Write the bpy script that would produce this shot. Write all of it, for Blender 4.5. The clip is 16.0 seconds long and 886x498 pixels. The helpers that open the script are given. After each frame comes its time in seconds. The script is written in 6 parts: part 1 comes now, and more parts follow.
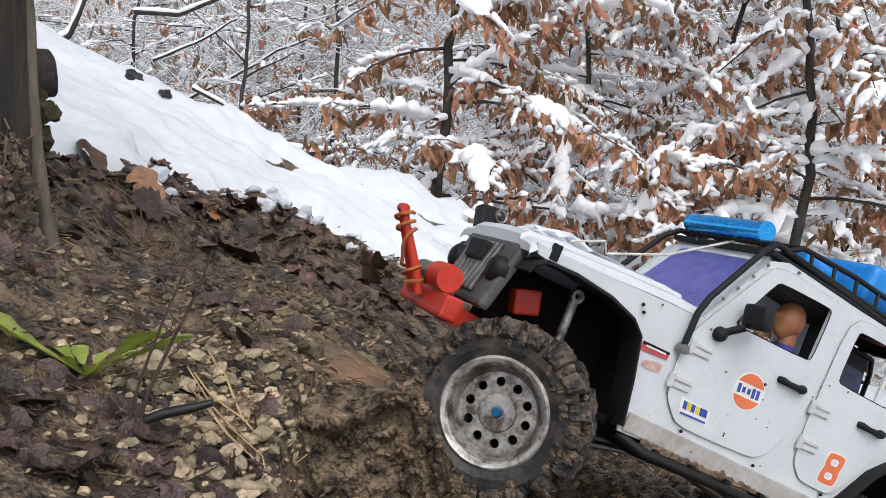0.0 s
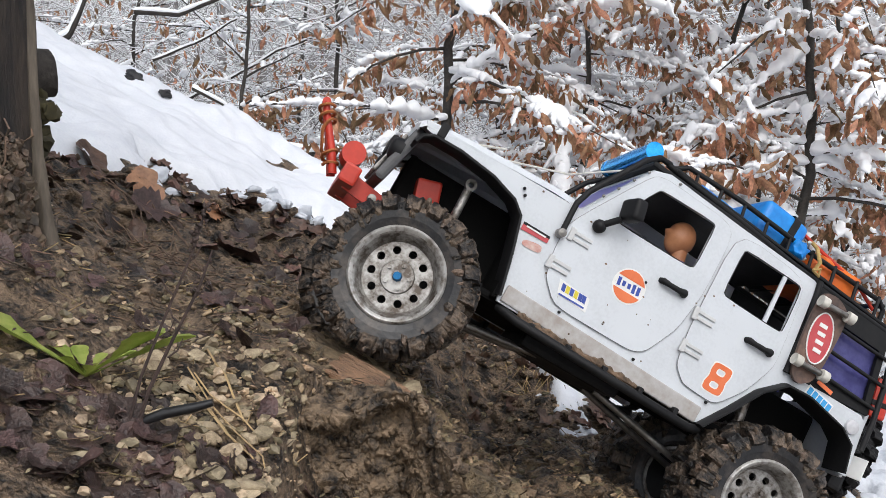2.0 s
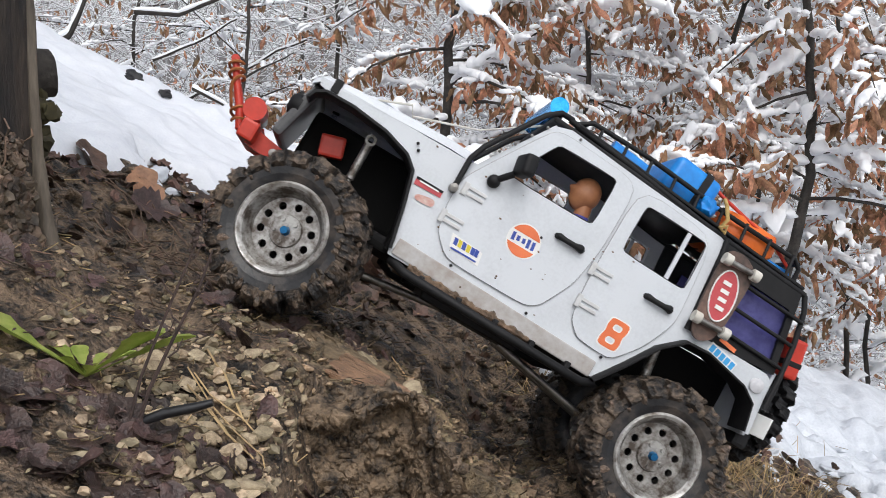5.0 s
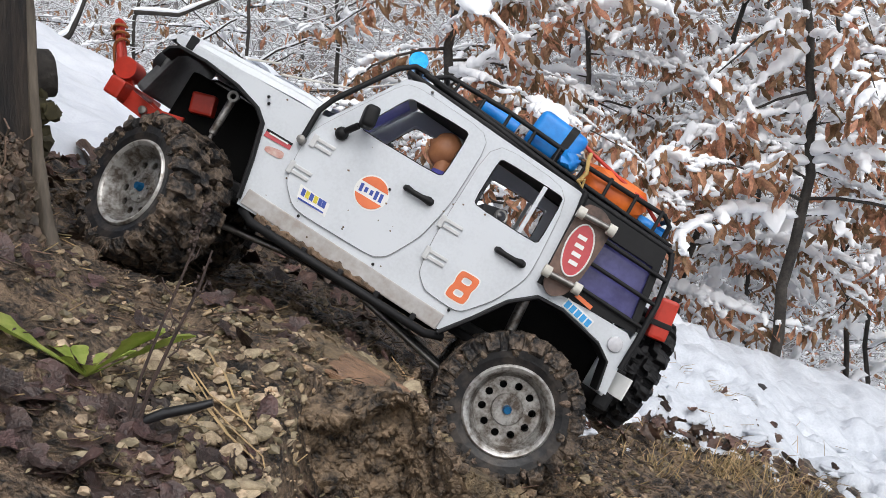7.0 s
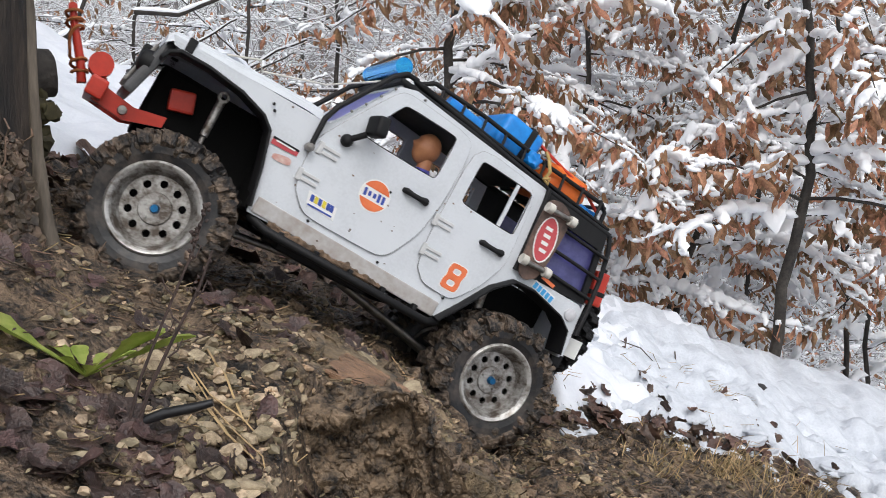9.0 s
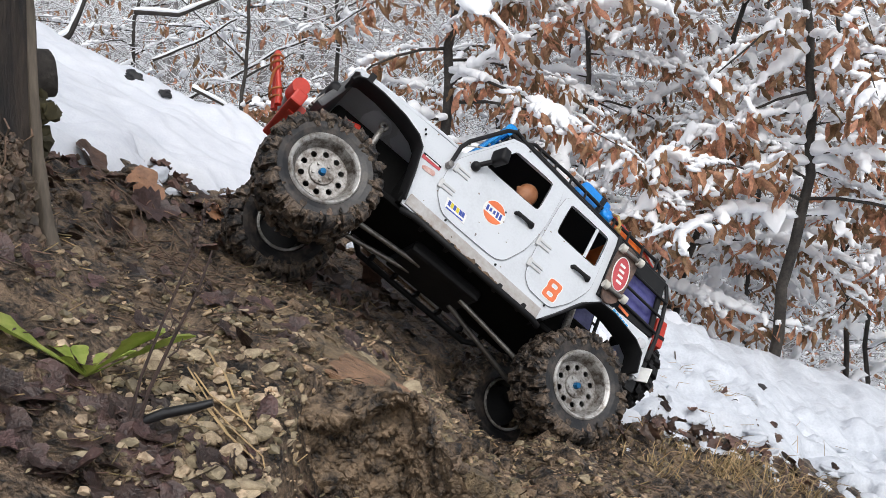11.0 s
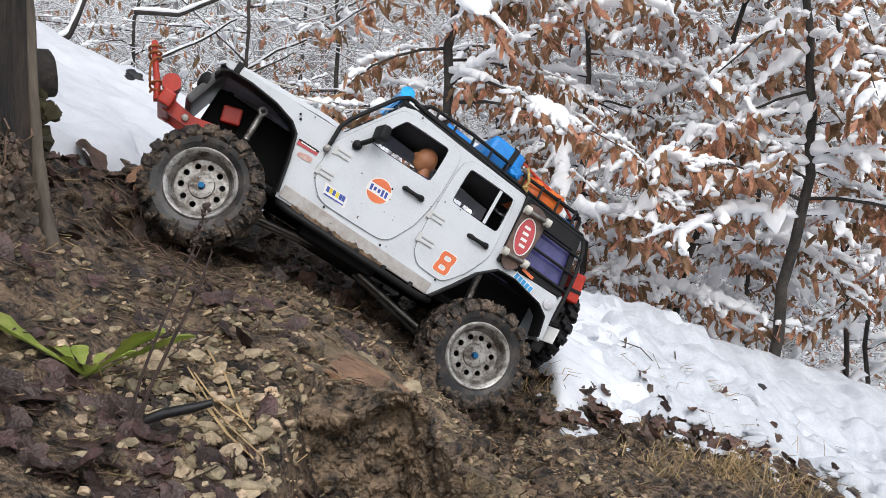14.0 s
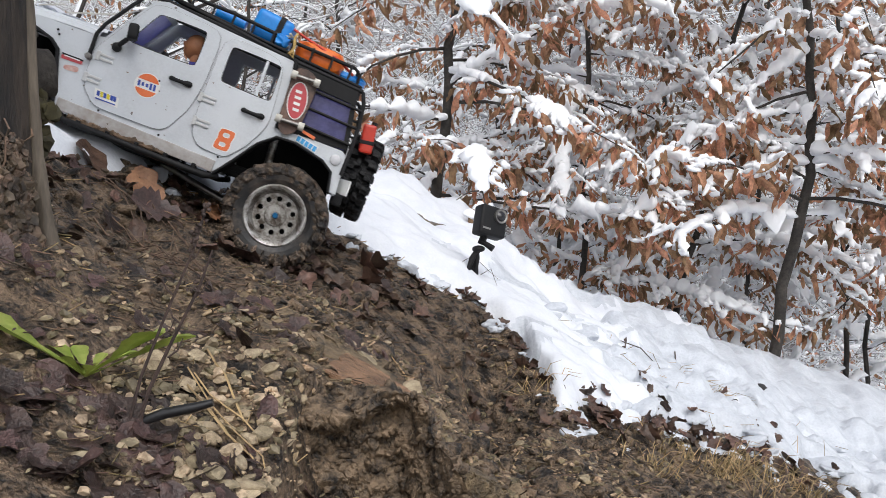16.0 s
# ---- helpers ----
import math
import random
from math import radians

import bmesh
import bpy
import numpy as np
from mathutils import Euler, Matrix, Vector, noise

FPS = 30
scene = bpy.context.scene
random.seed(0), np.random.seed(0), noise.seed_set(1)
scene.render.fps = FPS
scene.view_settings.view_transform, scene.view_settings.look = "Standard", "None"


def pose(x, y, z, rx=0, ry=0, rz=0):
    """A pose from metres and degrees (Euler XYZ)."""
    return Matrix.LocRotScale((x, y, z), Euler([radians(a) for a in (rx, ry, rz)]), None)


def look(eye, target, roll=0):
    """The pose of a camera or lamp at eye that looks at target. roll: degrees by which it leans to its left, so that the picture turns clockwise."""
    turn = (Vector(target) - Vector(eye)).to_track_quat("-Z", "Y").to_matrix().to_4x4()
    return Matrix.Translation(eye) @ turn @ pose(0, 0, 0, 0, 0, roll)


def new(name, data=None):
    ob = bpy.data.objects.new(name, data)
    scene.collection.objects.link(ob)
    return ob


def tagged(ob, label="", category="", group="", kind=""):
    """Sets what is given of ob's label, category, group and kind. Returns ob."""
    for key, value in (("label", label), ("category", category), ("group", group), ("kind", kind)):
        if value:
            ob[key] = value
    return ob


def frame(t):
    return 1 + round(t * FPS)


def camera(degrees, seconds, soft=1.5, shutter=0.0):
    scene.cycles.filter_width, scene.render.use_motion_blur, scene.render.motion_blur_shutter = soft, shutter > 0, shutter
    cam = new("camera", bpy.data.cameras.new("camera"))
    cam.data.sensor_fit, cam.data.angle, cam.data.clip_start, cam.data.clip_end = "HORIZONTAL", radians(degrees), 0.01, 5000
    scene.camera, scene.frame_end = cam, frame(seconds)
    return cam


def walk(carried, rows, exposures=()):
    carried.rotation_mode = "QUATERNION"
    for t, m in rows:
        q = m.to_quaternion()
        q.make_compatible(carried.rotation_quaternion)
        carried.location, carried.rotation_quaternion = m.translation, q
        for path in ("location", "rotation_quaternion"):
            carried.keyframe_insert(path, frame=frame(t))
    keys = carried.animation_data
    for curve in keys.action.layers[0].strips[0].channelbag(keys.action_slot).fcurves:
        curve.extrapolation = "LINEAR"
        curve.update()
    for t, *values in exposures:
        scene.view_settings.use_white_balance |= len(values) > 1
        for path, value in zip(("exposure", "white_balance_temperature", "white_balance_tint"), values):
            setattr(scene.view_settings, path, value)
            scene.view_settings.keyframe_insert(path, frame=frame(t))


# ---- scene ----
cam = camera(53.6, 16.0, soft=0.85, shutter=0.22)
EYE = look((0, 0, 0.3), (0, 1, 0.3))
walk(cam, [(0, EYE), (16, EYE)])
scene.view_settings.exposure = 0.13

# ---- light: an overcast winter sky ----
world = bpy.data.worlds.new("overcast_sky")
scene.world = world
world.use_nodes = True
wn, wl = world.node_tree.nodes, world.node_tree.links
wn.clear()
sky = wn.new("ShaderNodeTexSky")
sky.sky_type = "NISHITA"
sky.sun_disc = False
sky.sun_elevation, sky.sun_rotation = radians(48), radians(165)
sky.air_density, sky.dust_density = 1.0, 3.0
grey = wn.new("ShaderNodeHueSaturation")
grey.inputs["Saturation"].default_value = 0.42
back = wn.new("ShaderNodeBackground")
back.inputs["Strength"].default_value = 0.145
wout = wn.new("ShaderNodeOutputWorld")
wl.new(sky.outputs[0], grey.inputs["Color"])
wl.new(grey.outputs[0], back.inputs[0])
wl.new(back.outputs[0], wout.inputs[0])
sun = new("sun", bpy.data.lights.new("sun", "SUN"))
sun.data.energy, sun.data.angle, sun.data.color = 1.15, radians(50), (0.97, 0.985, 1.0)
sun.matrix_world = look((0.5, -1.0, 2.2), (0, 0.7, 0.2))


# ---- materials ----
def mat(name, base, dark=None, rough=0.6, metal=0.0, scale=40.0, fine=300.0, bump=0.2, depth=0.002, spread=(0.35, 0.7), transmit=0.0, spec=0.5,
        per_object=0.0, per_island=0.0, stretch=1.0):
    """A surface of two colours mixed by coarse and fine noise, with relief, in object space."""
    m = bpy.data.materials.new(name)
    m.use_nodes = True
    n, l = m.node_tree.nodes, m.node_tree.links
    b = n["Principled BSDF"]
    b.inputs["Metallic"].default_value = metal
    b.inputs["Transmission Weight"].default_value = transmit
    b.inputs["Specular IOR Level"].default_value = spec
    co = n.new("ShaderNodeTexCoord")
    a = n.new("ShaderNodeTexNoise")
    a.inputs["Scale"].default_value, a.inputs["Detail"].default_value = scale, 6
    c = n.new("ShaderNodeTexNoise")
    c.inputs["Scale"].default_value, c.inputs["Detail"].default_value = fine, 4
    place = n.new("ShaderNodeMapping")
    place.inputs["Scale"].default_value = (1, 1, stretch)
    l.new(co.outputs["Object"], place.inputs["Vector"])
    l.new(place.outputs[0], a.inputs["Vector"])
    l.new(place.outputs[0], c.inputs["Vector"])
    mixn = n.new("ShaderNodeMath")
    mixn.operation = "MULTIPLY_ADD"
    mixn.inputs[1].default_value = 0.65
    half = n.new("ShaderNodeMath")
    half.operation = "MULTIPLY"
    half.inputs[1].default_value = 0.35
    l.new(c.outputs[0], half.inputs[0])
    l.new(a.outputs[0], mixn.inputs[0])
    l.new(half.outputs[0], mixn.inputs[2])
    ramp = n.new("ShaderNodeValToRGB")
    ramp.color_ramp.elements[0].position, ramp.color_ramp.elements[1].position = spread
    ramp.color_ramp.elements[0].color = (*(dark or [v * 0.7 for v in base]), 1)
    ramp.color_ramp.elements[1].color = (*base, 1)
    l.new(mixn.outputs[0], ramp.inputs[0])
    colour = ramp.outputs[0]
    if per_object or per_island:
        hs = n.new("ShaderNodeHueSaturation")
        src = n.new("ShaderNodeObjectInfo").outputs["Random"] if per_object else n.new("ShaderNodeNewGeometry").outputs["Random Per Island"]
        amt = per_object or per_island
        mr = n.new("ShaderNodeMapRange")
        mr.inputs[3].default_value, mr.inputs[4].default_value = 1 - amt, 1 + amt
        l.new(src, mr.inputs[0])
        l.new(mr.outputs[0], hs.inputs["Value"])
        mh = n.new("ShaderNodeMapRange")
        mh.inputs[3].default_value, mh.inputs[4].default_value = 0.5 + 0.03 * amt, 0.5 - 0.03 * amt
        l.new(src, mh.inputs[0])
        l.new(mh.outputs[0], hs.inputs["Hue"])
        l.new(colour, hs.inputs["Color"])
        colour = hs.outputs[0]
    l.new(colour, b.inputs["Base Color"])
    rr = n.new("ShaderNodeMapRange")
    rr.inputs[3].default_value, rr.inputs[4].default_value = max(0.02, rough - 0.12), min(1, rough + 0.12)
    l.new(a.outputs[0], rr.inputs[0])
    l.new(rr.outputs[0], b.inputs["Roughness"])
    if bump:
        bp = n.new("ShaderNodeBump")
        bp.inputs["Strength"].default_value, bp.inputs["Distance"].default_value = bump, depth
        l.new(mixn.outputs[0], bp.inputs["Height"])
        l.new(bp.outputs[0], b.inputs["Normal"])
    return m


SNOW = mat("snow", (0.80, 0.82, 0.86), (0.70, 0.725, 0.78), rough=0.8, scale=40, fine=330, bump=0.5, depth=0.004, spec=0.2)
# greyer copy of the snow, with the right bank's shade put into its colour
SHADE_SNOW = mat("shaded_snow", (0.67, 0.70, 0.75), (0.52, 0.55, 0.60), rough=0.65, scale=45, fine=260, bump=0.7, depth=0.006, spec=0.3, spread=(0.36, 0.62))
FRESH = mat("fresh_snow", (0.94, 0.95, 0.965), (0.89, 0.905, 0.93), rough=0.8, scale=60, fine=330, bump=0.4, depth=0.003, spec=0.2)
SOIL = mat("wet_soil", (0.235, 0.163, 0.105), (0.012, 0.009, 0.007), rough=0.48, scale=75, fine=420, bump=1.0, depth=0.012, spread=(0.42, 0.61))
CLAY = mat("pale_wet_clay", (0.34, 0.25, 0.15), (0.07, 0.05, 0.033), rough=0.55, scale=45, fine=330, bump=1.0, depth=0.007, spread=(0.34, 0.66))
FAR = mat("winter_hillside", (0.80, 0.81, 0.84), (0.22, 0.20, 0.19), rough=0.9, scale=1.6, fine=14, bump=0, spread=(0.30, 0.55))
BARK = mat("dark_bark", (0.075, 0.064, 0.054), (0.016, 0.014, 0.012), rough=0.8, scale=30, fine=220, bump=0.9, depth=0.006)
TRUNK = mat("muddy_bark", (0.066, 0.047, 0.033), (0.008, 0.006, 0.0045), rough=0.75, scale=70, fine=420, bump=1.0, depth=0.005, stretch=0.22)
ROOT = mat("bare_root_wood", (0.185, 0.150, 0.112), (0.055, 0.043, 0.032), rough=0.7, scale=90, fine=500, bump=0.7, depth=0.002, stretch=0.15)
TWIG = mat("twig_bark", (0.12, 0.09, 0.07), (0.04, 0.03, 0.025), rough=0.8, scale=60, bump=0.3)
LEAF = mat("dry_beech_leaf", (0.60, 0.34, 0.19), (0.25, 0.125, 0.075), rough=0.6, scale=60, fine=220, bump=0.6, depth=0.004, per_island=0.55, spread=(0.36, 0.62))
def translucent(m, share):
    """Lets part of the light pass through a thin leaf."""
    n, l = m.node_tree.nodes, m.node_tree.links
    b, out = n["Principled BSDF"], n["Material Output"]
    tr, mix = n.new("ShaderNodeBsdfTranslucent"), n.new("ShaderNodeMixShader")
    l.new(b.inputs["Base Color"].links[0].from_socket, tr.inputs["Color"])
    mix.inputs[0].default_value = share
    l.new(b.outputs[0], mix.inputs[1])
    l.new(tr.outputs[0], mix.inputs[2])
    l.new(mix.outputs[0], out.inputs["Surface"])


translucent(LEAF, 0.4)
LITTER = mat("wet_leaf_litter", (0.105, 0.062, 0.052), (0.022, 0.014, 0.013), rough=0.36, scale=3.5, fine=16, bump=0.9, depth=0.003, per_object=0.5)
PAINT = mat("white_paint", (0.63, 0.66, 0.695), (0.54, 0.565, 0.595), rough=0.32, scale=30, fine=500, bump=0.04, spread=(0.3, 0.55))
BLACK = mat("black_plastic", (0.013, 0.013, 0.014), (0.006, 0.006, 0.007), rough=0.6, scale=80, bump=0.15, depth=0.0005, spec=0.3)
RUBBER = mat("muddy_rubber", (0.165, 0.120, 0.085), (0.009, 0.008, 0.008), rough=0.6, scale=75, fine=360, bump=1.0, depth=0.006, spread=(0.44, 0.62))
ALLOY = mat("dusty_alloy", (0.44, 0.43, 0.41), (0.10, 0.08, 0.065), rough=0.42, metal=0.6, scale=90, fine=420, bump=0.3, depth=0.0008, spread=(0.40, 0.60))
# darker than the black plastic: the shade under the body is in this colour
WELL_SHADE = mat("shaded_well_black", (0.006, 0.006, 0.006), (0.003, 0.003, 0.003), rough=0.8, scale=60, bump=0.2, depth=0.001, spec=0.15)
RED = mat("red_plastic", (0.62, 0.045, 0.022), (0.45, 0.03, 0.015), rough=0.42, scale=60, bump=0.1, depth=0.0005)


# ---- building tools ----
def fin(bm, name, material, smooth=True):
    """A mesh from a bmesh, which is freed."""
    bmesh.ops.recalc_face_normals(bm, faces=bm.faces)
    me = bpy.data.meshes.new(name)
    bm.to_mesh(me)
    bm.free()
    me.materials.append(material)
    if smooth:
        me.shade_smooth()
        me.set_sharp_from_angle(angle=radians(48))
    return me


def raw(name, verts, faces, material, smooth=True):
    me = bpy.data.meshes.new(name)
    me.from_pydata(verts, [], faces)
    me.materials.append(material)
    if smooth:
        me.shade_smooth()
    else:
        me.shade_flat()
    return me


def part(name, bm, material, parent, label="", smooth=False):
    ob = new(name, fin(bm, name, material, smooth))
    ob.parent = parent
    if label:
        tagged(ob, label)
    return ob


def box(size, at=(0, 0, 0), bevel=0.0, turn=None, bm=None, seg=2):
    bm = bm or bmesh.new()
    vs = bmesh.ops.create_cube(bm, size=1)["verts"]
    bmesh.ops.scale(bm, vec=size, verts=vs)
    if bevel:
        es = list({e for v in vs for e in v.link_edges})
        r = bmesh.ops.bevel(bm, geom=es, offset=bevel, segments=seg, affect="EDGES", profile=0.6)
        vs = list({v for f in r["faces"] for v in f.verts} | {v for v in vs if v.is_valid})
    m = Matrix.Translation(at) @ (turn.to_4x4() if turn else Matrix())
    bmesh.ops.transform(bm, matrix=m, verts=vs)
    return bm


def tube(points, radius, bm=None, sides=8, closed=False):
    """A round bar along points; radius: one number or one for each point."""
    bm = bm or bmesh.new()
    pts = [Vector(p) for p in points]
    rad = radius if isinstance(radius, (list, tuple)) else [radius] * len(pts)
    rings, ref = [], None
    for i, p in enumerate(pts):
        d = (pts[min(i + 1, len(pts) - 1)] - pts[max(i - 1, 0)]).normalized()
        ref = ref if ref and abs(ref.dot(d)) < 0.95 else (Vector((0, 0, 1)) if abs(d.z) < 0.9 else Vector((1, 0, 0)))
        u = d.cross(ref).normalized()
        w = u.cross(d)
        ref = w
        rings.append([bm.verts.new(p + rad[i] * (math.cos(6.28319 * k / sides) * u + math.sin(6.28319 * k / sides) * w)) for k in range(sides)])
    for a, b in zip(rings, rings[1:]):
        for k in range(sides):
            bm.faces.new((a[k], a[(k + 1) % sides], b[(k + 1) % sides], b[k]))
    bm.faces.new(rings[0])
    bm.faces.new(rings[-1])
    return bm


def lathe(profile, bm=None, steps=40, axis="y"):
    """Turns (radius, along) pairs about an axis; open ends stay open."""
    bm = bm or bmesh.new()
    rings = []
    for r, a in profile:
        ring = []
        for k in range(steps):
            c, s = math.cos(6.28319 * k / steps) * r, math.sin(6.28319 * k / steps) * r
            ring.append(bm.verts.new((c, a, s) if axis == "y" else (c, s, a) if axis == "z" else (a, c, s)))
        rings.append(ring)
    for a, b in zip(rings, rings[1:]):
        for k in range(steps):
            bm.faces.new((a[k], a[(k + 1) % steps], b[(k + 1) % steps], b[k]))
    return bm


def plate(outline, holes, y0, y1, bm=None, bevel=0.0):
    """A flat plate in the x-z plane from y0 to y1, with holes through it."""
    bm = bm or bmesh.new()
    es, before = [], set(bm.verts)
    for loop in (outline, *holes):
        vs = [bm.verts.new((x, y0, z)) for x, z in loop]
        es += [bm.edges.new((a, b)) for a, b in zip(vs, vs[1:] + vs[:1])]
    fs = [f for f in bmesh.ops.triangle_fill(bm, edges=es, use_beauty=True)["geom"] if isinstance(f, bmesh.types.BMFace)]
    ext = bmesh.ops.extrude_face_region(bm, geom=fs)["geom"]
    bmesh.ops.translate(bm, vec=(0, y1 - y0, 0), verts=[v for v in ext if isinstance(v, bmesh.types.BMVert)])
    return bm


def smooth_loop(points, n=3, k=0.2):
    """Rounds a closed outline by cutting its corners n times."""
    for _ in range(n):
        out = []
        for a, b in zip(points, points[1:] + points[:1]):
            out += [((1 - k) * a[0] + k * b[0], (1 - k) * a[1] + k * b[1]), (k * a[0] + (1 - k) * b[0], k * a[1] + (1 - k) * b[1])]
        points, k = out, max(k, 0.2)
    return points


def sstep(a, b, v):
    t = min(1.0, max(0.0, (v - a) / (b - a)))
    return t * t * (3 - 2 * t)


def fbm(x, y, s, octaves=4):
    v, amp = 0.0, 1.0
    for _ in range(octaves):
        v += amp * noise.noise((x * s, y * s, 3.7))
        s, amp = s * 2.1, amp * 0.5
    return v


# ---- the ground ----
def crest(x):
    return 1.5 + 0.3 * abs(x) + 0.1 * math.sin(3 * x + 1) - 0.22 * sstep(-0.05, -0.25, x)


RIM = ((-0.0824, 0.450, 0.2045), (-0.0664, 0.460, 0.2128), (-0.0432, 0.465, 0.2149), (-0.0257, 0.475, 0.2237), (-0.0117, 0.465, 0.2164), (0.0017, 0.450, 0.1987), (0.0141, 0.430, 0.1783))


# wheel-worn hollows: place, depth, half widths
HOLLOWS = ((-0.205, 0.600, 0.036, 0.075, 0.075), (-0.250, 0.715, 0.032, 0.070, 0.060), (0.035, 0.700, 0.018, 0.050, 0.055), (0.030, 0.835, 0.030, 0.060, 0.060), (0.050, 0.900, 0.022, 0.050, 0.050), (-0.160, 0.900, 0.016, 0.060, 0.050))


def base_height(x, y):
    """The hillside: it falls to the right, steps down at a rock ledge near the camera, and rises to a snowy bank behind the track."""
    xc = max(-3.0, min(3.0, x))
    z = 0.19 - 0.55 * xc
    near = min(0.7, max(0.0, 0.6 - y))
    left = 1 - sstep(-0.03, 0.035, x + 0.02 * fbm(y, 1.3, 9, 2))
    amt = sstep(0.68, 0.44, y) * sstep(-0.4, 0.15, y)
    z += amt * (0.03 * left - (0.03 + 0.16 * sstep(0.58, 0.42, y)) * (1 - left))
    z -= 0.3 * near * left + 0.1 * near * (1 - left)
    z -= 0.026 * math.exp(-(((x - 0.042) / 0.045) ** 2)) * sstep(0.5, 0.6, y) * sstep(1.1, 0.9, y)
    rim = float(np.interp(x, [q[0] for q in RIM], [q[1] for q in RIM]))
    z -= 0.05 * sstep(rim + 0.034, rim + 0.020, y) * sstep(-0.080, -0.066, x) * sstep(0.022, 0.004, x) * sstep(0.2, 0.3, y)
    k = min(0.36, max(0.08, 0.25 + 0.12 * xc))
    yc = crest(xc)
    z += k * max(0.0, min(y, yc) - 0.85)
    z -= float(np.interp(xc, (0.03, 0.12, 0.18, 0.28, 0.42, 0.6, 1.2), (0, 0.10, 0.17, 0.19, 0.11, 0.10, 0.0))) * max(0.0, min(y, yc) - 1.13)
    if 0.4 < y < 1.2:
        for hx, hy, deep, wx, wy in HOLLOWS:
            z -= deep * math.exp(-(((x - hx) / wx) ** 2) - ((y - hy) / wy) ** 2)
    if y > yc:
        z -= 0.55 * (min(y, yc + 2.5) - yc) * sstep(0, 0.5, y - yc)
    if y > 7:
        z += 0.42 * (min(y, 45) - 7)
    return z


def snow_edge(x):
    """How far from the camera the snow begins."""
    pts = ((-3, 0.66), (-0.6, 0.68), (-0.405, 0.735), (-0.345, 0.83), (-0.24, 1.0), (-0.156, 1.07), (-0.06, 1.085), (0.035, 1.12), (0.093, 1.03), (0.122, 0.88), (0.276, 1.02), (0.457, 1.08), (0.7, 1.15), (3, 1.3))
    return float(np.interp(x, [p[0] for p in pts], [p[1] for p in pts]))


def ground_height(x, y):
    rough = 0.008 * fbm(x, y, 7, 3) + 0.009 * fbm(x + 5, y, 28, 4) + 0.004 * abs(fbm(x, y + 3, 75, 2))
    if y > 2.2:
        rough *= 3 if y < 8 else 20
    crag = sstep(0.68, 0.5, y) * math.exp(-((x - 0.0) / 0.07) ** 2)
    rough += crag * 0.022 * abs(fbm(x, y, 45, 3))
    return base_height(x, y) + rough


def axis_steps(lo, hi, fine, far_lo, far_hi, grow=1.22):
    mid = list(np.arange(lo, hi, fine))
    a, s = [lo], fine
    while a[-1] > far_lo:
        s *= grow
        a.append(a[-1] - s)
    b, s = [hi], fine
    while b[-1] < far_hi:
        s *= grow
        b.append(b[-1] + s)
    return [float(v) for v in a[:0:-1] + mid + b]


GX = axis_steps(-0.5, 0.75, 0.0055, -60, 60)
GY = axis_steps(0.27, 1.35, 0.0055, -8, 90, 1.12)


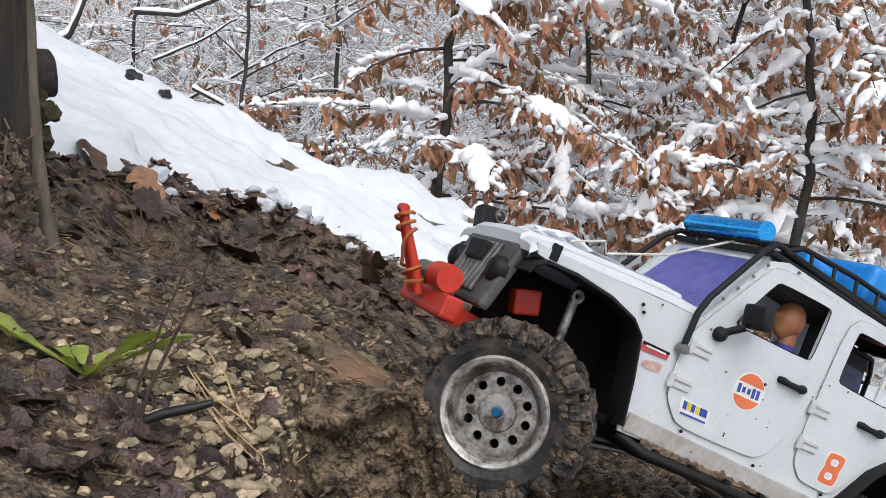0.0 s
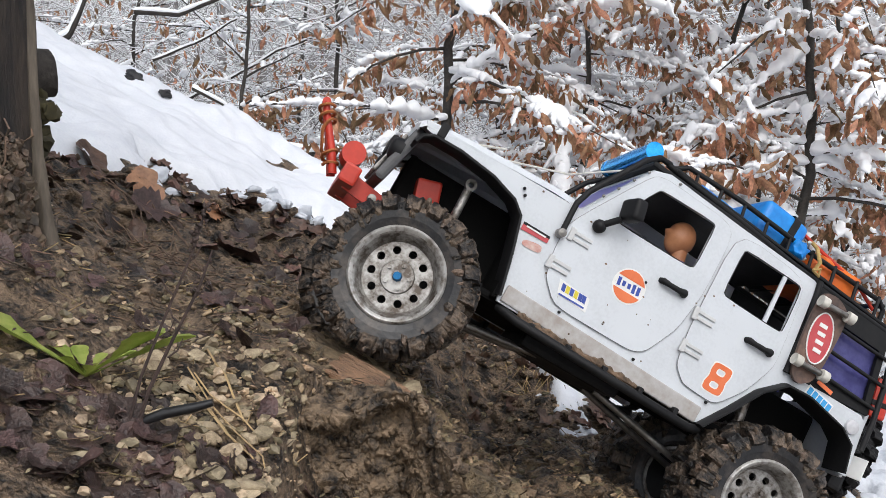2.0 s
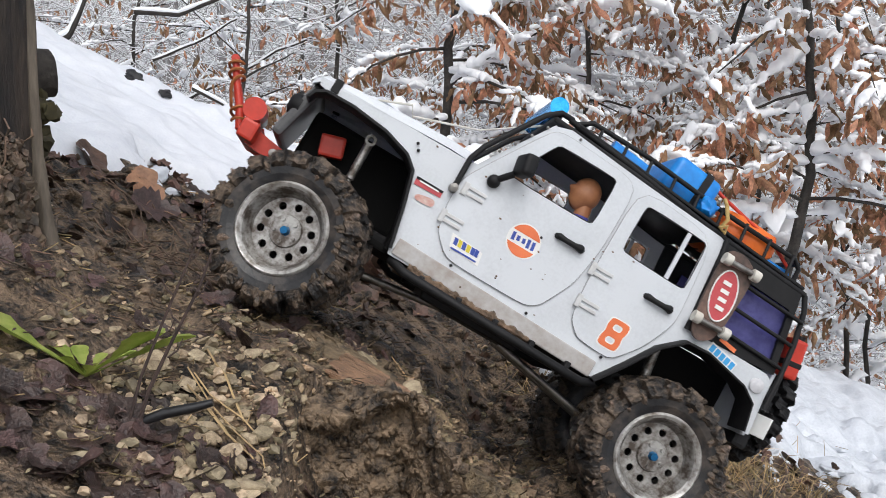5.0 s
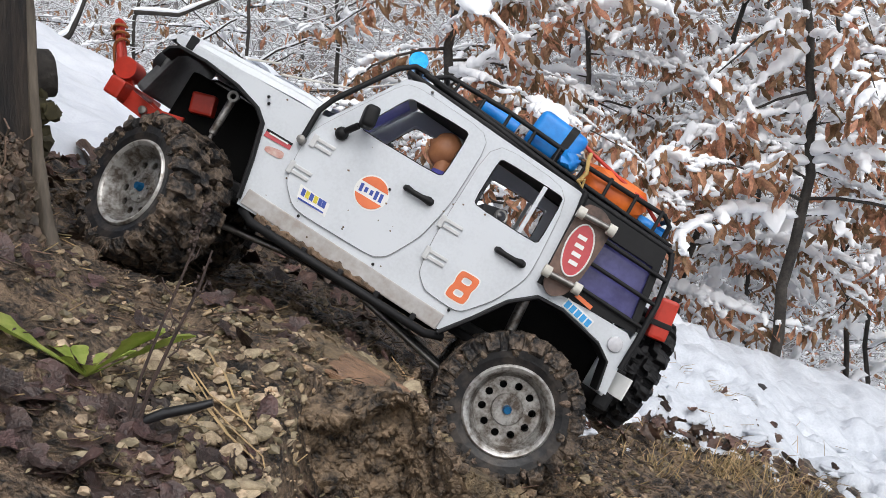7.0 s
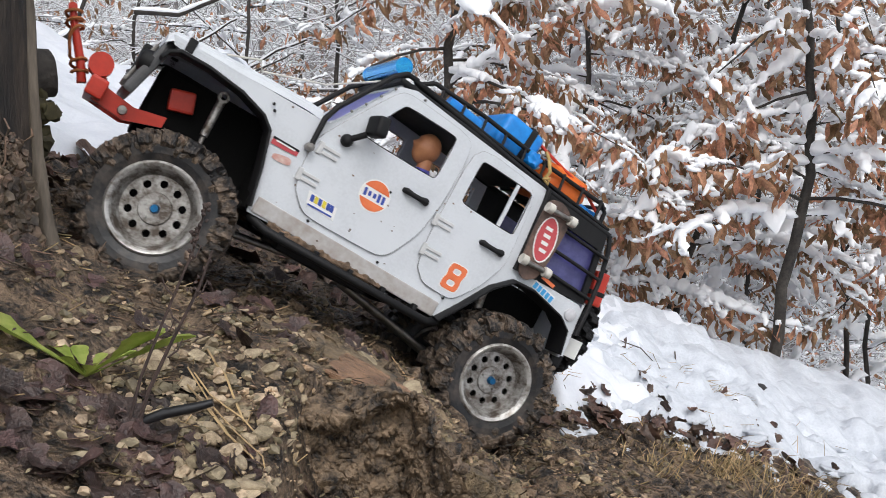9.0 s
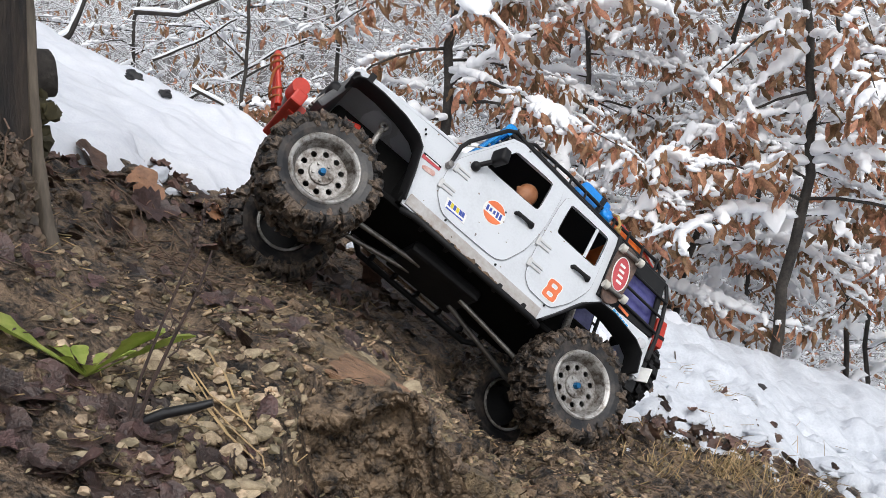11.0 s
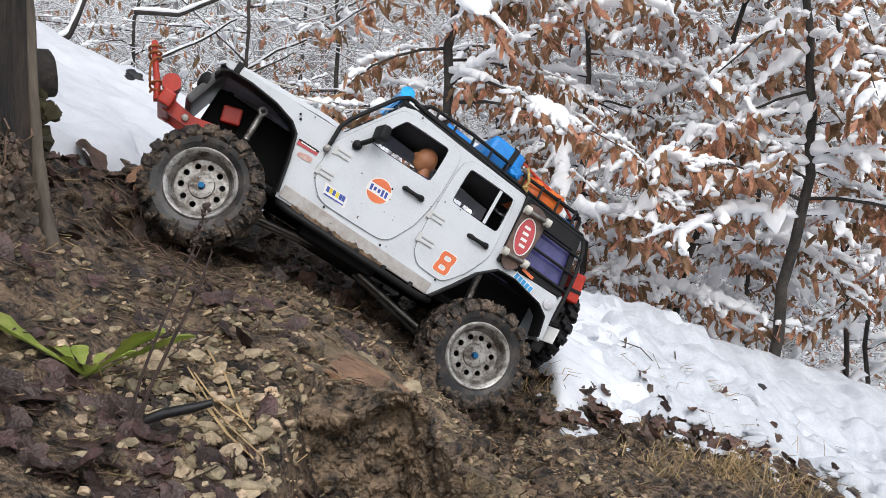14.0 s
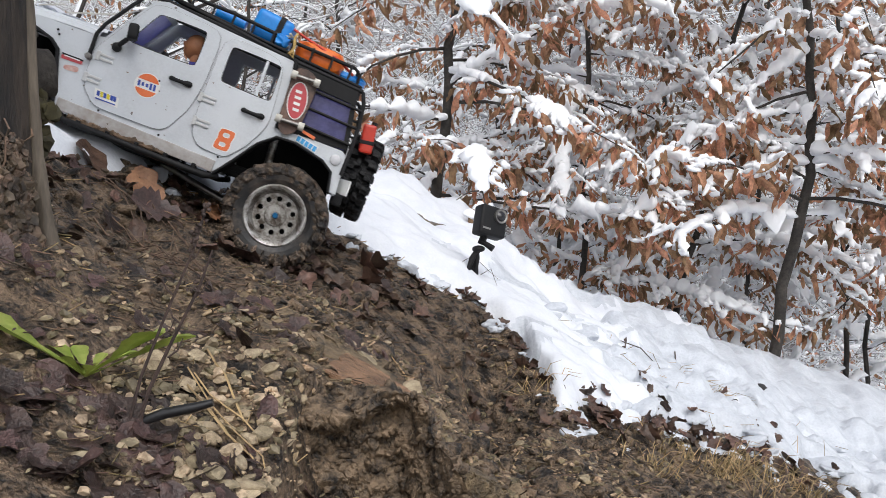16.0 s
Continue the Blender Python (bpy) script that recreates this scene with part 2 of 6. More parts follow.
def build_ground():
    verts = [(x, y, ground_height(x, y)) for y in GY for x in GX]
    w = len(GX)
    faces = [(j * w + i, j * w + i + 1, (j + 1) * w + i + 1, (j + 1) * w + i) for j in range(len(GY) - 1) for i in range(w - 1)]
    me = raw("ground", verts, faces, SOIL)
    me.materials.append(FAR)
    me.materials.append(CLAY)
    me.materials.append(SNOW)
    for p in me.polygons:
        x, y = p.center.x, p.center.y
        if y > 2.6:
            p.material_index = 1
        elif x < -1.1 + 0.3 * fbm(x, y, 2, 2) or x > 1.0 + 0.3 * fbm(x, y, 2, 2) or y < -0.6 + 0.3 * fbm(x, y, 2, 2):
            p.material_index = 3
        elif -0.16 < x < 0.06 and 0.50 < y < 0.70 and fbm(x, y, 24, 4) + 0.5 * sstep(0.16, 0.0, abs(x + 0.05)) > 0.28:
            p.material_index = 2
    tagged(new("ground", me), "wet brown soil hillside with a rock ledge", "ground", kind="structure")
    # the snow that lies on it
    ids, sv, sf = {}, [], []

    def cover(x, y):
        e = snow_edge(x) + 0.035 * fbm(x + 2, y, 6, 3) + 0.025 * fbm(x, y, 30, 2)
        m = y - e
        m -= 0.55 * max(0.0, fbm(x + 9, y + 4, 11, 3) - 0.36) * sstep(0.14, 0.3, x) * sstep(0.62, 0.3, y - snow_edge(x))
        m -= 0.20 * math.exp(-((x + 0.303) / 0.035) ** 2 - ((y - 0.955) / 0.022) ** 2) * (1 + fbm(x, y, 40, 2))
        m -= 0.40 * math.exp(-((x - 0.385) / 0.075) ** 2 - ((y - 1.25) / 0.040) ** 2) * (1 + fbm(x, y, 40, 2))
        return m

    deep = {}
    xs = [i for i in range(w) if -3.2 < GX[i] < 3.2]
    ys = [j for j in range(len(GY)) if 0.6 < GY[j] < 4.5]
    for j in ys:
        for i in xs:
            deep[i, j] = cover(GX[i], GY[j])
    for j in ys[:-1]:
        for i in xs[:-1]:
            cs = ((i, j), (i + 1, j), (i + 1, j + 1), (i, j + 1))
            if max(deep.get(c, -1) for c in cs) <= 0 or any(c not in deep for c in cs):
                continue
            face = []
            for c in cs:
                if c not in ids:
                    x, y = GX[c[0]], GY[c[1]]
                    t = math.sqrt(sstep(-0.006, 0.05, deep[c]))
                    g = base_height(x, y) + 0.008 * fbm(x, y, 7, 3)
                    z = ground_height(x, y) * (1 - t) + g * t - 0.004 * (1 - t) + t * (0.020 + 0.012 * fbm(x, y, 13, 3) + 0.026 * fbm(x + 3, y, 8, 3) * sstep(1.05, 1.3, y) + (0.004 + 0.022 * sstep(0.0, 0.35, x)) * min(0.6, abs(fbm(x, y, 15, 2))) + 0.012 * sstep(0.02, 0.25, x) * min(0.6, abs(fbm(x + 4, y, 33, 2))) - 0.020 * sstep(0.05, 0.3, x) * max(0.0, fbm(x, y + 7, 17, 2) - 0.25) + (0.0010 + 0.0014 * sstep(0.05, 0.3, x)) * fbm(x, y, 55, 2))
                    ids[c] = len(sv)
                    sv.append((x, y, z))
                face.append(ids[c])
            sf.append(face)
    me = raw("snow_cover", sv, sf, SNOW)
    me.materials.append(SHADE_SNOW)
    # right of a ragged line the cover takes the snow coloured as shaded
    for p in me.polygons:
        if p.center.x > 0.17 + 0.35 * fbm(p.center.x, p.center.y, 9, 4) + 0.5 * max(0.0, p.center.y - 1.35):
            p.material_index = 1
    tagged(new("snow_cover", me), "soft white snow lying on the bank", "snow", kind="structure")


build_ground()


# ---- the toy off-road car; its space: x ahead, y to its left, z up, from a point on the left door ----
W = 0.112  # width of the body
GLASS = mat("tinted_window", (0.10, 0.10, 0.28), (0.05, 0.05, 0.16), rough=0.12, scale=60, bump=0.05)
SCREEN = mat("frosted_windscreen", (0.36, 0.38, 0.90), (0.16, 0.16, 0.60), rough=0.35, scale=90, fine=500, bump=0.1, depth=0.0005, transmit=0.6)
BLUE_BAR = mat("blue_light_bar", (0.10, 0.60, 1.0), (0.0, 0.30, 0.9), rough=0.2, scale=12, bump=0, metal=0.75)
BAG = mat("blue_dry_bag", (0.01, 0.30, 0.80), (0.005, 0.16, 0.55), rough=0.4, scale=60, fine=200, bump=0.4, depth=0.002)
ORANGE = mat("orange_bag", (0.86, 0.20, 0.02), (0.62, 0.11, 0.01), rough=0.45, scale=60, fine=200, bump=0.4, depth=0.002)
ROPE = mat("tan_rope", (0.60, 0.42, 0.16), (0.34, 0.22, 0.07), rough=0.9, scale=120, fine=900, bump=0.6, depth=0.0008)
ORANGE_ROPE = mat("orange_rope", (0.55, 0.20, 0.07), (0.32, 0.10, 0.03), rough=0.9, scale=120, fine=900, bump=0.6, depth=0.0008)
SKIN = mat("doll_plastic", (0.46, 0.20, 0.09), (0.30, 0.12, 0.055), rough=0.5, scale=40, bump=0.05)
CLOTH = mat("blue_cloth", (0.10, 0.10, 0.42), (0.05, 0.05, 0.25), rough=0.85, scale=150, bump=0.4, depth=0.001)
STEEL = mat("grey_steel", (0.36, 0.35, 0.33), (0.16, 0.15, 0.14), rough=0.4, metal=0.8, scale=90, bump=0.2, depth=0.0006)
HINGE = mat("grey_white_hinge", (0.62, 0.63, 0.63), (0.5, 0.5, 0.5), rough=0.4, scale=60, bump=0.1, depth=0.0004)
STICK_ORANGE = mat("orange_sticker", (0.80, 0.20, 0.07), (0.70, 0.15, 0.05), rough=0.4, scale=60, bump=0)
STICK_BLUE = mat("blue_sticker", (0.05, 0.10, 0.42), (0.03, 0.06, 0.30), rough=0.4, scale=60, bump=0)
STICK_SKY = mat("light_blue_sticker", (0.05, 0.38, 0.75), (0.04, 0.3, 0.65), rough=0.4, scale=60, bump=0)
STICK_WHITE = mat("white_sticker", (0.82, 0.82, 0.80), (0.75, 0.75, 0.73), rough=0.4, scale=60, bump=0)
STICK_YELLOW = mat("yellow_sticker", (0.75, 0.62, 0.05), (0.6, 0.5, 0.04), rough=0.4, scale=60, bump=0)
STICK_RED = mat("red_sticker", (0.56, 0.085, 0.095), (0.44, 0.05, 0.06), rough=0.4, scale=60, bump=0)
WOOD = mat("skateboard_wood", (0.20, 0.12, 0.09), (0.05, 0.035, 0.03), rough=0.6, scale=60, bump=0.2)
NUT = mat("blue_wheel_nut", (0.01, 0.16, 0.36), (0.005, 0.07, 0.18), rough=0.4, metal=0.6, scale=60, bump=0.1)
DARKLENS = mat("dark_lens_glass", (0.03, 0.03, 0.035), (0.015, 0.015, 0.018), rough=0.08, scale=60, bump=0)
GRILLE = mat("dark_grey_plastic", (0.11, 0.11, 0.115), (0.05, 0.05, 0.052), rough=0.5, scale=80, bump=0.2, depth=0.0006)
LENS = mat("clear_lamp", (0.7, 0.7, 0.72), (0.45, 0.45, 0.48), rough=0.15, scale=60, bump=0.1)
PALE_ROPE = mat("pale_cord", (0.72, 0.70, 0.64), (0.5, 0.48, 0.42), rough=0.85, scale=120, bump=0.4, depth=0.0008)
SEAM = mat("door_gap", (0.30, 0.30, 0.30), (0.2, 0.2, 0.2), rough=0.6, scale=60, bump=0)
WETMUD = mat("wet_mud", (0.17, 0.12, 0.082), (0.018, 0.014, 0.011), rough=0.5, scale=120, fine=500, bump=1.0, depth=0.003, per_island=0.35, spread=(0.40, 0.62))
MUD = mat("dried_mud", (0.26, 0.17, 0.11), (0.07, 0.05, 0.035), rough=0.9, scale=90, fine=400, bump=0.8, depth=0.002)

WIN1 = [(0.031, 0.034), (0.0111, 0.0706), (-0.0369, 0.0708), (-0.0363, 0.034)]
WIN2 = [(-0.0633, 0.0298), (-0.0639, 0.0668), (-0.1155, 0.0656), (-0.1162, 0.0282)]
DOOR1 = [(0.058, 0.016), (0.0195, 0.0768), (0.0085, 0.0795), (-0.0515, 0.0765), (-0.0505, 0.022), (-0.0445, -0.008), (-0.0318, -0.0318), (-0.0222, -0.0376), (0.0404, -0.0374), (0.0545, -0.0235), (0.058, -0.005)]
DOOR2 = [(-0.054, 0.0758), (-0.1175, 0.0715), (-0.1225, 0.006), (-0.1097, -0.0207), (-0.0932, -0.040), (-0.0656, -0.0385), (-0.0555, -0.0289), (-0.0525, -0.004)]
SIDE = [(0.0760, -0.054), (0.0825, -0.025), (0.0890, 0.002), (0.098, 0.0095), (0.1036, 0.0108), (0.1177, 0.0154), (0.1444, 0.0184), (0.164, 0.0195), (0.171, 0.0205), (0.1737, 0.0262),
        (0.06, 0.0285), (0.052, 0.030), (0.0205, 0.0805), (0.008, 0.0845), (-0.0528, 0.0795), (-0.1225, 0.0752), (-0.126, 0.0740), (-0.130, 0.008), (-0.200, 0.008), (-0.2055, 0.004), (-0.2085, -0.036),
        (-0.200, -0.036), (-0.197, -0.0168), (-0.185, -0.0085), (-0.153, -0.0015), (-0.134, -0.0015), (-0.118, -0.015), (-0.103, -0.037), (-0.0895, -0.0565), (-0.086, -0.0566)]


def shrink(loop, k):
    cx, cz = sum(p[0] for p in loop) / len(loop), sum(p[1] for p in loop) / len(loop)
    return [(cx + (x - cx) * k, cz + (z - cz) * k) for x, z in loop]


def mirror_y(bm):
    bmesh.ops.scale(bm, vec=(1, -1, 1), verts=bm.verts)
    bmesh.ops.translate(bm, vec=(0, -W, 0), verts=bm.verts)
    return bm


def sides(name, make, material, parent, label="", smooth=False):
    """The same part on the left and on the right of the car."""
    a = part(name, make(), material, parent, label, smooth)
    b = part(name, mirror_y(make()), material, parent, label, smooth)
    return a, b


def tyre_mesh():
    """A wide mud tyre: one skin whose tread stands up in staggered blocks."""
    R, H, n, steps = 0.0525, 0.0225, 19, 266
    prof = [(0.0268, H - 0.010, 0), (0.0278, H - 0.003, 0), (0.031, H - 0.001, 0), (0.036, H + 0.0005, 0), (0.0405, H + 0.001, 0), (0.0415, H + 0.001, 1), (0.0450, H + 0.0005, 1), (0.0475, H - 0.0010, 1)]
    tread = [0.0215, 0.0195, 0.0150, 0.0105, 0.0095, 0.0060, 0.0020, 0.0006, -0.0006, -0.0020, -0.0060, -0.0095, -0.0105, -0.0150, -0.0195, -0.0215]
    rows = [(r, y, k) for r, y, k in prof] + [(0.048, y, 2) for y in tread] + [(r, -y, k) for r, y, k in prof[::-1]]
    bm, rings = bmesh.new(), []
    for r, y, kind in rows:
        ring = []
        for j in range(steps):
            a = 2 * math.pi * j / steps
            rr, yy = r, y
            side = 0.0 if y > 0 else 0.5
            ph = (a / (2 * math.pi) * n + side + 7.0 * abs(y)) % 1.0
            if kind == 2:
                if abs(y) > 0.010:
                    up = ph < 0.62
                else:
                    up = 0.25 < ph < 0.85 and abs(y) > 0.0008
                rr = (R - 0.9 * max(0, abs(y) - 0.012) * 0.12 if up else R - 0.0075)
            elif kind == 1 and ph < 0.62:
                rr, yy = r + 0.0012, y + math.copysign(0.0032, y)
            d = Vector((math.cos(a), y * 30, math.sin(a)))
            w = noise.noise(d * 3.1) * 0.0014 + noise.noise(d * 11) * 0.0013 + noise.noise(d * 27) * 0.0009
            if kind:
                rr += w
            ring.append(bm.verts.new((rr * math.cos(a), yy + (0.6 * w if kind else 0), rr * math.sin(a))))
        rings.append(ring)
    for a, b in zip(rings, rings[1:]):
        for j in range(steps):
            bm.faces.new((a[j], a[(j + 1) % steps], b[(j + 1) % steps], b[j]))
    return bm


LIP = []
SIDEWALL = mat("wet_black_sidewall", (0.075, 0.060, 0.050), (0.010, 0.010, 0.011), rough=0.38, scale=55, fine=300, bump=0.5, depth=0.002, spread=(0.46, 0.66))
LIPSTEEL = mat("scuffed_rim_lip", (0.54, 0.53, 0.51), (0.15, 0.125, 0.10), rough=0.38, metal=0.4, scale=110, fine=420, bump=0.4, depth=0.001, spread=(0.34, 0.56))


def mud_mesh():
    """Clots of mud that stick to a tyre's tread and shoulders."""
    rng = random.Random(17)
    bm = bmesh.new()
    for k in range(210):
        a = rng.uniform(0, 6.283)
        if noise.noise((2.2 * math.cos(a), 2.2 * math.sin(a), 3)) < -0.12 and rng.random() < 0.7:
            continue
        s = rng.uniform(0.0010, 0.0030)
        if rng.random() < 0.6:
            rr, y = rng.uniform(0.0385, 0.0495), rng.choice((1, 1, 1, -1)) * 0.0232
            size = (s * 1.5, s * 0.7, s)
        else:
            rr, y = rng.uniform(0.0490, 0.0518), rng.uniform(-0.021, 0.021)
            size = (s * 0.7, s * 1.3, s * 1.2)
        v = bmesh.ops.create_icosphere(bm, subdivisions=2, radius=1.0)["verts"]
        for q in v:
            q.co *= 1 + 0.7 * noise.noise(q.co * 1.7 + Vector((k * 2.3, 0, 0)))
        m = Matrix.Rotation(-a, 4, "Y") @ Matrix.Translation((rr, y, 0)) @ Euler((rng.gauss(0, 0.5), rng.gauss(0, 0.3), 0)).to_matrix().to_4x4() @ Matrix.Diagonal((*size, 1))
        bmesh.ops.transform(bm, matrix=m, verts=v)
    return bm


def rim_mesh():
    """A steel wheel with ten round holes: lip, dish and a pierced disc."""
    bm = lathe([(0.0240, -0.018), (0.0265, -0.018), (0.0265, 0.0150), (0.0300, 0.0185), (0.0305, 0.0215), (0.0290, 0.0225), (0.0265, 0.0205), (0.0240, 0.0150), (0.0225, 0.0105)], steps=60)
    ring = [(0.0226 * math.cos(a), 0.0226 * math.sin(a)) for a in [6.28319 * k / 60 for k in range(60)]]
    holes = []
    for k in range(10):
        a = 6.28319 * k / 10
        holes.append([(0.0172 * math.cos(a) + 0.0027 * math.cos(b), 0.0172 * math.sin(a) + 0.0027 * math.sin(b)) for b in [6.28319 * j / 14 for j in range(14)]])
    plate(ring, holes, 0.0085, 0.0108, bm)
    b2 = lathe([(0.0112, 0.0108), (0.0105, 0.0125), (0.0, 0.0125)], bm, steps=30)
    for k in range(5):
        a = 6.28319 * (k + 0.5) / 5
        lathe([(0.0015, 0.012), (0.0015, 0.0142), (0.0, 0.0142)], b2, steps=6)
        vs = b2.verts[-18:]
        bmesh.ops.translate(b2, vec=(0.0078 * math.cos(a), 0, 0.0078 * math.sin(a)), verts=list(vs))
    return b2


def build_wheel(car, tyre, rim, cap, nut, clots, right):
    wheel = new("wheel", rim)
    wheel.parent = car
    tagged(wheel, "grey ten-hole toy wheel with a muddy tyre")
    for name, me in (("tyre", tyre), ("brake_hub", cap), ("wheel_nut", nut), ("rim_lip", LIP[0]), ("mud", clots)):
        o = new(name, me)
        o.parent = wheel
        if name == "mud":
            tagged(o, "clots of wet brown mud", kind="stuff")
        if right:
            o.rotation_euler = (0, 0, 0)
    return wheel


def build_car():
    car = new("toy_car")
    tagged(car, "white toy off-road car with muddy tyres and a loaded roof rack", "toy car")
    # shell
    sides("body_side", lambda: plate(SIDE, [shrink(WIN1, 1.02), shrink(WIN2, 1.02)], -0.0025, -0.0002), PAINT, car)
    sides("front_door", lambda: plate(smooth_loop(DOOR1, 2, 0.14), [smooth_loop(WIN1, 2, 0.06)], -0.0001, 0.0014), PAINT, car, "white front door with an open window")
    sides("rear_door", lambda: plate(smooth_loop(DOOR2, 2, 0.14), [smooth_loop(WIN2, 2, 0.06)], -0.0001, 0.0014), PAINT, car, "white rear door with a divided window")
    sides("window_bar", lambda: box((0.0032, 0.002, 0.038), (-0.1008, 0.0004, 0.0465), 0.0005), PAINT, car)

    def seam(loop, y=0.0009, cut=0.14):
        def made():
            pts = [(x, y, z) for x, z in smooth_loop(loop, 2, cut)]
            return tube(pts + pts[:1], 0.00036, sides=5)
        return made
    sides("door_seam", seam(DOOR1), SEAM, car)
    sides("door_seam", seam(DOOR2), SEAM, car)
    sides("window_seal", seam(shrink(WIN1, 0.995), 0.0013, 0.06), BLACK, car)
    sides("window_seal", seam(shrink(WIN2, 0.995), 0.0013, 0.06), BLACK, car)
    # hood, cowl, roof, tail
    bm = bmesh.new()
    rows = [(0.1755, 0.020), (0.1765, 0.0245), (0.172, 0.0285), (0.150, 0.0310), (0.110, 0.0335), (0.075, 0.0350), (0.058, 0.0345)]
    cols = [(0.0, -0.0060), (-0.003, -0.0012), (-0.010, 0.0), (-0.024, 0.0012), (-0.026, 0.0040), (-0.070, 0.0050), (-0.114, 0.0040), (-0.116, 0.0012), (-0.130, 0.0), (-0.137, -0.0012), (-0.14, -0.0060)]
    cols = [(y * W / 0.14, dz) for y, dz in cols]
    grid = [[bm.verts.new((x, y, z + dz * (0.5 if i == 0 else 1))) for y, dz in cols] for i, (x, z) in enumerate(rows)]
    for a, b in zip(grid, grid[1:]):
        for k in range(len(cols) - 1):
            bm.faces.new((a[k], a[k + 1], b[k + 1], b[k]))
    part("hood", bm, PAINT, car, "white hood with a little snow on it", True)
    part("roof", box((0.150, W - 0.004, 0.004), (-0.052, -W / 2, 0.0815), 0.0015, Euler((0, radians(-3.5), 0)).to_matrix()), BLACK, car)
    wf = part("windscreen_frame", plate([(0.003 - W, 0.0), (-0.003, 0.0), (-0.007, 0.066), (0.007 - W, 0.066)], [[(0.012 - W, 0.008), (-0.012, 0.008), (-0.016, 0.060), (0.016 - W, 0.060)]], 0, 0.003), PAINT, car)
    lean = Matrix.Translation((0.0545, 0, 0.0285)) @ Matrix.Rotation(radians(-33), 4, "Y") @ Matrix.Rotation(radians(90), 4, "Z")
    wf.matrix_basis = lean
    ws = part("windscreen", box((W - 0.022, 0.0012, 0.055), (-W / 2, 0.0012, 0.034), 0.0004), SCREEN, car, "violet-blue frosted windscreen")
    ws.matrix_basis = lean
    part("tail_panel", box((0.003, W - 0.004, 0.05), (-0.206, -W / 2, -0.013), 0.001), PAINT, car)
    # floor pan, wells and firewalls get the near-black that stands in for shade
    part("floor_pan", box((0.30, W - 0.02, 0.006), (-0.04, -W / 2, -0.052), 0.002), WELL_SHADE, car)
    part("front_wheel_well", box((0.100, W - 0.092, 0.056), (0.118, -W / 2, -0.015), 0.004), WELL_SHADE, car)
    part("firewall", box((0.004, W - 0.006, 0.075), (0.078, -W / 2, -0.015), 0.001), WELL_SHADE, car)
    part("rear_firewall", box((0.004, W - 0.006, 0.05), (-0.090, -W / 2, -0.030), 0.001), WELL_SHADE, car)
    part("rear_well", box((0.10, W - 0.092, 0.05), (-0.150, -W / 2, -0.025), 0.004), WELL_SHADE, car)
    # grille and lamps
    part("grille", box((0.008, W - 0.030, 0.046), (0.177, -W / 2, 0.0015), 0.003, Euler((0, radians(-14), 0)).to_matrix()), GRILLE, car, "dark grey slotted grille")
    for k in range(7):
        part("grille_bar", box((0.003, 0.004, 0.034), (0.1825, -W / 2 - 0.021 + 0.007 * k, 0.003), 0.001, Euler((0, radians(-14), 0)).to_matrix()), STEEL, car)
    for y in (-0.023, -W + 0.023):
        part("headlight", lathe([(0.0, 0.186), (0.005, 0.1855), (0.008, 0.1835), (0.009, 0.177)], steps=20, axis="x"), BLACK, car, smooth=True).location = (0, y, 0.004)
    # fender flares
    arch_f = [(0.0760, -0.050), (0.0820, -0.022), (0.0890, 0.003), (0.098, 0.0105), (0.1177, 0.0165), (0.1444, 0.0195), (0.165, 0.0190), (0.1720, 0.0150), (0.1745, 0.009)]
    arch_r = [(-0.0875, -0.058), (-0.1030, -0.0375), (-0.1180, -0.0155), (-0.1340, -0.0020), (-0.1530, -0.0010), (-0.1850, -0.0080), (-0.1970, -0.0160), (-0.2010, -0.036)]

    def flare(path, out):
        def made():
            bm = bmesh.new()
            cut = [(0.0, 0.0008), (out * 0.6, 0.0008), (out, -0.0002), (out, -0.0014), (out * 0.8, -0.0022), (-0.016, -0.0018), (-0.016, 0.0)]
            n = len(path)
            rings = []
            for i, (x, z) in enumerate(path):
                dx, dz = path[min(i + 1, n - 1)][0] - path[max(i - 1, 0)][0], path[min(i + 1, n - 1)][1] - path[max(i - 1, 0)][1]
                s = math.hypot(dx, dz) * (1 if path is arch_f else -1)
                rings.append([bm.verts.new((x - dz / s * h, y, z + dx / s * h)) for y, h in cut])
            for a, b in zip(rings, rings[1:]):
                for k in range(len(cut)):
                    bm.faces.new((a[k], a[(k + 1) % len(cut)], b[(k + 1) % len(cut)], b[k]))
            bm.faces.new(rings[0])
            bm.faces.new(rings[-1])
            return bm
        return made
    sides("front_flare", flare(arch_f, 0.0045), BLACK, car, "black front wheel arch flare", True)
    sides("rear_flare", flare(arch_r, 0.009), BLACK, car, "black rear wheel arch flare", True)
    # sills and sliders
    sides("sill", lambda: box((0.160, 0.004, 0.012), (-0.006, -0.0005, -0.0493), 0.001, Euler((0, radians(-1.9), 0)).to_matrix()), mat("grey_sill", (0.50, 0.50, 0.50), (0.33, 0.29, 0.26), rough=0.45, scale=60, bump=0.2, depth=0.001), car, "grey lower sill with dried mud")
    sides("rock_slider", lambda: tube([(0.072, -0.006, -0.056), (0.06, 0.006, -0.060), (-0.08, 0.006, -0.0635), (-0.092, -0.004, -0.0600)], 0.0032), BLACK, car, smooth=True)
    for k in range(5):
        sides("slider_bracket", lambda k=k: box((0.004, 0.012, 0.006), (0.048 - 0.029 * k, 0.0, -0.0585), 0.001), BLACK, car)
    sides("sill_mud", lambda: mud_strip(), MUD, car, "dried brown mud on the sill")
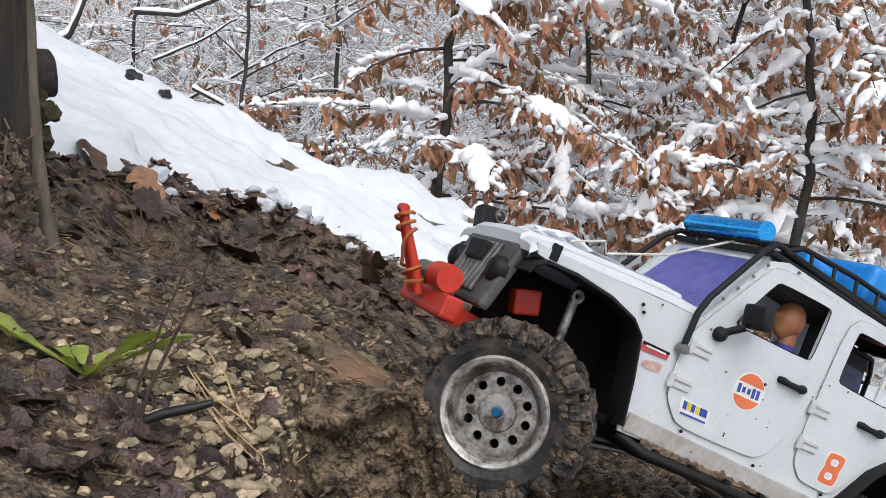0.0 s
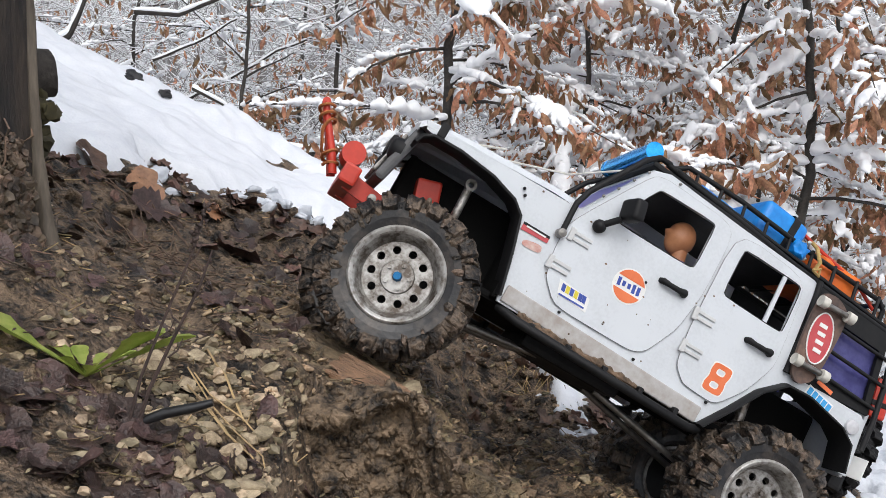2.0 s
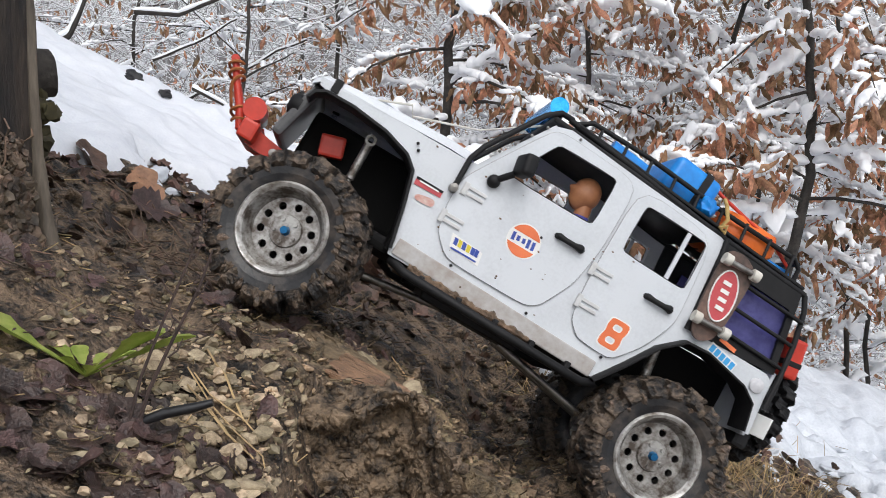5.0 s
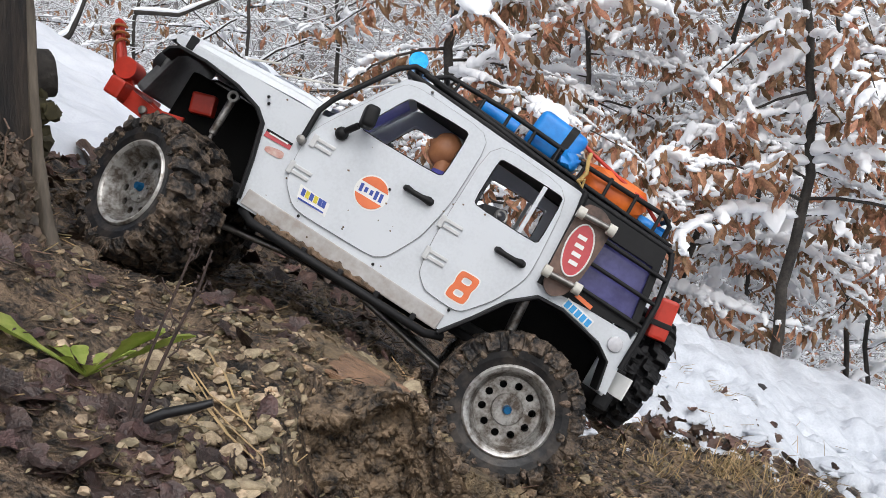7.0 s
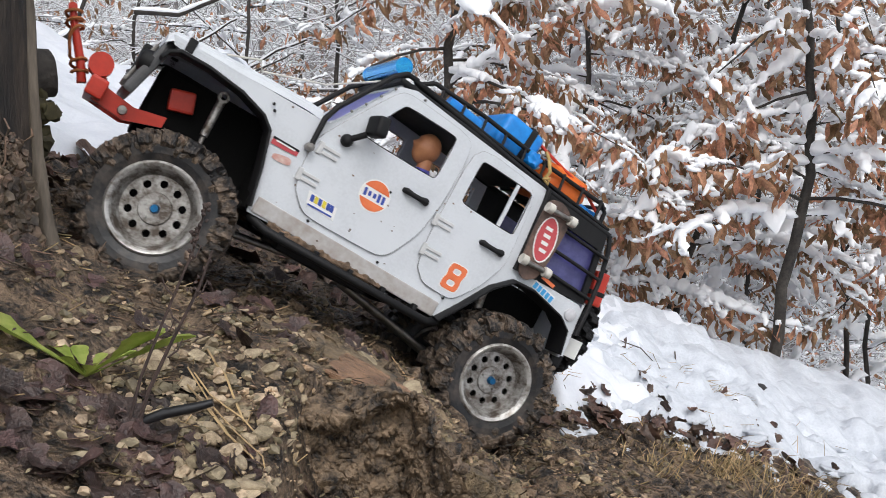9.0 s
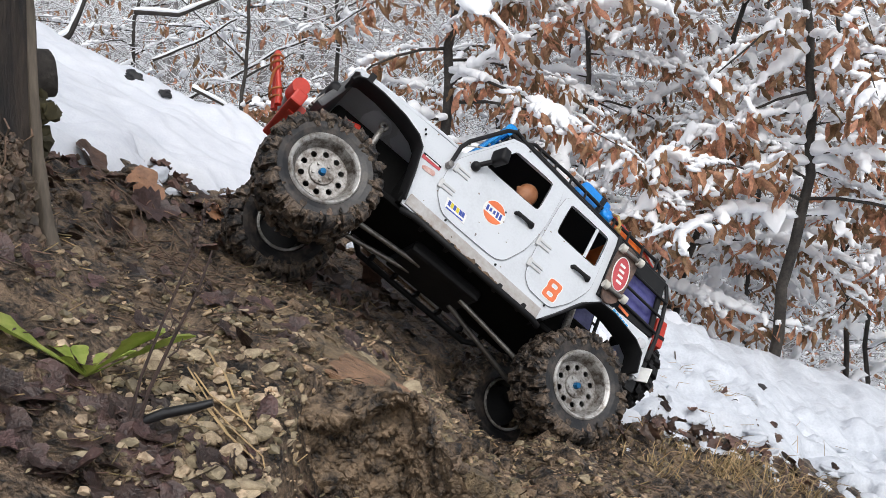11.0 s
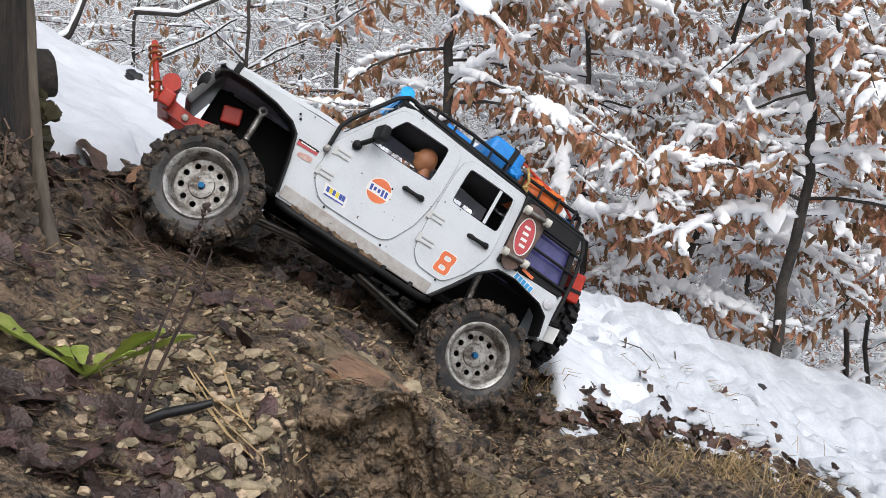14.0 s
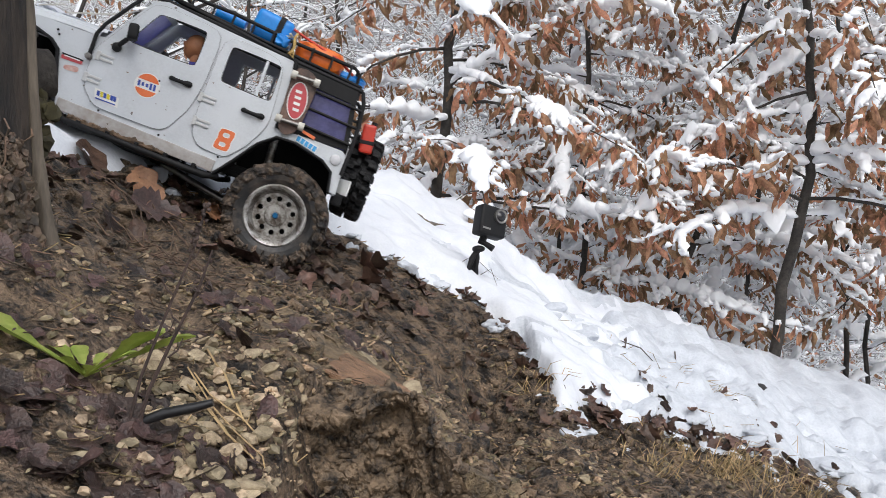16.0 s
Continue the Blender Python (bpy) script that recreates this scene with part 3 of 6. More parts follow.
    # handles, hinges, rivets
    for x0, x1, z in ((-0.0185, -0.0378, 0.0155), (-0.0940, -0.1138, 0.0112)):
        sides("door_handle", lambda x0=x0, x1=x1, z=z: tube([(x0, 0.001, z), (x0 - 0.001, 0.004, z), (x0 - 0.006, 0.0052, z - 0.0005), (x1 + 0.006, 0.0052, z - 0.0005), (x1 + 0.001, 0.004, z), (x1, 0.001, z)], [0.0022, 0.0024, 0.0019, 0.0020, 0.0030, 0.0030]), BLACK, car, "black pull handle", True)
    for x, z, a in ((0.050, 0.0105, 0), (0.0545, -0.0130, 0), (-0.0540, 0.0085, 0), (-0.0560, -0.0155, 0)):
        sides("hinge", lambda x=x, z=z: box((0.016, 0.0016, 0.0026), (x - 0.005, 0.0020, z + 0.0022), 0.0006, bm=box((0.013, 0.0016, 0.0026), (x - 0.006, 0.0020, z - 0.0022), 0.0006, bm=box((0.004, 0.0024, 0.0095), (x + 0.0025, 0.0018, z), 0.0008))), HINGE, car)
    for x, z in ((0.035, -0.0395), (-0.0262, -0.0415), (0.0955, 0.0205), (0.093, 0.0165), (-0.0095, 0.0085), (-0.0870, -0.0415), (0.0450, 0.0450), (0.038, 0.055), (0.031, 0.066), (0.024, 0.0765), (0.0, 0.0815)):
        sides("rivet", lambda x=x, z=z: offset(lathe([(0.0, 0.0026), (0.0009, 0.0022), (0.0012, 0.0010)], steps=8), (x, 0, z)), BLACK if z < 0.03 else STEEL, car)
    # mirrors
    for s in (0, 1):
        fix = (lambda b: b) if s == 0 else mirror_y
        mir = part("side_mirror", fix(box((0.010, 0.018, 0.0155), (0.0260, 0.0145, 0.0425), 0.0035, Euler((0.1, 0.15, 0.25)).to_matrix(), seg=3)), BLACK, car, "black side mirror", True)
        b = offset(bmesh.new(), (0, 0, 0))
        bmesh.ops.create_uvsphere(b, u_segments=14, v_segments=10, radius=0.0048)
        part("mirror_ball", fix(tube([(0.0385, 0.004, 0.025), (0.030, 0.012, 0.0340)], 0.0024, offset(b, (0.0385, 0.0035, 0.0245)))), BLACK, mir, smooth=True)
    # roof cage and rack
    def bar(name, pts, r=0.0019, mt=BLACK, mirror=True):
        if mirror:
            sides(name, lambda: tube(pts, r), mt, rack, smooth=True)
        else:
            part(name, tube(pts, r), mt, rack, smooth=True)
    rack = part("roof_rack", box((0.202, W - 0.006, 0.0025), (-0.096, -W / 2, 0.0835), 0.001, Euler((0, radians(-4.5), 0)).to_matrix()), BLACK, car, "black steel roof rack and cage")
    sides("cage_pillar", lambda: tube([(0.0598, 0.004, 0.006), (0.0600, 0.004, 0.030), (0.0555, 0.003, 0.042), (0.0290, -0.001, 0.0840), (0.0200, -0.004, 0.0920), (0.0100, -0.006, 0.0925)], 0.0021), BLACK, rack, smooth=True)
    sides("cage_foot", lambda: offset(lathe([(0.0, 0.008), (0.003, 0.0075), (0.0034, 0.001)], steps=12), (0.0600, 0, 0.0065)), STEEL, rack, smooth=True)
    bar("lower_rail", [(0.012, -0.006, 0.0915), (-0.0508, -0.004, 0.0845), (-0.117, -0.003, 0.0765), (-0.1990, -0.003, 0.0715)], 0.0023)
    bar("upper_rail", [(0.006, -0.010, 0.0925), (-0.004, -0.008, 0.0990), (-0.0508, -0.008, 0.0990), (-0.117, -0.008, 0.0940), (-0.183, -0.010, 0.0925), (-0.190, -0.012, 0.0880), (-0.1905, -0.012, 0.0760)])
    for k in range(9):
        x = -0.012 - 0.021 * k
        bar("rail_post", [(x, -0.005, 0.090 - 0.085 * (-x - 0.012) * 1.1), (x, -0.008, 0.0990 - 0.036 * max(0, -x - 0.05))], 0.0013)
        bar("cross_bar", [(x, -0.006, 0.0895 - 0.09 * (-x - 0.012)), (x, -W + 0.006, 0.0895 - 0.09 * (-x - 0.012))], 0.0014, mirror=False)
    bar("front_bar", [(0.019, -0.004, 0.092), (0.019, -W + 0.004, 0.092)], 0.0021, mirror=False)
    bar("front_rail", [(-0.002, -0.008, 0.0985), (-0.002, -W + 0.008, 0.0985)], 0.0016, mirror=False)
    bar("rear_rail", [(-0.187, -0.010, 0.0905), (-0.187, -W + 0.010, 0.0905)], 0.0018, mirror=False)
    bar("rear_hoop", [(-0.199, -0.003, 0.0715), (-0.2040, -0.002, 0.060), (-0.2075, 0.000, 0.035), (-0.2075, 0.004, 0.006), (-0.2070, 0.005, -0.016)], 0.0021)
    bar("quarter_post", [(-0.1265, 0.001, 0.0765), (-0.131, 0.002, 0.045), (-0.131, 0.002, 0.006)], 0.0022)
    # black rear quarter with barred window
    sides("quarter_panel", lambda: plate([(-0.127, 0.074), (-0.195, 0.070), (-0.2045, 0.010), (-0.130, 0.006)], [[(-0.152, 0.058), (-0.192, 0.056), (-0.198, 0.018), (-0.150, 0.018)]], -0.003, 0.0002), BLACK, car, "black quarter panel with a barred window")
    sides("quarter_window", lambda: plate([(-0.150, 0.060), (-0.194, 0.058), (-0.200, 0.016), (-0.148, 0.016)], [], -0.0060, -0.0045), GLASS, car, "dark violet quarter window with snow spots")
    for k in range(3):
        sides("window_guard", lambda k=k: tube([(-0.134, 0.002, 0.055 - 0.018 * k), (-0.2045 - 0.0008 * k, 0.002, 0.052 - 0.018 * k)], 0.0015), BLACK, car, smooth=True)
    sides("tail_lamp", lambda: offset(lathe([(0.0, 0.0025), (0.0035, 0.0022), (0.0052, 0.0016), (0.0056, 0.0)], steps=20), (-0.1965, 0, -0.0030)), LENS, car, "round clear side lamp", True)
    # light bar
    lb = part("light_bar", tube([(0.022, -0.020, 0.0985), (0.022, -W + 0.020, 0.0985)], 0.0068, sides=18), BLUE_BAR, car, "bright blue reflective light bar", True)
    for y in (-0.018, -W + 0.018):
        part("end_cap", tube([(0.022, y - 0.002, 0.0985), (0.022, y + 0.003, 0.0985)], 0.0070, sides=18), BLUE_BAR, lb, smooth=True)
        part("bracket", box((0.004, 0.003, 0.012), (0.018, y, 0.0935), 0.0008), BLACK, lb)
    # load on the rack
    def lump(size, at, seed, rough=0.10, sub=3):
        b = bmesh.new()
        bmesh.ops.create_icosphere(b, subdivisions=sub, radius=0.5)
        for v in b.verts:
            d = v.co.normalized()
            k = 1.0 / max(abs(d.x) ** 6 + abs(d.y) ** 6 + abs(d.z) ** 6, 1e-6) ** (1 / 6)
            v.co = d * 0.5 * k * (1 + rough * noise.noise(d * 2.6 + Vector((seed, 0, 0))))
            v.co = Vector((v.co.x * size[0], v.co.y * size[1], v.co.z * size[2]))
        return offset(b, at)
    part("blue_mat", tube([(-0.030, -0.040, 0.1000), (-0.062, -0.040, 0.0970)], 0.0066, sides=14), BAG, car, "rolled blue mat on the rack", True)
    part("blue_bag", box((0.040, 0.072, 0.030), (-0.091, -0.050, 0.1005), 0.007, Euler((0, radians(-6), 0)).to_matrix(), seg=4), BAG, car, "bright blue box bag tied to the rack", True)
    part("bag_strap", box((0.006, 0.0735, 0.0315), (-0.098, -0.050, 0.1000), 0.006, Euler((0, radians(-6), 0)).to_matrix(), seg=3), BLACK, car)
    part("bag_knot", lump((0.014, 0.018, 0.012), (-0.106, -0.012, 0.091), 7, 0.3), BAG, car, "", True)
    part("orange_bag", lump((0.052, 0.075, 0.027), (-0.145, -0.050, 0.0905), 2), ORANGE, car, "orange bag under a strap on the rack", True)
    part("blue_tarp", lump((0.040, 0.06, 0.012), (-0.178, -0.060, 0.084), 4), BAG, car, "", True)
    part("red_strap", tube([(-0.100, -0.022, 0.112), (-0.118, -0.018, 0.106), (-0.165, -0.014, 0.095), (-0.184, -0.014, 0.085)], 0.0014), RED, car, "", True)
    part("rope_loop", tube([(-0.117, -0.014, 0.104), (-0.1165, -0.004, 0.098), (-0.1200, 0.001, 0.088), (-0.1175, 0.002, 0.080), (-0.122, 0.003, 0.078), (-0.121, 0.003, 0.083), (-0.117, 0.002, 0.080)], 0.0015), ROPE, car, "tan rope tied to the rack rail", True)
    part("rope_wrap", tube([(-0.110 + 0.004 * math.sin(1.7 * k), -0.010 + 0.003 * math.cos(2.3 * k), 0.083 + 0.0016 * k) for k in range(12)], 0.0013), PALE_ROPE, car, "grey cord wound on the rail", True)
    # skateboard on the quarter panel
    deck = smooth_loop([(-0.1275, 0.0690), (-0.1420, 0.0720), (-0.1560, 0.0640), (-0.1520, 0.0100), (-0.1400, 0.0010), (-0.1300, 0.0090)], 3)
    sk = part("skateboard", plate(deck, [], 0.003, 0.0060), WOOD, car, "toy skateboard with a red oval graphic")
    oval = [(-0.1412 + 0.0095 * math.cos(a) + 0.002 * math.sin(a), 0.0385 + 0.0185 * math.sin(a)) for a in [6.28319 * k / 28 for k in range(28)]]
    part("red_oval", plate(oval, [], 0.0060, 0.0064), STICK_RED, sk, "red oval with pale bars")
    part("oval_rim", tube([(x, 0.0064, z) for x, z in oval + oval[:1]], 0.0006, sides=5), STICK_WHITE, sk)
    for k in range(4):
        part("graphic_bar", box((0.0065, 0.0004, 0.0028), (-0.1412 - 0.001 * (1.5 - k), 0.0067, 0.0295 + 0.006 * k), 0), STICK_WHITE, sk)
    for z in (0.0610, 0.0150):
        tk = part("truck", tube([(-0.1300, 0.0095, z), (-0.1535, 0.0095, z + 0.001)], 0.0022), STEEL, sk, smooth=True)
        for x in (-0.1300, -0.1535):
            part("skate_wheel", offset(tube([(0.0028, 0, 0), (-0.0028, 0, 0)], 0.0042, sides=14), (x, 0.0100, z + 0.0005)), PALE_ROPE, sk, smooth=True)
    # stickers
    disc = [(0.0124 * math.cos(a), 0.0124 * math.sin(a)) for a in [6.28319 * k / 40 for k in range(40)]]
    rs = part("round_sticker", plate([(x * 1.0, z * 1.0) for x, z in disc], [], 0.0014, 0.0017), STICK_WHITE, car, "round orange and white sticker with a dark blue band")
    for s in (1, -1):
        cap = [(0.0114 * math.cos(a), 0.0114 * math.sin(a)) for a in [s * (0.40 + (math.pi - 0.80) * k / 16) for k in range(17)]]
        part("orange_half", plate(cap, [], 0.0017, 0.0019), STICK_ORANGE, rs)
    for k, (x, h) in enumerate(((0.0080, 0.0058), (0.0042, 0.0036), (0.0, 0.0036), (-0.0038, 0.0062), (-0.0075, 0.0060))):
        part("blue_mark", box((0.0024, 0.0004, h), (x, 0.0019, 0.0), 0.0001, Euler((0, 0.12, 0)).to_matrix()), STICK_BLUE, rs)
    bs = part("blue_sticker", plate([(0.0450, -0.0195), (0.0205, -0.0215), (0.0190, -0.0310), (0.0425, -0.0290)], [], 0.0014, 0.0017), STICK_WHITE, car, "white sticker with blue and yellow blocks")
    for x, c in ((0.0405, STICK_BLUE), (0.0372, STICK_YELLOW), (0.0340, STICK_BLUE), (0.0306, STICK_YELLOW), (0.0272, STICK_BLUE), (0.0242, STICK_BLUE)):
        part("sticker_mark", plate([(x + 0.0016, -0.0212), (x - 0.0013, -0.0215), (x - 0.0021, -0.0264), (x + 0.0008, -0.0261)], [], 0.0017, 0.0019), c, bs)
    part("sticker_line", box((0.020, 0.0003, 0.0012), (0.0315, 0.0018, -0.0290), 0), STICK_BLUE, bs)
    ms = part("red_black_sticker", box((0.0205, 0.0004, 0.0050), (0.0745, 0.0003, -0.0015), 0, Euler((0, radians(2), 0)).to_matrix()), STICK_RED, car, "small red, black and white sticker")
    part("sticker_mark", box((0.0205, 0.0004, 0.0018), (0.0745, 0.0005, 0.0005), 0), BLACK, ms)
    part("sticker_mark", box((0.0150, 0.0004, 0.0011), (0.0745, 0.0008, -0.0006), 0), STICK_WHITE, ms)
    part("faded_sticker", plate(smooth_loop([(0.080, -0.009), (0.066, -0.0065), (0.065, -0.0125), (0.079, -0.0135)], 2), [], 0.0001, 0.0004), mat("faded_sticker", (0.66, 0.55, 0.50), (0.50, 0.22, 0.18), rough=0.5, scale=220, bump=0), car)
    fk = part("pale_blue_sticker", box((0.024, 0.0004, 0.0072), (-0.1640, 0.0006, 0.0020), 0, Euler((0, radians(-12), 0)).to_matrix()), STICK_WHITE, car, "white sticker with light blue bars")
    for k in range(5):
        part("sticker_mark", box((0.0036, 0.0004, 0.0052), (-0.1550 - 0.0045 * k, 0.0009, 0.0037 - 0.00095 * k), 0, Euler((0, radians(-12), 0)).to_matrix()), STICK_SKY, fk)
    part("orange_mark", box((0.014, 0.0004, 0.0030), (-0.163, 0.0024, 0.0110), 0, Euler((0, radians(-10), 0)).to_matrix()), STICK_ORANGE, car)
    # race number
    def eight(k, grow):
        w, h = 0.0078 + grow, 0.0106 + grow
        out = smooth_loop([(w * 0.85, 0.0), (w, h * 0.45), (w * 0.9, h), (-w * 0.9, h), (-w, h * 0.45), (-w * 0.85, 0.0), (-w, -h * 0.45), (-w * 0.9, -h), (w * 0.9, -h), (w, -h * 0.45)], 2, 0.18)
        holes = [smooth_loop([(0.0034 - grow, s * 0.0025 + grow * s), (0.0034 - grow, s * 0.0072 - grow * s), (-0.0034 + grow, s * 0.0072 - grow * s), (-0.0034 + grow, s * 0.0025 + grow * s)], 2, 0.2) for s in (1, -1)]
        slant = lambda loop: [(-0.0871 + x - 0.10 * z, -0.0235 + z) for x, z in loop]
        return plate(slant(out), [slant(q) for q in holes], 0.0014 + 0.0002 * k, 0.0016 + 0.0002 * k)
    rim8 = part("race_number", eight(0, 0.0009), STICK_WHITE, car, "orange race number eight with a white edge")
    part("number_face", eight(1, 0.0), STICK_ORANGE, rim8)
    # front bumper, winch, red bull bar
    bp_ = part("front_bumper", plate([(0.205, -0.018), (0.199, -0.036), (0.175, -0.0385), (0.150, -0.030), (0.150, -0.022), (0.172, -0.027), (0.192, -0.024), (0.198, -0.016)], [], -0.032, -0.036), RED, car, "red steel front bumper with a winch")
    part("bumper_side", plate([(0.205, -0.018), (0.199, -0.036), (0.175, -0.0385), (0.150, -0.030), (0.150, -0.022), (0.172, -0.027), (0.192, -0.024), (0.198, -0.016)], [], -W + 0.032, -W + 0.036), RED, bp_)
    part("bumper_beam", box((0.012, 0.080, 0.014), (0.199, -W / 2, -0.0280), 0.002), RED, bp_)
    for d in (1, -1):
        part("stinger_bar", tube([(0.209, -W / 2 + 0.006 * d, -0.028), (0.216, -W / 2 + 0.005 * d, -0.016), (0.232, -W / 2 + 0.0026 * d, 0.006), (0.2375, -W / 2 + 0.0020 * d, 0.0150)], [0.0032, 0.0030, 0.0026, 0.0024], sides=12), RED, bp_, smooth=True)
    part("stinger_tip", tube([(0.2375, -W / 2 + 0.004, 0.0150), (0.2375, -W / 2 - 0.004, 0.0150)], 0.0030, sides=12), RED, bp_, smooth=True)
    part("winch_motor", tube([(0.2035, -0.026, -0.0125), (0.2035, -0.046, -0.0125)], 0.0082, sides=24), RED, bp_, smooth=True)
    part("winch_drum", tube([(0.2035, -0.046, -0.0125), (0.2035, -W + 0.036, -0.0125)], 0.006, sides=16), STEEL, bp_, smooth=True)
    turns = []
    for k in range(96):
        q = k / 95
        along = 0.10 + 0.22 * sstep(0.0, 0.42, q) + 0.42 * sstep(0.42, 0.55, q) + 0.20 * sstep(0.55, 1.0, q)
        a = 28 * q + 2 * noise.noise((q * 9, 0, 0))
        w = 0.0048 + 0.0012 * noise.noise((q * 23, 4, 0))
        turns.append((0.2105 + 0.0265 * along + w * math.cos(a), -W / 2 + (0.0085 - 0.0025 * along) * math.sin(a), -0.027 + 0.042 * along - 0.0025 * math.cos(a + 0.6)))
    part("winch_rope", tube(turns, 0.0012, sides=5), ORANGE_ROPE, bp_, "orange rope wound round the bar", True)
    part("bumper_bolt", offset(lathe([(0.0, 0.003), (0.0030, 0.0026), (0.0034, 0.0)], steps=10), (0.178, -0.031, -0.0325)), STEEL, bp_, smooth=True)
    sides("spot_lamp", lambda: box((0.010, 0.016, 0.013), (0.181, -0.052, 0.0120), 0.002), BLACK, car)
    sides("hood_latch", lambda: box((0.006, 0.003, 0.010), (0.161, -0.001, 0.0255), 0.0008), BLACK, car)
    # shocks, links and axles
    sides("shock_absorber", lambda: tube([(0.1225, -0.022, -0.048), (0.1235, -0.024, -0.022), (0.1237, -0.024, -0.021), (0.1242, -0.025, 0.006)], [0.0016, 0.0016, 0.0030, 0.0030]), ALLOY, car, "pale alloy shock absorber", True)
    sides("shock_eye", lambda: offset(lathe([(0.0022, -0.002), (0.0042, -0.002), (0.0042, 0.002), (0.0022, 0.002)], steps=16), (0.1243, -0.024, 0.0095)), STEEL, car, smooth=True)
    sides("rear_shock", lambda: tube([(-0.135, -0.030, -0.055), (-0.130, -0.032, 0.0)], 0.0040), ALLOY, car, smooth=True)
    part("red_servo", box((0.018, 0.03, 0.016), (0.146, -0.052, -0.006), 0.002, Euler((0, 0.3, 0)).to_matrix()), RED, car)
    sides("lower_link", lambda: tube([(0.140, -0.034, -0.082), (0.02, -0.045, -0.066)], 0.0026), STEEL, car, smooth=True)
    sides("rear_link", lambda: tube([(-0.145, -0.034, -0.090), (-0.03, -0.045, -0.068)], 0.0026), STEEL, car, smooth=True)
    part("skid_plate", box((0.08, 0.06, 0.012), (0.0, -W / 2, -0.062), 0.004), BLACK, car)
    sides("frame_rail", lambda: box((0.33, 0.008, 0.012), (-0.01, -0.045, -0.048), 0.002), BLACK, car)
    part("front_axle", tube([(0.142, -0.020, -0.080), (0.142, -0.108, -0.080)], 0.0065, sides=12), BLACK, car, smooth=True)
    part("rear_axle", tube([(-0.150, -0.020, -0.085), (-0.150, -0.108, -0.085)], 0.0065, sides=12), BLACK, car, smooth=True)
    # tail: spare wheel, fuel can, number plate
    part("spare_tyre", offset(rotated(tyre_mesh(), Matrix.Rotation(radians(90), 4, "Z") @ Matrix.Diagonal((0.86, 0.66, 0.86, 1))), (-0.2235, -0.060, -0.010)), BLACK, car, "black spare tyre on the tail")
    can = part("fuel_can", box((0.014, 0.030, 0.030), (-0.2200, -0.028, 0.0300), 0.0025, Euler((0, radians(8), 0)).to_matrix()), RED, car, "small red fuel can")
    part("can_strap", box((0.0150, 0.031, 0.004), (-0.2200, -0.028, 0.0260), 0.0005, Euler((0, radians(8), 0)).to_matrix()), BLACK, can)
    part("can_cap", offset(tube([(0, 0, 0), (0, 0, 0.005)], 0.003), (-0.222, -0.022, 0.044)), BLACK, can, smooth=True)
    part("rear_plate", box((0.0015, 0.030, 0.016), (-0.2120, -0.012, -0.026), 0.0004, Euler((0, 0, 0.5)).to_matrix()), STICK_WHITE, car, "blank white plate at the rear")
    part("rear_bumper", box((0.012, W - 0.02, 0.014), (-0.211, -W / 2, -0.040), 0.003), BLACK, car)
    # cabin
    part("seat", box((0.030, 0.045, 0.050), (-0.040, -0.048, -0.005), 0.006, Euler((0, 0.2, 0)).to_matrix()), BLACK, car)
    part("dashboard", box((0.02, W - 0.02, 0.02), (0.048, -W / 2, 0.018), 0.004), BLACK, car)
    me = part("doll", doll_mesh(), SKIN, car, "plain plastic doll at the wheel in a blue shirt", True).data
    me.materials.append(CLOTH)
    for p in me.polygons:
        if p.center.z < 0.0385:
            p.material_index = 1
    # snow and cord on the hood
    part("hood_snow", lump((0.030, 0.05, 0.010), (0.128, -0.075, 0.0400), 9, 0.4), SNOW, car, "", True)
    part("hood_snow", lump((0.05, 0.07, 0.004), (0.080, -0.080, 0.0400), 11, 0.6), SNOW, car, "", True)
    part("hood_cord", tube([(0.135, -0.040, 0.0400), (0.112, -0.041, 0.0500), (0.108, -0.041, 0.0430), (0.060, -0.050, 0.062), (0.014, -0.045, 0.094)], 0.0009, sides=6), PALE_ROPE, car, "thin pale cord from the hood to the rack", True)
    # mud splashes on the near doors
    rng = random.Random(8)
    for k in range(46):
        x, z = rng.uniform(-0.20, 0.09), rng.uniform(-0.05, 0.03) if rng.random() < 0.75 else rng.uniform(0.03, 0.07)
        if -0.2 < x < -0.09 and z < 0.005 or -0.06 > x > -0.12 and z > 0.028 or -0.037 < x < 0.031 and z > 0.032 or x > 0.07 and z < 0.0 or x < -0.125:
            continue
        r = rng.uniform(0.0003, 0.0009)
        blob = bmesh.new()
        bmesh.ops.create_icosphere(blob, subdivisions=1, radius=1.0)
        bmesh.ops.scale(blob, vec=(r * rng.uniform(0.8, 1.6), 0.0003, r), verts=blob.verts)
        part("mud_speck", offset(blob, (x, 0.0015, z)), MUD, car, smooth=True)
    # wheels
    tyre, rim = fin(tyre_mesh(), "tyre", RUBBER, False), fin(rim_mesh(), "wheel", ALLOY, False)
    tyre.materials.append(SIDEWALL)
    for p in tyre.polygons:
        if math.hypot(p.center.x, p.center.z) < 0.0412:
            p.material_index = 1
    cap = fin(lathe([(0.020, 0.000), (0.020, -0.004), (0.0, -0.004)], steps=24), "brake_hub", BLACK, False)
    nut = fin(tube([(0, 0.0124, 0), (0, 0.0165, 0)], [0.0034, 0.0026], sides=8), "wheel_nut", NUT, False)
    lip = lathe([(0.0272, 0.0208), (0.0284, 0.0226), (0.0298, 0.0232), (0.0312, 0.0222), (0.0314, 0.0205), (0.0300, 0.0195)], steps=60)
    LIP.append(fin(lip, "rim_lip", LIPSTEEL, True))
    clots = fin(mud_mesh(), "mud", WETMUD, False)
    wheels = [build_wheel(car, tyre, rim, cap, nut, clots, k % 2) for k in range(4)]
    return car, wheels


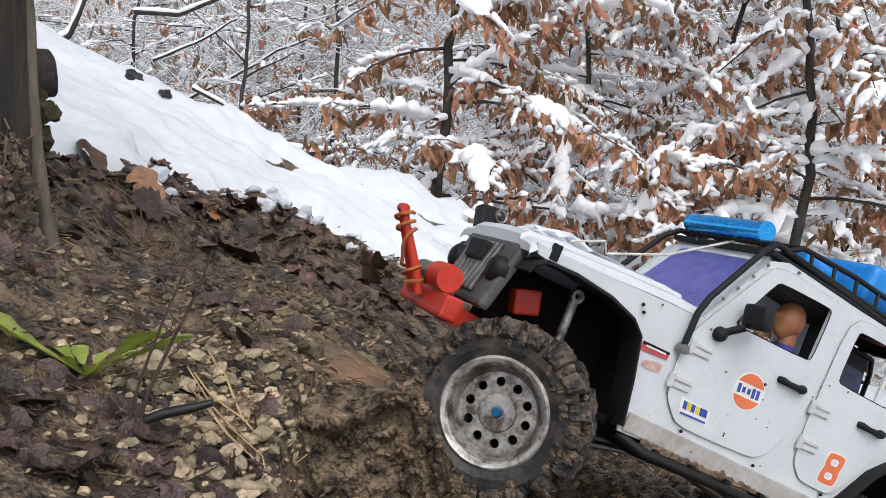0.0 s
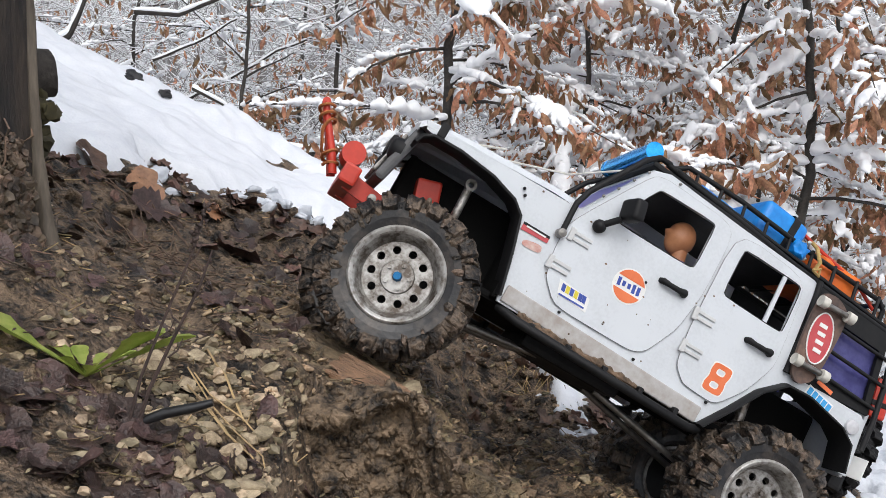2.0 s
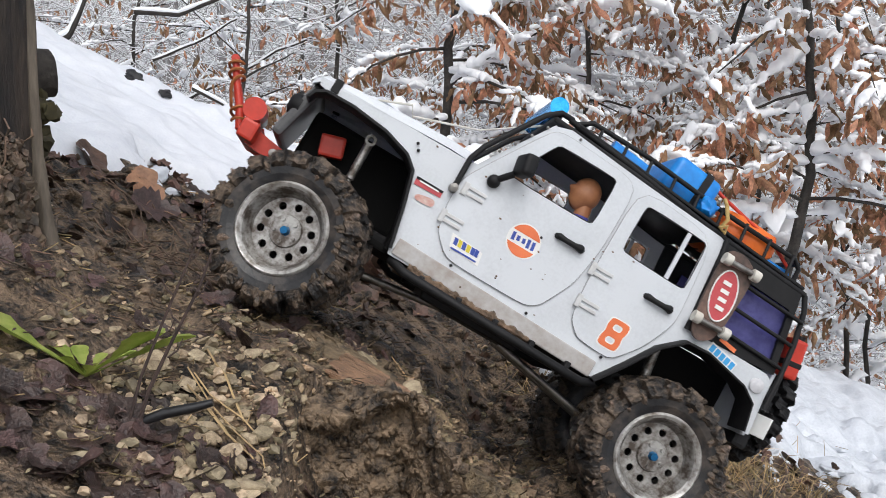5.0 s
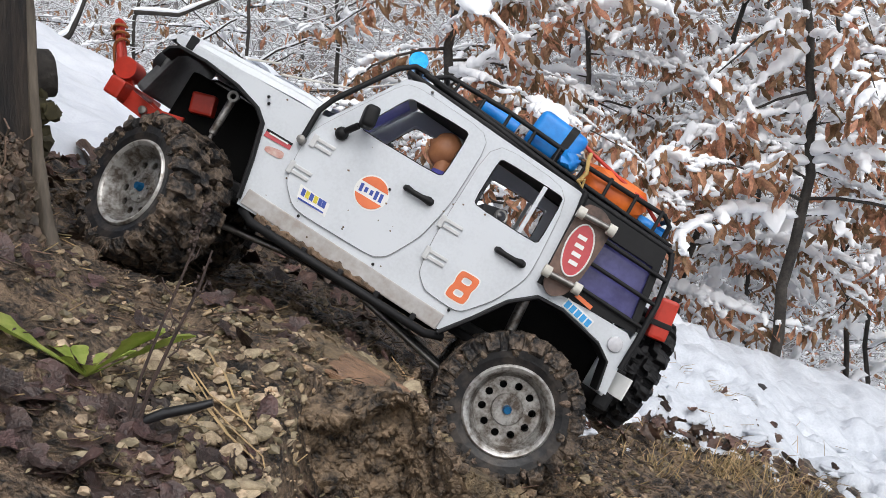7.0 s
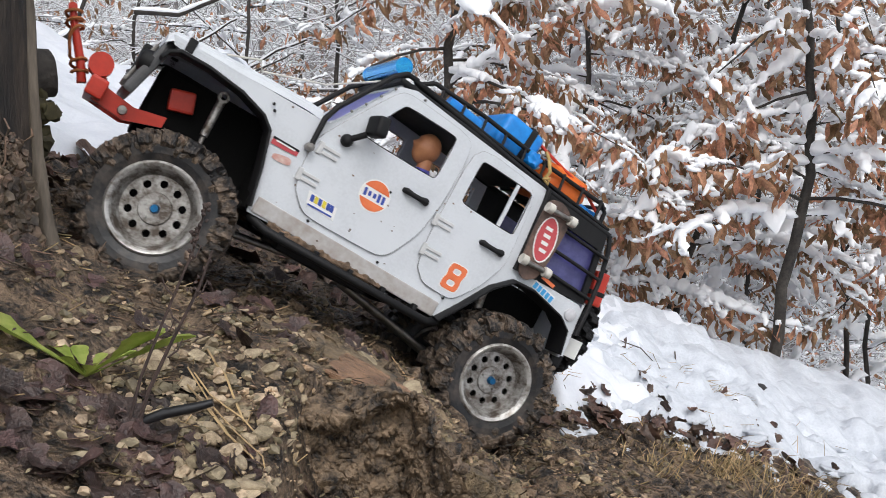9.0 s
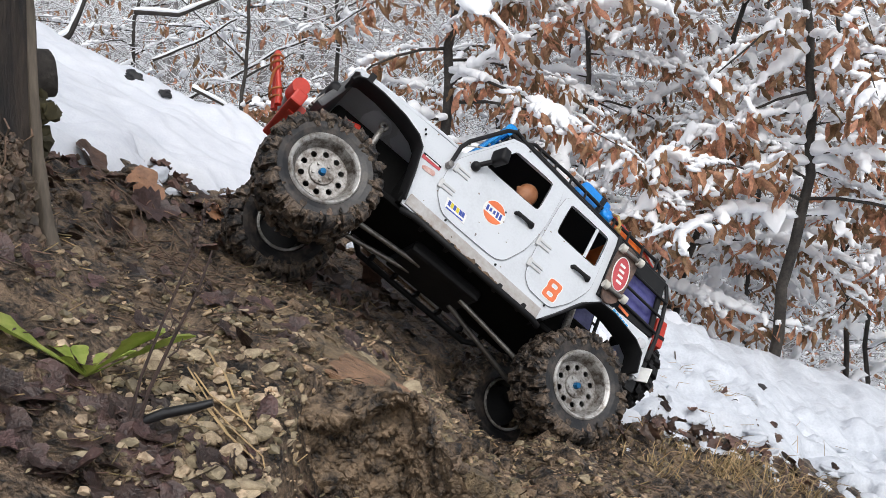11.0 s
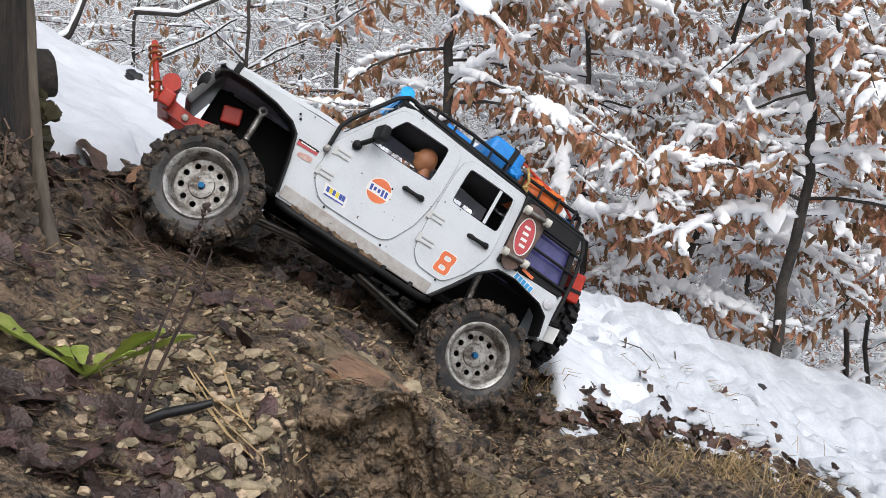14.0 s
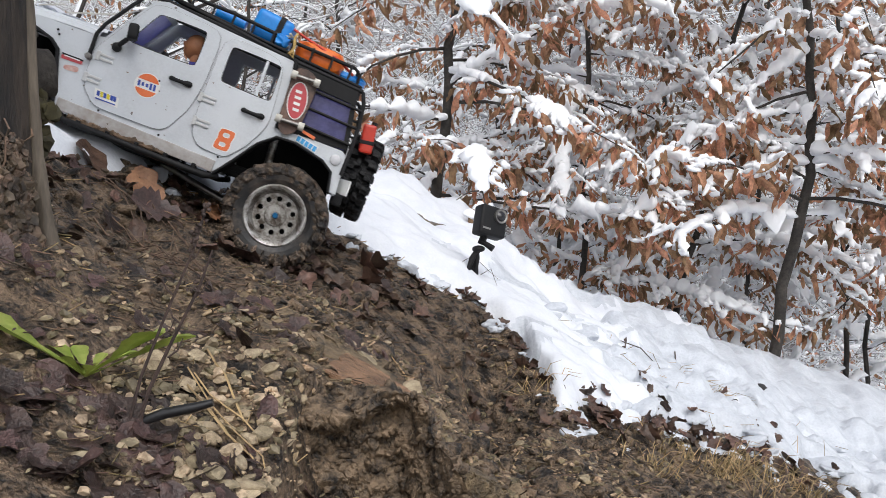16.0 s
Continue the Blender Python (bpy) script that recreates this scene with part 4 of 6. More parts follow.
def mud_strip():
    """A crust of mud with a ragged edge."""
    bm, rows = bmesh.new(), []
    for i in range(70):
        x = 0.060 - 0.0014 * i
        top = -0.0525 + 0.005 * noise.noise((x * 60, 0, 1)) + 0.003 * noise.noise((x * 240, 3, 1)) - 0.05 * max(0, 0.02 - x) * 0.8
        top = max(top, -0.0568)
        rows.append([bm.verts.new((x, 0.0010 + (0.0014 * (1 + noise.noise((x * 300, k, 2))) if 0 < k < 4 else 0), top + (-0.0585 - top) * k / 4)) for k in range(5)])
    for a, b in zip(rows, rows[1:]):
        for k in range(4):
            bm.faces.new((a[k], a[k + 1], b[k + 1], b[k]))
    return bm


def offset(bm, at):
    bmesh.ops.translate(bm, vec=at, verts=bm.verts)
    return bm


def rotated(bm, m):
    bmesh.ops.transform(bm, matrix=m, verts=bm.verts)
    return bm


def doll_mesh():
    """A plain head with a brow, nose and chin, a neck, shoulders and one arm."""
    bm = bmesh.new()
    head = bmesh.ops.create_icosphere(bm, subdivisions=4, radius=1.0)["verts"]
    for v in head:
        x, y, z = v.co
        front = max(0.0, x) ** 3
        push = 0.22 * math.exp(-((z + 0.18) / 0.16) ** 2 - (y / 0.22) ** 2) + 0.16 * math.exp(-((z + 0.78) / 0.22) ** 2 - (y / 0.5) ** 2) - 0.08 * math.exp(-((z - 0.12) / 0.14) ** 2)
        jaw = 1 - 0.22 * sstep(-0.1, -0.9, z)
        v.co = Vector(((x * jaw + push * (front + (0.6 if z < -0.5 and x > 0 else 0))) * 0.0112, y * jaw * 0.0090, z * 0.0132))
    bmesh.ops.transform(bm, matrix=Matrix.LocRotScale((-0.0262, -0.020, 0.0545), Euler((0, -0.25, 0)), (1, 1, 1)), verts=head)
    tube([(-0.0300, -0.020, 0.0470), (-0.0310, -0.020, 0.0400), (-0.0320, -0.021, 0.0340)], [0.0058, 0.0058, 0.0075], bm, 16)
    for size, at, tilt in (((0.030, 0.046, 0.040), (-0.032, -0.028, 0.0190), 0.1), ((0.013, 0.013, 0.030), (-0.020, -0.012, 0.020), -0.6)):
        v = bmesh.ops.create_uvsphere(bm, u_segments=18, v_segments=12, radius=0.5)["verts"]
        bmesh.ops.transform(bm, matrix=Matrix.LocRotScale(at, Euler((0, tilt, 0)), size), verts=v)
    return bm


toy_car, toy_wheels = build_car()


# ---- scattering tools ----
def raw_np(name, verts, faces, material, smooth=True):
    """A mesh from arrays of places and of equal-sided faces."""
    me = bpy.data.meshes.new(name)
    k = faces.shape[1]
    me.vertices.add(len(verts))
    me.vertices.foreach_set("co", np.ascontiguousarray(verts, dtype=np.float32).ravel())
    me.loops.add(faces.size)
    me.loops.foreach_set("vertex_index", np.ascontiguousarray(faces, dtype=np.int32).ravel())
    me.polygons.add(len(faces))
    me.polygons.foreach_set("loop_start", np.arange(0, faces.size, k, dtype=np.int32))
    me.validate()
    me.update(calc_edges=True)
    me.materials.append(material)
    if smooth:
        me.shade_smooth()
    else:
        me.shade_flat()
    return me


def proto(bm):
    """The arrays of a small mesh whose faces have the same number of corners."""
    bm.verts.index_update()
    v = np.array([tuple(x.co) for x in bm.verts])
    f = np.array([[x.index for x in p.verts] for p in bm.faces])
    bm.free()
    return v, f


def scatter(name, protos, poses, material, smooth=True):
    """One mesh of many copies: poses are pairs of a proto's number and a matrix."""
    vs, fs, n = [], [], 0
    for k, m in poses:
        v, f = protos[k]
        a = np.array(m)
        vs.append(v @ a[:3, :3].T + a[:3, 3])
        fs.append(f + n)
        n += len(v)
    return raw_np(name, np.concatenate(vs), np.concatenate(fs), material, smooth)


def stuff(name, me, label, category):
    return tagged(new(name, me), label, category, kind="stuff")


def ball(sub, seed, rough=0.25, flat=1.0):
    bm = bmesh.new()
    bmesh.ops.create_icosphere(bm, subdivisions=sub, radius=1.0)
    for v in bm.verts:
        d = v.co.normalized()
        v.co = d * (1 + rough * noise.noise(d * 1.3 + Vector((seed * 3.1, 0, 0))) + 0.4 * rough * noise.noise(d * 3.5 + Vector((seed, 5, 0))))
        if sub > 2:
            v.co *= 1 + 0.22 * rough * noise.noise(d * 7 + Vector((0, seed, 2))) + 0.10 * rough * noise.noise(d * 14 + Vector((0, seed, 4)))
        v.co.z *= flat
    return bm


def faceted(seed):
    """A broken stone: a ball cut by a dozen planes."""
    rng = random.Random(seed)
    bm = bmesh.new()
    bmesh.ops.create_icosphere(bm, subdivisions=3, radius=1.0)
    cuts = [(Vector((rng.gauss(0, 1), rng.gauss(0, 1), rng.gauss(0, 1))).normalized(), rng.uniform(0.45, 0.8)) for _ in range(13)]
    for v in bm.verts:
        for n, d in cuts:
            k = v.co.dot(n) - d
            if k > 0:
                v.co -= n * k
        v.co += 0.02 * Vector(noise.noise_vector(v.co * 6 + Vector((seed, 0, 0))))
        v.co.z *= 0.85
    return bm


def turned(rng, at, size, tilt=0.4):
    """A pose at a place, turned at random, with a size for each axis."""
    return Matrix.LocRotScale(at, Euler((rng.gauss(0, tilt), rng.gauss(0, tilt), rng.uniform(0, 6.283))), size)


def on_ground(x, y, up=0.0):
    return Vector((x, y, ground_height(x, y) + up))


def slope_turn(x, y):
    e = 0.012
    n = Vector((base_height(x - e, y) - base_height(x + e, y), base_height(x, y - e) - base_height(x, y + e), 2 * e)).normalized()
    return Vector((0, 0, 1)).rotation_difference(n).to_matrix().to_4x4()


# ---- ground clutter ----
STONE = mat("pale_limestone", (0.55, 0.45, 0.30), (0.24, 0.18, 0.115), rough=0.65, scale=2.2, fine=11, bump=0.8, depth=0.002, per_object=0.25)
GRAVEL = mat("limestone_gravel", (0.52, 0.42, 0.27), (0.17, 0.13, 0.085), rough=0.6, scale=160, fine=700, bump=0.4, depth=0.001, per_island=0.5)
GRIT = mat("clay_grit", (0.46, 0.35, 0.205), (0.07, 0.052, 0.034), rough=0.6, scale=160, fine=700, bump=0.4, depth=0.001, per_island=0.6)
LEDGE = mat("ledge_face", (0.27, 0.19, 0.12), (0.016, 0.012, 0.009), rough=0.6, scale=95, fine=500, bump=1.0, depth=0.005, spread=(0.38, 0.64))
CRUMB = mat("soil_crumbs", (0.19, 0.132, 0.085), (0.025, 0.018, 0.014), rough=0.6, scale=60, fine=300, bump=0.6, depth=0.002, per_island=0.45)
ROCK = mat("ledge_rock", (0.32, 0.23, 0.135), (0.05, 0.038, 0.028), rough=0.65, scale=2.4, fine=12, bump=1.0, depth=0.006, per_object=0.2)
RUSTROCK = mat("rust_brown_rock", (0.37, 0.215, 0.125), (0.10, 0.06, 0.038), rough=0.6, scale=2.2, fine=10, bump=1.0, depth=0.006)
STRAW = mat("dry_straw", (0.52, 0.385, 0.19), (0.20, 0.14, 0.075), rough=0.7, scale=60, bump=0.2, per_island=0.5)
NEEDLE = mat("brown_plant_debris", (0.20, 0.135, 0.085), (0.06, 0.04, 0.03), rough=0.7, scale=60, bump=0.2, per_island=0.6)
GREEN = mat("fresh_green_leaf", (0.58, 0.62, 0.20), (0.34, 0.44, 0.08), rough=0.42, scale=90, fine=400, bump=0.4, depth=0.001)
MOSS = mat("moss_clump", (0.10, 0.085, 0.035), (0.03, 0.026, 0.016), rough=0.9, scale=80, bump=0.6)
RUSSET = mat("russet_leaf", (0.17, 0.095, 0.066), (0.04, 0.024, 0.019), rough=0.45, scale=3.5, fine=16, bump=0.9, depth=0.003, per_object=0.45)
TANLEAF = mat("tan_orange_leaf", (0.42, 0.22, 0.12), (0.20, 0.095, 0.05), rough=0.5, scale=3.5, fine=16, bump=0.7, depth=0.003)
EDGELEAF = mat("scattered_russet_leaf", (0.17, 0.095, 0.066), (0.04, 0.024, 0.019), rough=0.45, scale=110, fine=500, bump=0.8, depth=0.003, per_island=0.45)
STEM = mat("dead_dark_stem", (0.085, 0.055, 0.045), (0.03, 0.02, 0.018), rough=0.7, scale=200, bump=0.3, depth=0.0005)
CHAR = mat("charred_wood", (0.020, 0.020, 0.022), (0.009, 0.009, 0.010), rough=0.4, scale=90, bump=0.5, depth=0.001)


def leaf_bm(rng, length=1.0, width=0.55, rows=6, curl=0.5, fold=0.25, lobes=0.12):
    """A leaf along +x with a midrib fold, curl and an uneven edge."""
    bm, grid = bmesh.new(), []
    c2 = rng.uniform(-curl, curl)
    for i in range(rows + 1):
        t = i / rows
        w = width * 0.5 * (math.sin(math.pi * min(1, t * 0.93 + 0.05)) ** 0.75) * (1 + lobes * rng.uniform(-1, 1))
        x, z = length * t, length * (c2 * t * t * 0.5 - 0.1 * math.sin(3 * t + c2))
        row = []
        for j in range(-2, 3):
            s = j / 2
            row.append(bm.verts.new((x + rng.uniform(-0.01, 0.01), w * s, z + fold * w * abs(s) * (1 if curl else 0) + curl * 0.35 * w * math.sin(5 * t + 2 * s) * abs(s))))
        grid.append(row)
    shift = Vector((rng.uniform(0, 50), rng.uniform(0, 50), 0))
    for row in grid:
        for v in row:
            v.co.z += 0.16 * curl * length * noise.noise(v.co * 4.5 / length + shift)
            v.co.y += 0.05 * length * noise.noise(v.co * 7 / length + shift)
    for a, b in zip(grid, grid[1:]):
        for j in range(4):
            bm.faces.new((a[j], a[j + 1], b[j + 1], b[j]))
    return bm


def build_clutter():
    rng = random.Random(11)
    lumps = [proto(ball(2, k, 0.5, 0.8)) for k in range(8)]
    # soil crumbs over the whole bare slope, thicker near the camera
    poses = []
    for _ in range(18000):
        y = 0.30 + 0.85 * rng.random() ** 1.5
        x = rng.uniform(-0.52, 0.42) * (0.35 + y)
        if y > snow_edge(x) + 0.03:
            continue
        s = 0.0005 + 0.0042 * rng.random() ** 6 * max(0.15, y - 0.15)
        poses.append((rng.randrange(8), turned(rng, on_ground(x, y, 0.1 * s), (s * rng.uniform(0.8, 1.5), s, s * rng.uniform(0.6, 1.0)))))
    stuff("soil_crumbs", scatter("soil_crumbs", lumps, poses, CRUMB, False), "dark crumbs of wet soil on the slope", "soil")
    # clods of churned soil beside and below the track
    poses = []
    for _ in range(2600):
        y = rng.uniform(0.50, 1.08)
        x = rng.uniform(0.0, 0.44) * (0.25 + y) if rng.random() < 0.72 else rng.uniform(-0.34, 0.0) * (0.3 + y)
        if y > snow_edge(x) + 0.02:
            continue
        s = 0.0022 + 0.0085 * rng.random() ** 3.2
        poses.append((rng.randrange(8), turned(rng, on_ground(x, y, -0.15 * s), (s * rng.uniform(0.9, 1.7), s, s * rng.uniform(0.5, 0.9)))))
    stuff("soil_clods", scatter("soil_clods", lumps, poses, SOIL), "churned dark clods of wet soil on the slope", "soil")
    # grit on the clay above the ledge
    poses = []
    for _ in range(5200):
        x, y = rng.gauss(-0.055, 0.075), rng.uniform(0.40, 0.78)
        if x > 0.0 and y < 0.56:
            continue
        s = 0.0005 + 0.0022 * rng.random() ** 3.5
        poses.append((rng.randrange(8), turned(rng, on_ground(x, y, 0.2 * s), (s * rng.uniform(0.9, 1.7), s, s * rng.uniform(0.5, 0.9)))))
    for _ in range(3600):
        y = rng.uniform(0.57, 1.0)
        x = rng.uniform(0.0, 0.42) * y
        s = 0.0006 + 0.0030 * rng.random() ** 4
        poses.append((rng.randrange(8), turned(rng, on_ground(x, y, 0.2 * s), (s * rng.uniform(0.9, 1.7), s, s * rng.uniform(0.5, 0.9)))))
    stuff("grit", scatter("grit", lumps, poses, GRIT, False), "tan grit on the bare clay", "grit")
    # gravel
    sharp = [proto(ball(1, k + 20, 0.55, 0.8)) for k in range(10)]
    poses = []
    for _ in range(1150):
        if rng.random() < 0.78:
            x, y = rng.gauss(-0.100, 0.036), rng.gauss(0.396, 0.044)
        else:
            y = 0.31 + 0.6 * rng.random() ** 1.6
            x = rng.uniform(-0.5, 0.2) * (0.3 + y)
        if y < 0.29 or x > 0.0 and y < 0.56:
            continue
        s = 0.0008 + 0.0030 * rng.random() ** 2.2
        poses.append((rng.randrange(10), turned(rng, on_ground(x, y, 0.25 * s), (s * rng.uniform(0.9, 1.6), s, s * rng.uniform(0.6, 1.0)))))
    stuff("gravel", scatter("gravel", sharp, poses, GRAVEL, False), "pale limestone gravel lying on the soil", "gravel")
    # single stones
    meshes = [fin(faceted(k + 40), "stone", STONE, False) for k in range(6)]
    for k in range(84):
        if k < 58:
            x, y = rng.gauss(-0.100, 0.038), rng.gauss(0.392, 0.042)
        else:
            x, y = rng.uniform(-0.22, 0.16), rng.uniform(0.42, 0.80)
        if y < 0.30 or x > -0.01 and y < 0.56:
            x, y = rng.uniform(-0.14, -0.05), rng.uniform(0.33, 0.45)
        s = rng.uniform(0.0032, 0.0068)
        o = new("stone", meshes[k % 6])
        o.matrix_basis = turned(rng, on_ground(x, y, 0.25 * s), (s * rng.uniform(1, 1.5), s, s * 0.8), 0.25)
        tagged(o, "small pale angular limestone lying on wet soil", "stone", "stones on the slope")
    # thin debris and straw
    strip = bmesh.new()
    for i in range(4):
        for a in range(3):
            strip.verts.new((i / 3 - 0.5, 0.5 * math.cos(2.094 * a), 0.5 * math.sin(2.094 * a) + 0.12 * (i - 1.5) ** 2))
    strip.verts.ensure_lookup_table()
    for i in range(3):
        for a in range(3):
            strip.faces.new([strip.verts[q] for q in (3 * i + a, 3 * i + (a + 1) % 3, 3 * i + 3 + (a + 1) % 3, 3 * i + 3 + a)])
    bit = [proto(strip)]
    for name, m, n, lo, hi, lab in (("plant_debris", NEEDLE, 4200, 0.005, 0.026, "brown needles, stalks and bark bits on the soil"), ("straw_bits", STRAW, 1300, 0.005, 0.022, "pale bits of straw on the soil")):
        poses = []
        for _ in range(n):
            y = 0.32 + 0.9 * rng.random() ** 1.2
            x = rng.uniform(-0.52, 0.46) * (0.35 + y)
            if y > snow_edge(x) + 0.04:
                continue
            L = rng.uniform(lo, hi)
            w = rng.uniform(0.0004, 0.0009) * (0.6 + y)
            poses.append((0, turned(rng, on_ground(x, y, 0.0015), (L, w, w), 0.30)))
        stuff(name, scatter(name, bit, poses, m), lab, "debris")
    # fallen leaves
    wet = [fin(leaf_bm(rng, 1, rng.uniform(0.6, 0.85), 11, 0.55, 0.2, 0.45), "dead_leaf", LITTER) for _ in range(7)]
    rus = [fin(leaf_bm(rng, 1, rng.uniform(0.55, 0.75), 10, 0.95, 0.5, 0.3), "dead_leaf", RUSSET) for _ in range(7)]

    loose, count = [], [0]

    def drop(x, y, s, kind, tilt, up=0.003):
        k = rng.randrange(7)
        m = Matrix.Translation(on_ground(x, y, up)) @ slope_turn(x, y) @ Euler((rng.gauss(0, tilt), rng.gauss(0, tilt), rng.uniform(0, 6.28))).to_matrix().to_4x4() @ Matrix.Translation((-s / 2, 0, 0)) @ Matrix.Diagonal((s, s, s, 1))
        count[0] += 1
        if count[0] > 285:
            loose.append((k, m))
            return
        o = new("dead_leaf", (wet if kind == 0 else rus)[k])
        o.matrix_basis = m
        tagged(o, "dark wet fallen leaf lying flat on soil" if kind == 0 else "curled russet fallen leaf on the slope", "leaf", "fallen leaves")
    for _ in range(95):
        drop(rng.uniform(-0.20, -0.04), rng.uniform(0.31, 0.40), rng.uniform(0.010, 0.030), 0, 0.16)
    for _ in range(80):
        drop(rng.uniform(-0.26, -0.03), rng.uniform(0.42, 0.66), rng.uniform(0.009, 0.026), 0, 0.25)
    for _ in range(120):
        x = rng.uniform(-0.42, -0.02)
        e = snow_edge(x)
        y = e - abs(rng.gauss(0, 0.12)) - 0.01
        drop(x, max(y, 0.66), rng.uniform(0.018, 0.042) * (0.7 if x < -0.27 else 1.0), 1 if rng.random() < 0.55 else 0, 0.32, 0.004)
    for _ in range(70):
        x = rng.uniform(0.0, 0.46)
        drop(x, snow_edge(x) - rng.gauss(0.012, 0.018), rng.uniform(0.012, 0.030), 1, 0.45, 0.006)
    for _ in range(22):
        drop(rng.uniform(0.02, 0.14), rng.uniform(0.80, 1.0), rng.uniform(0.012, 0.03), 1, 0.5, 0.005)
    # rocks of the ledge
    def rock(x, y, size, seed, m=ROCK, rz=0.0, rx=0.0, ry=0.0, up=0.0, name="rock", label="rough brown rock bedded in the ledge"):
        b = ball(5, seed, 0.8, 1.0)
        for v in b.verts:
            d = v.co.copy()
            v.co *= 1 + 0.12 * noise.noise(d * 5 + Vector((seed, 0, 0))) + 0.07 * noise.noise(d * 13) + 0.04 * noise.noise(d * 30) + 0.05 * math.sin(d.z * 16 + 4 * noise.noise(d * 2))
            for ax in range(3):
                v.co[ax] = max(-0.78, min(0.78, v.co[ax]))
        o = new(name, fin(b, name, m))
        o.matrix_basis = Matrix.LocRotScale(on_ground(x, y, up), Euler((rx, ry, rz)), size)
        tagged(o, label, "rock", "rocks of the ledge")
    rock(-0.040, 0.515, (0.038, 0.020, 0.007), 3, RUSTROCK, -0.25, 0.2, 0.42, 0.006, "rock_slab", "rust-brown flat rock slab at the ledge's rim")
    rock(-0.060, 0.535, (0.040, 0.030, 0.014), 26, ROCK, -0.2, 0.15, 0.45, -0.004)
    rock(-0.075, 0.560, (0.026, 0.018, 0.010), 12, ROCK, -0.3, 0.1, 0.4, -0.003)
    rock(-0.095, 0.520, (0.022, 0.016, 0.008), 13, ROCK, 0.3, 0.1, 0.4, -0.003)
    rock(0.018, 0.545, (0.018, 0.018, 0.018), 14, ROCK, 0.3, 0.1, 0.4, -0.008)
    rock(0.075, 0.700, (0.014, 0.012, 0.008), 15, ROCK, 0.8, 0, 0.2, 0.0)
    for k in range(34):
        x, y = rng.uniform(-0.10, 0.0), rng.uniform(0.475, 0.60)
        s = rng.uniform(0.004, 0.010)
        o = new("rock", fin(faceted(k + 200), "rock", ROCK if k % 4 else STONE, False))
        o.matrix_basis = turned(rng, on_ground(x, y, 0.1 * s), (s * rng.uniform(1, 1.6), s, s * rng.uniform(0.5, 0.9)), 0.4)
        tagged(o, "broken brown rock bedded in the ledge", "rock", "rocks of the ledge")
    # the broken face of the ledge
    rows, cols = 100, 150
    verts, faces = [], []
    for i in range(cols):
        u = i / (cols - 1)
        q = u * (len(RIM) - 1)
        k = min(len(RIM) - 2, int(q))
        a, b = Vector(RIM[k]), Vector(RIM[k + 1])
        rim = a.lerp(b, q - k)
        out = Vector((0.25 + 0.55 * sstep(0.5, 1.0, u), -1, 0)).normalized()
        back = rim + Vector((-0.012 - 0.02 * sstep(0.5, 1, u), 0.062, 0))
        back.z = min(ground_height(back.x, back.y) - 0.004, rim.z)
        for j in range(rows):
            v = j / (rows - 1)
            if v < 0.35:
                w = v / 0.35
                p = back.lerp(rim, w) + Vector((0, 0, 0.006 * math.sin(math.pi * w)))
            else:
                w = (v - 0.35) / 0.65
                p = rim + Vector((0, 0, -0.065 * w)) + out * (0.014 * sstep(0.55, 1, u) * w - 0.012 * sstep(0.0, 0.25, w) * sstep(0.75, 0.5, u) + 0.012 * w * w)
            big = Vector(noise.noise_vector(p * 45)) * 0.0055
            mid = Vector(noise.noise_vector(p * 120)) * 0.0034
            small = Vector(noise.noise_vector(p * 330)) * 0.0016
            bed = out * 0.0030 * math.copysign(abs(noise.noise(Vector((p.x * 25, p.y * 25, p.z * 190)))) ** 0.6, noise.noise(Vector((p.x * 25, p.y * 25, p.z * 190))))
            edge = sstep(0, 0.08, v)
            verts.append(tuple(p + (big + mid + small + bed) * edge))
    for i in range(cols - 1):
        for j in range(rows - 1):
            faces.append((i * rows + j, i * rows + j + 1, (i + 1) * rows + j + 1, (i + 1) * rows + j))
    poses = []
    for _ in range(1700):
        p = Vector(verts[rng.randrange(len(verts))])
        s = 0.0004 + 0.0028 * rng.random() ** 4
        poses.append((rng.randrange(8), turned(rng, p, (s * rng.uniform(0.9, 1.6), s, s * rng.uniform(0.6, 1.0)), 0.8)))
    crumbs = new("loose_soil", scatter("loose_soil", lumps, poses, LEDGE))
    tagged(crumbs, "loose tan crumbs stuck to the ledge", kind="stuff")
    me = raw("rock_ledge", verts, faces, LEDGE)
    ledge = new("rock_ledge", me)
    crumbs.parent = ledge
    tagged(ledge, "crumbling brown rock and soil ledge with a dark broken face", "rock", "rocks of the ledge")
    # long straws beside the gravel
    for k in range(5):
        x0, y0 = -0.122 + rng.gauss(0, 0.010), 0.425 + rng.gauss(0, 0.010)
        a = -0.75 + rng.gauss(0, 0.22)
        L = rng.uniform(0.03, 0.08)
        pts = [on_ground(x0 + L * t * math.cos(a), y0 + L * t * math.sin(a), 0.003 + 0.003 * math.sin(3 * t)) for t in (0, 0.25, 0.5, 0.75, 1)]
        tagged(new("straw", fin(tube(pts, rng.uniform(0.0003, 0.0006), sides=5), "straw", STRAW)), "long pale dry straw lying on gravel", "straw", "straws")
    for k in range(30):
        y0 = rng.uniform(0.66, 0.86)
        x0 = rng.uniform(-0.40, -0.30) * y0
        a = rng.gauss(-0.5, 0.5)
        L = rng.uniform(0.025, 0.070)
        pts = [on_ground(x0 + L * t * math.cos(a), y0 + L * t * math.sin(a), 0.007 + 0.004 * math.sin(3 * t + k)) for t in (0, 0.25, 0.5, 0.75, 1)]
        tagged(new("straw", fin(tube(pts, rng.uniform(0.0004, 0.0008), sides=5), "straw", NEEDLE)), "long dry stalk lying across dead leaves", "straw", "straws")
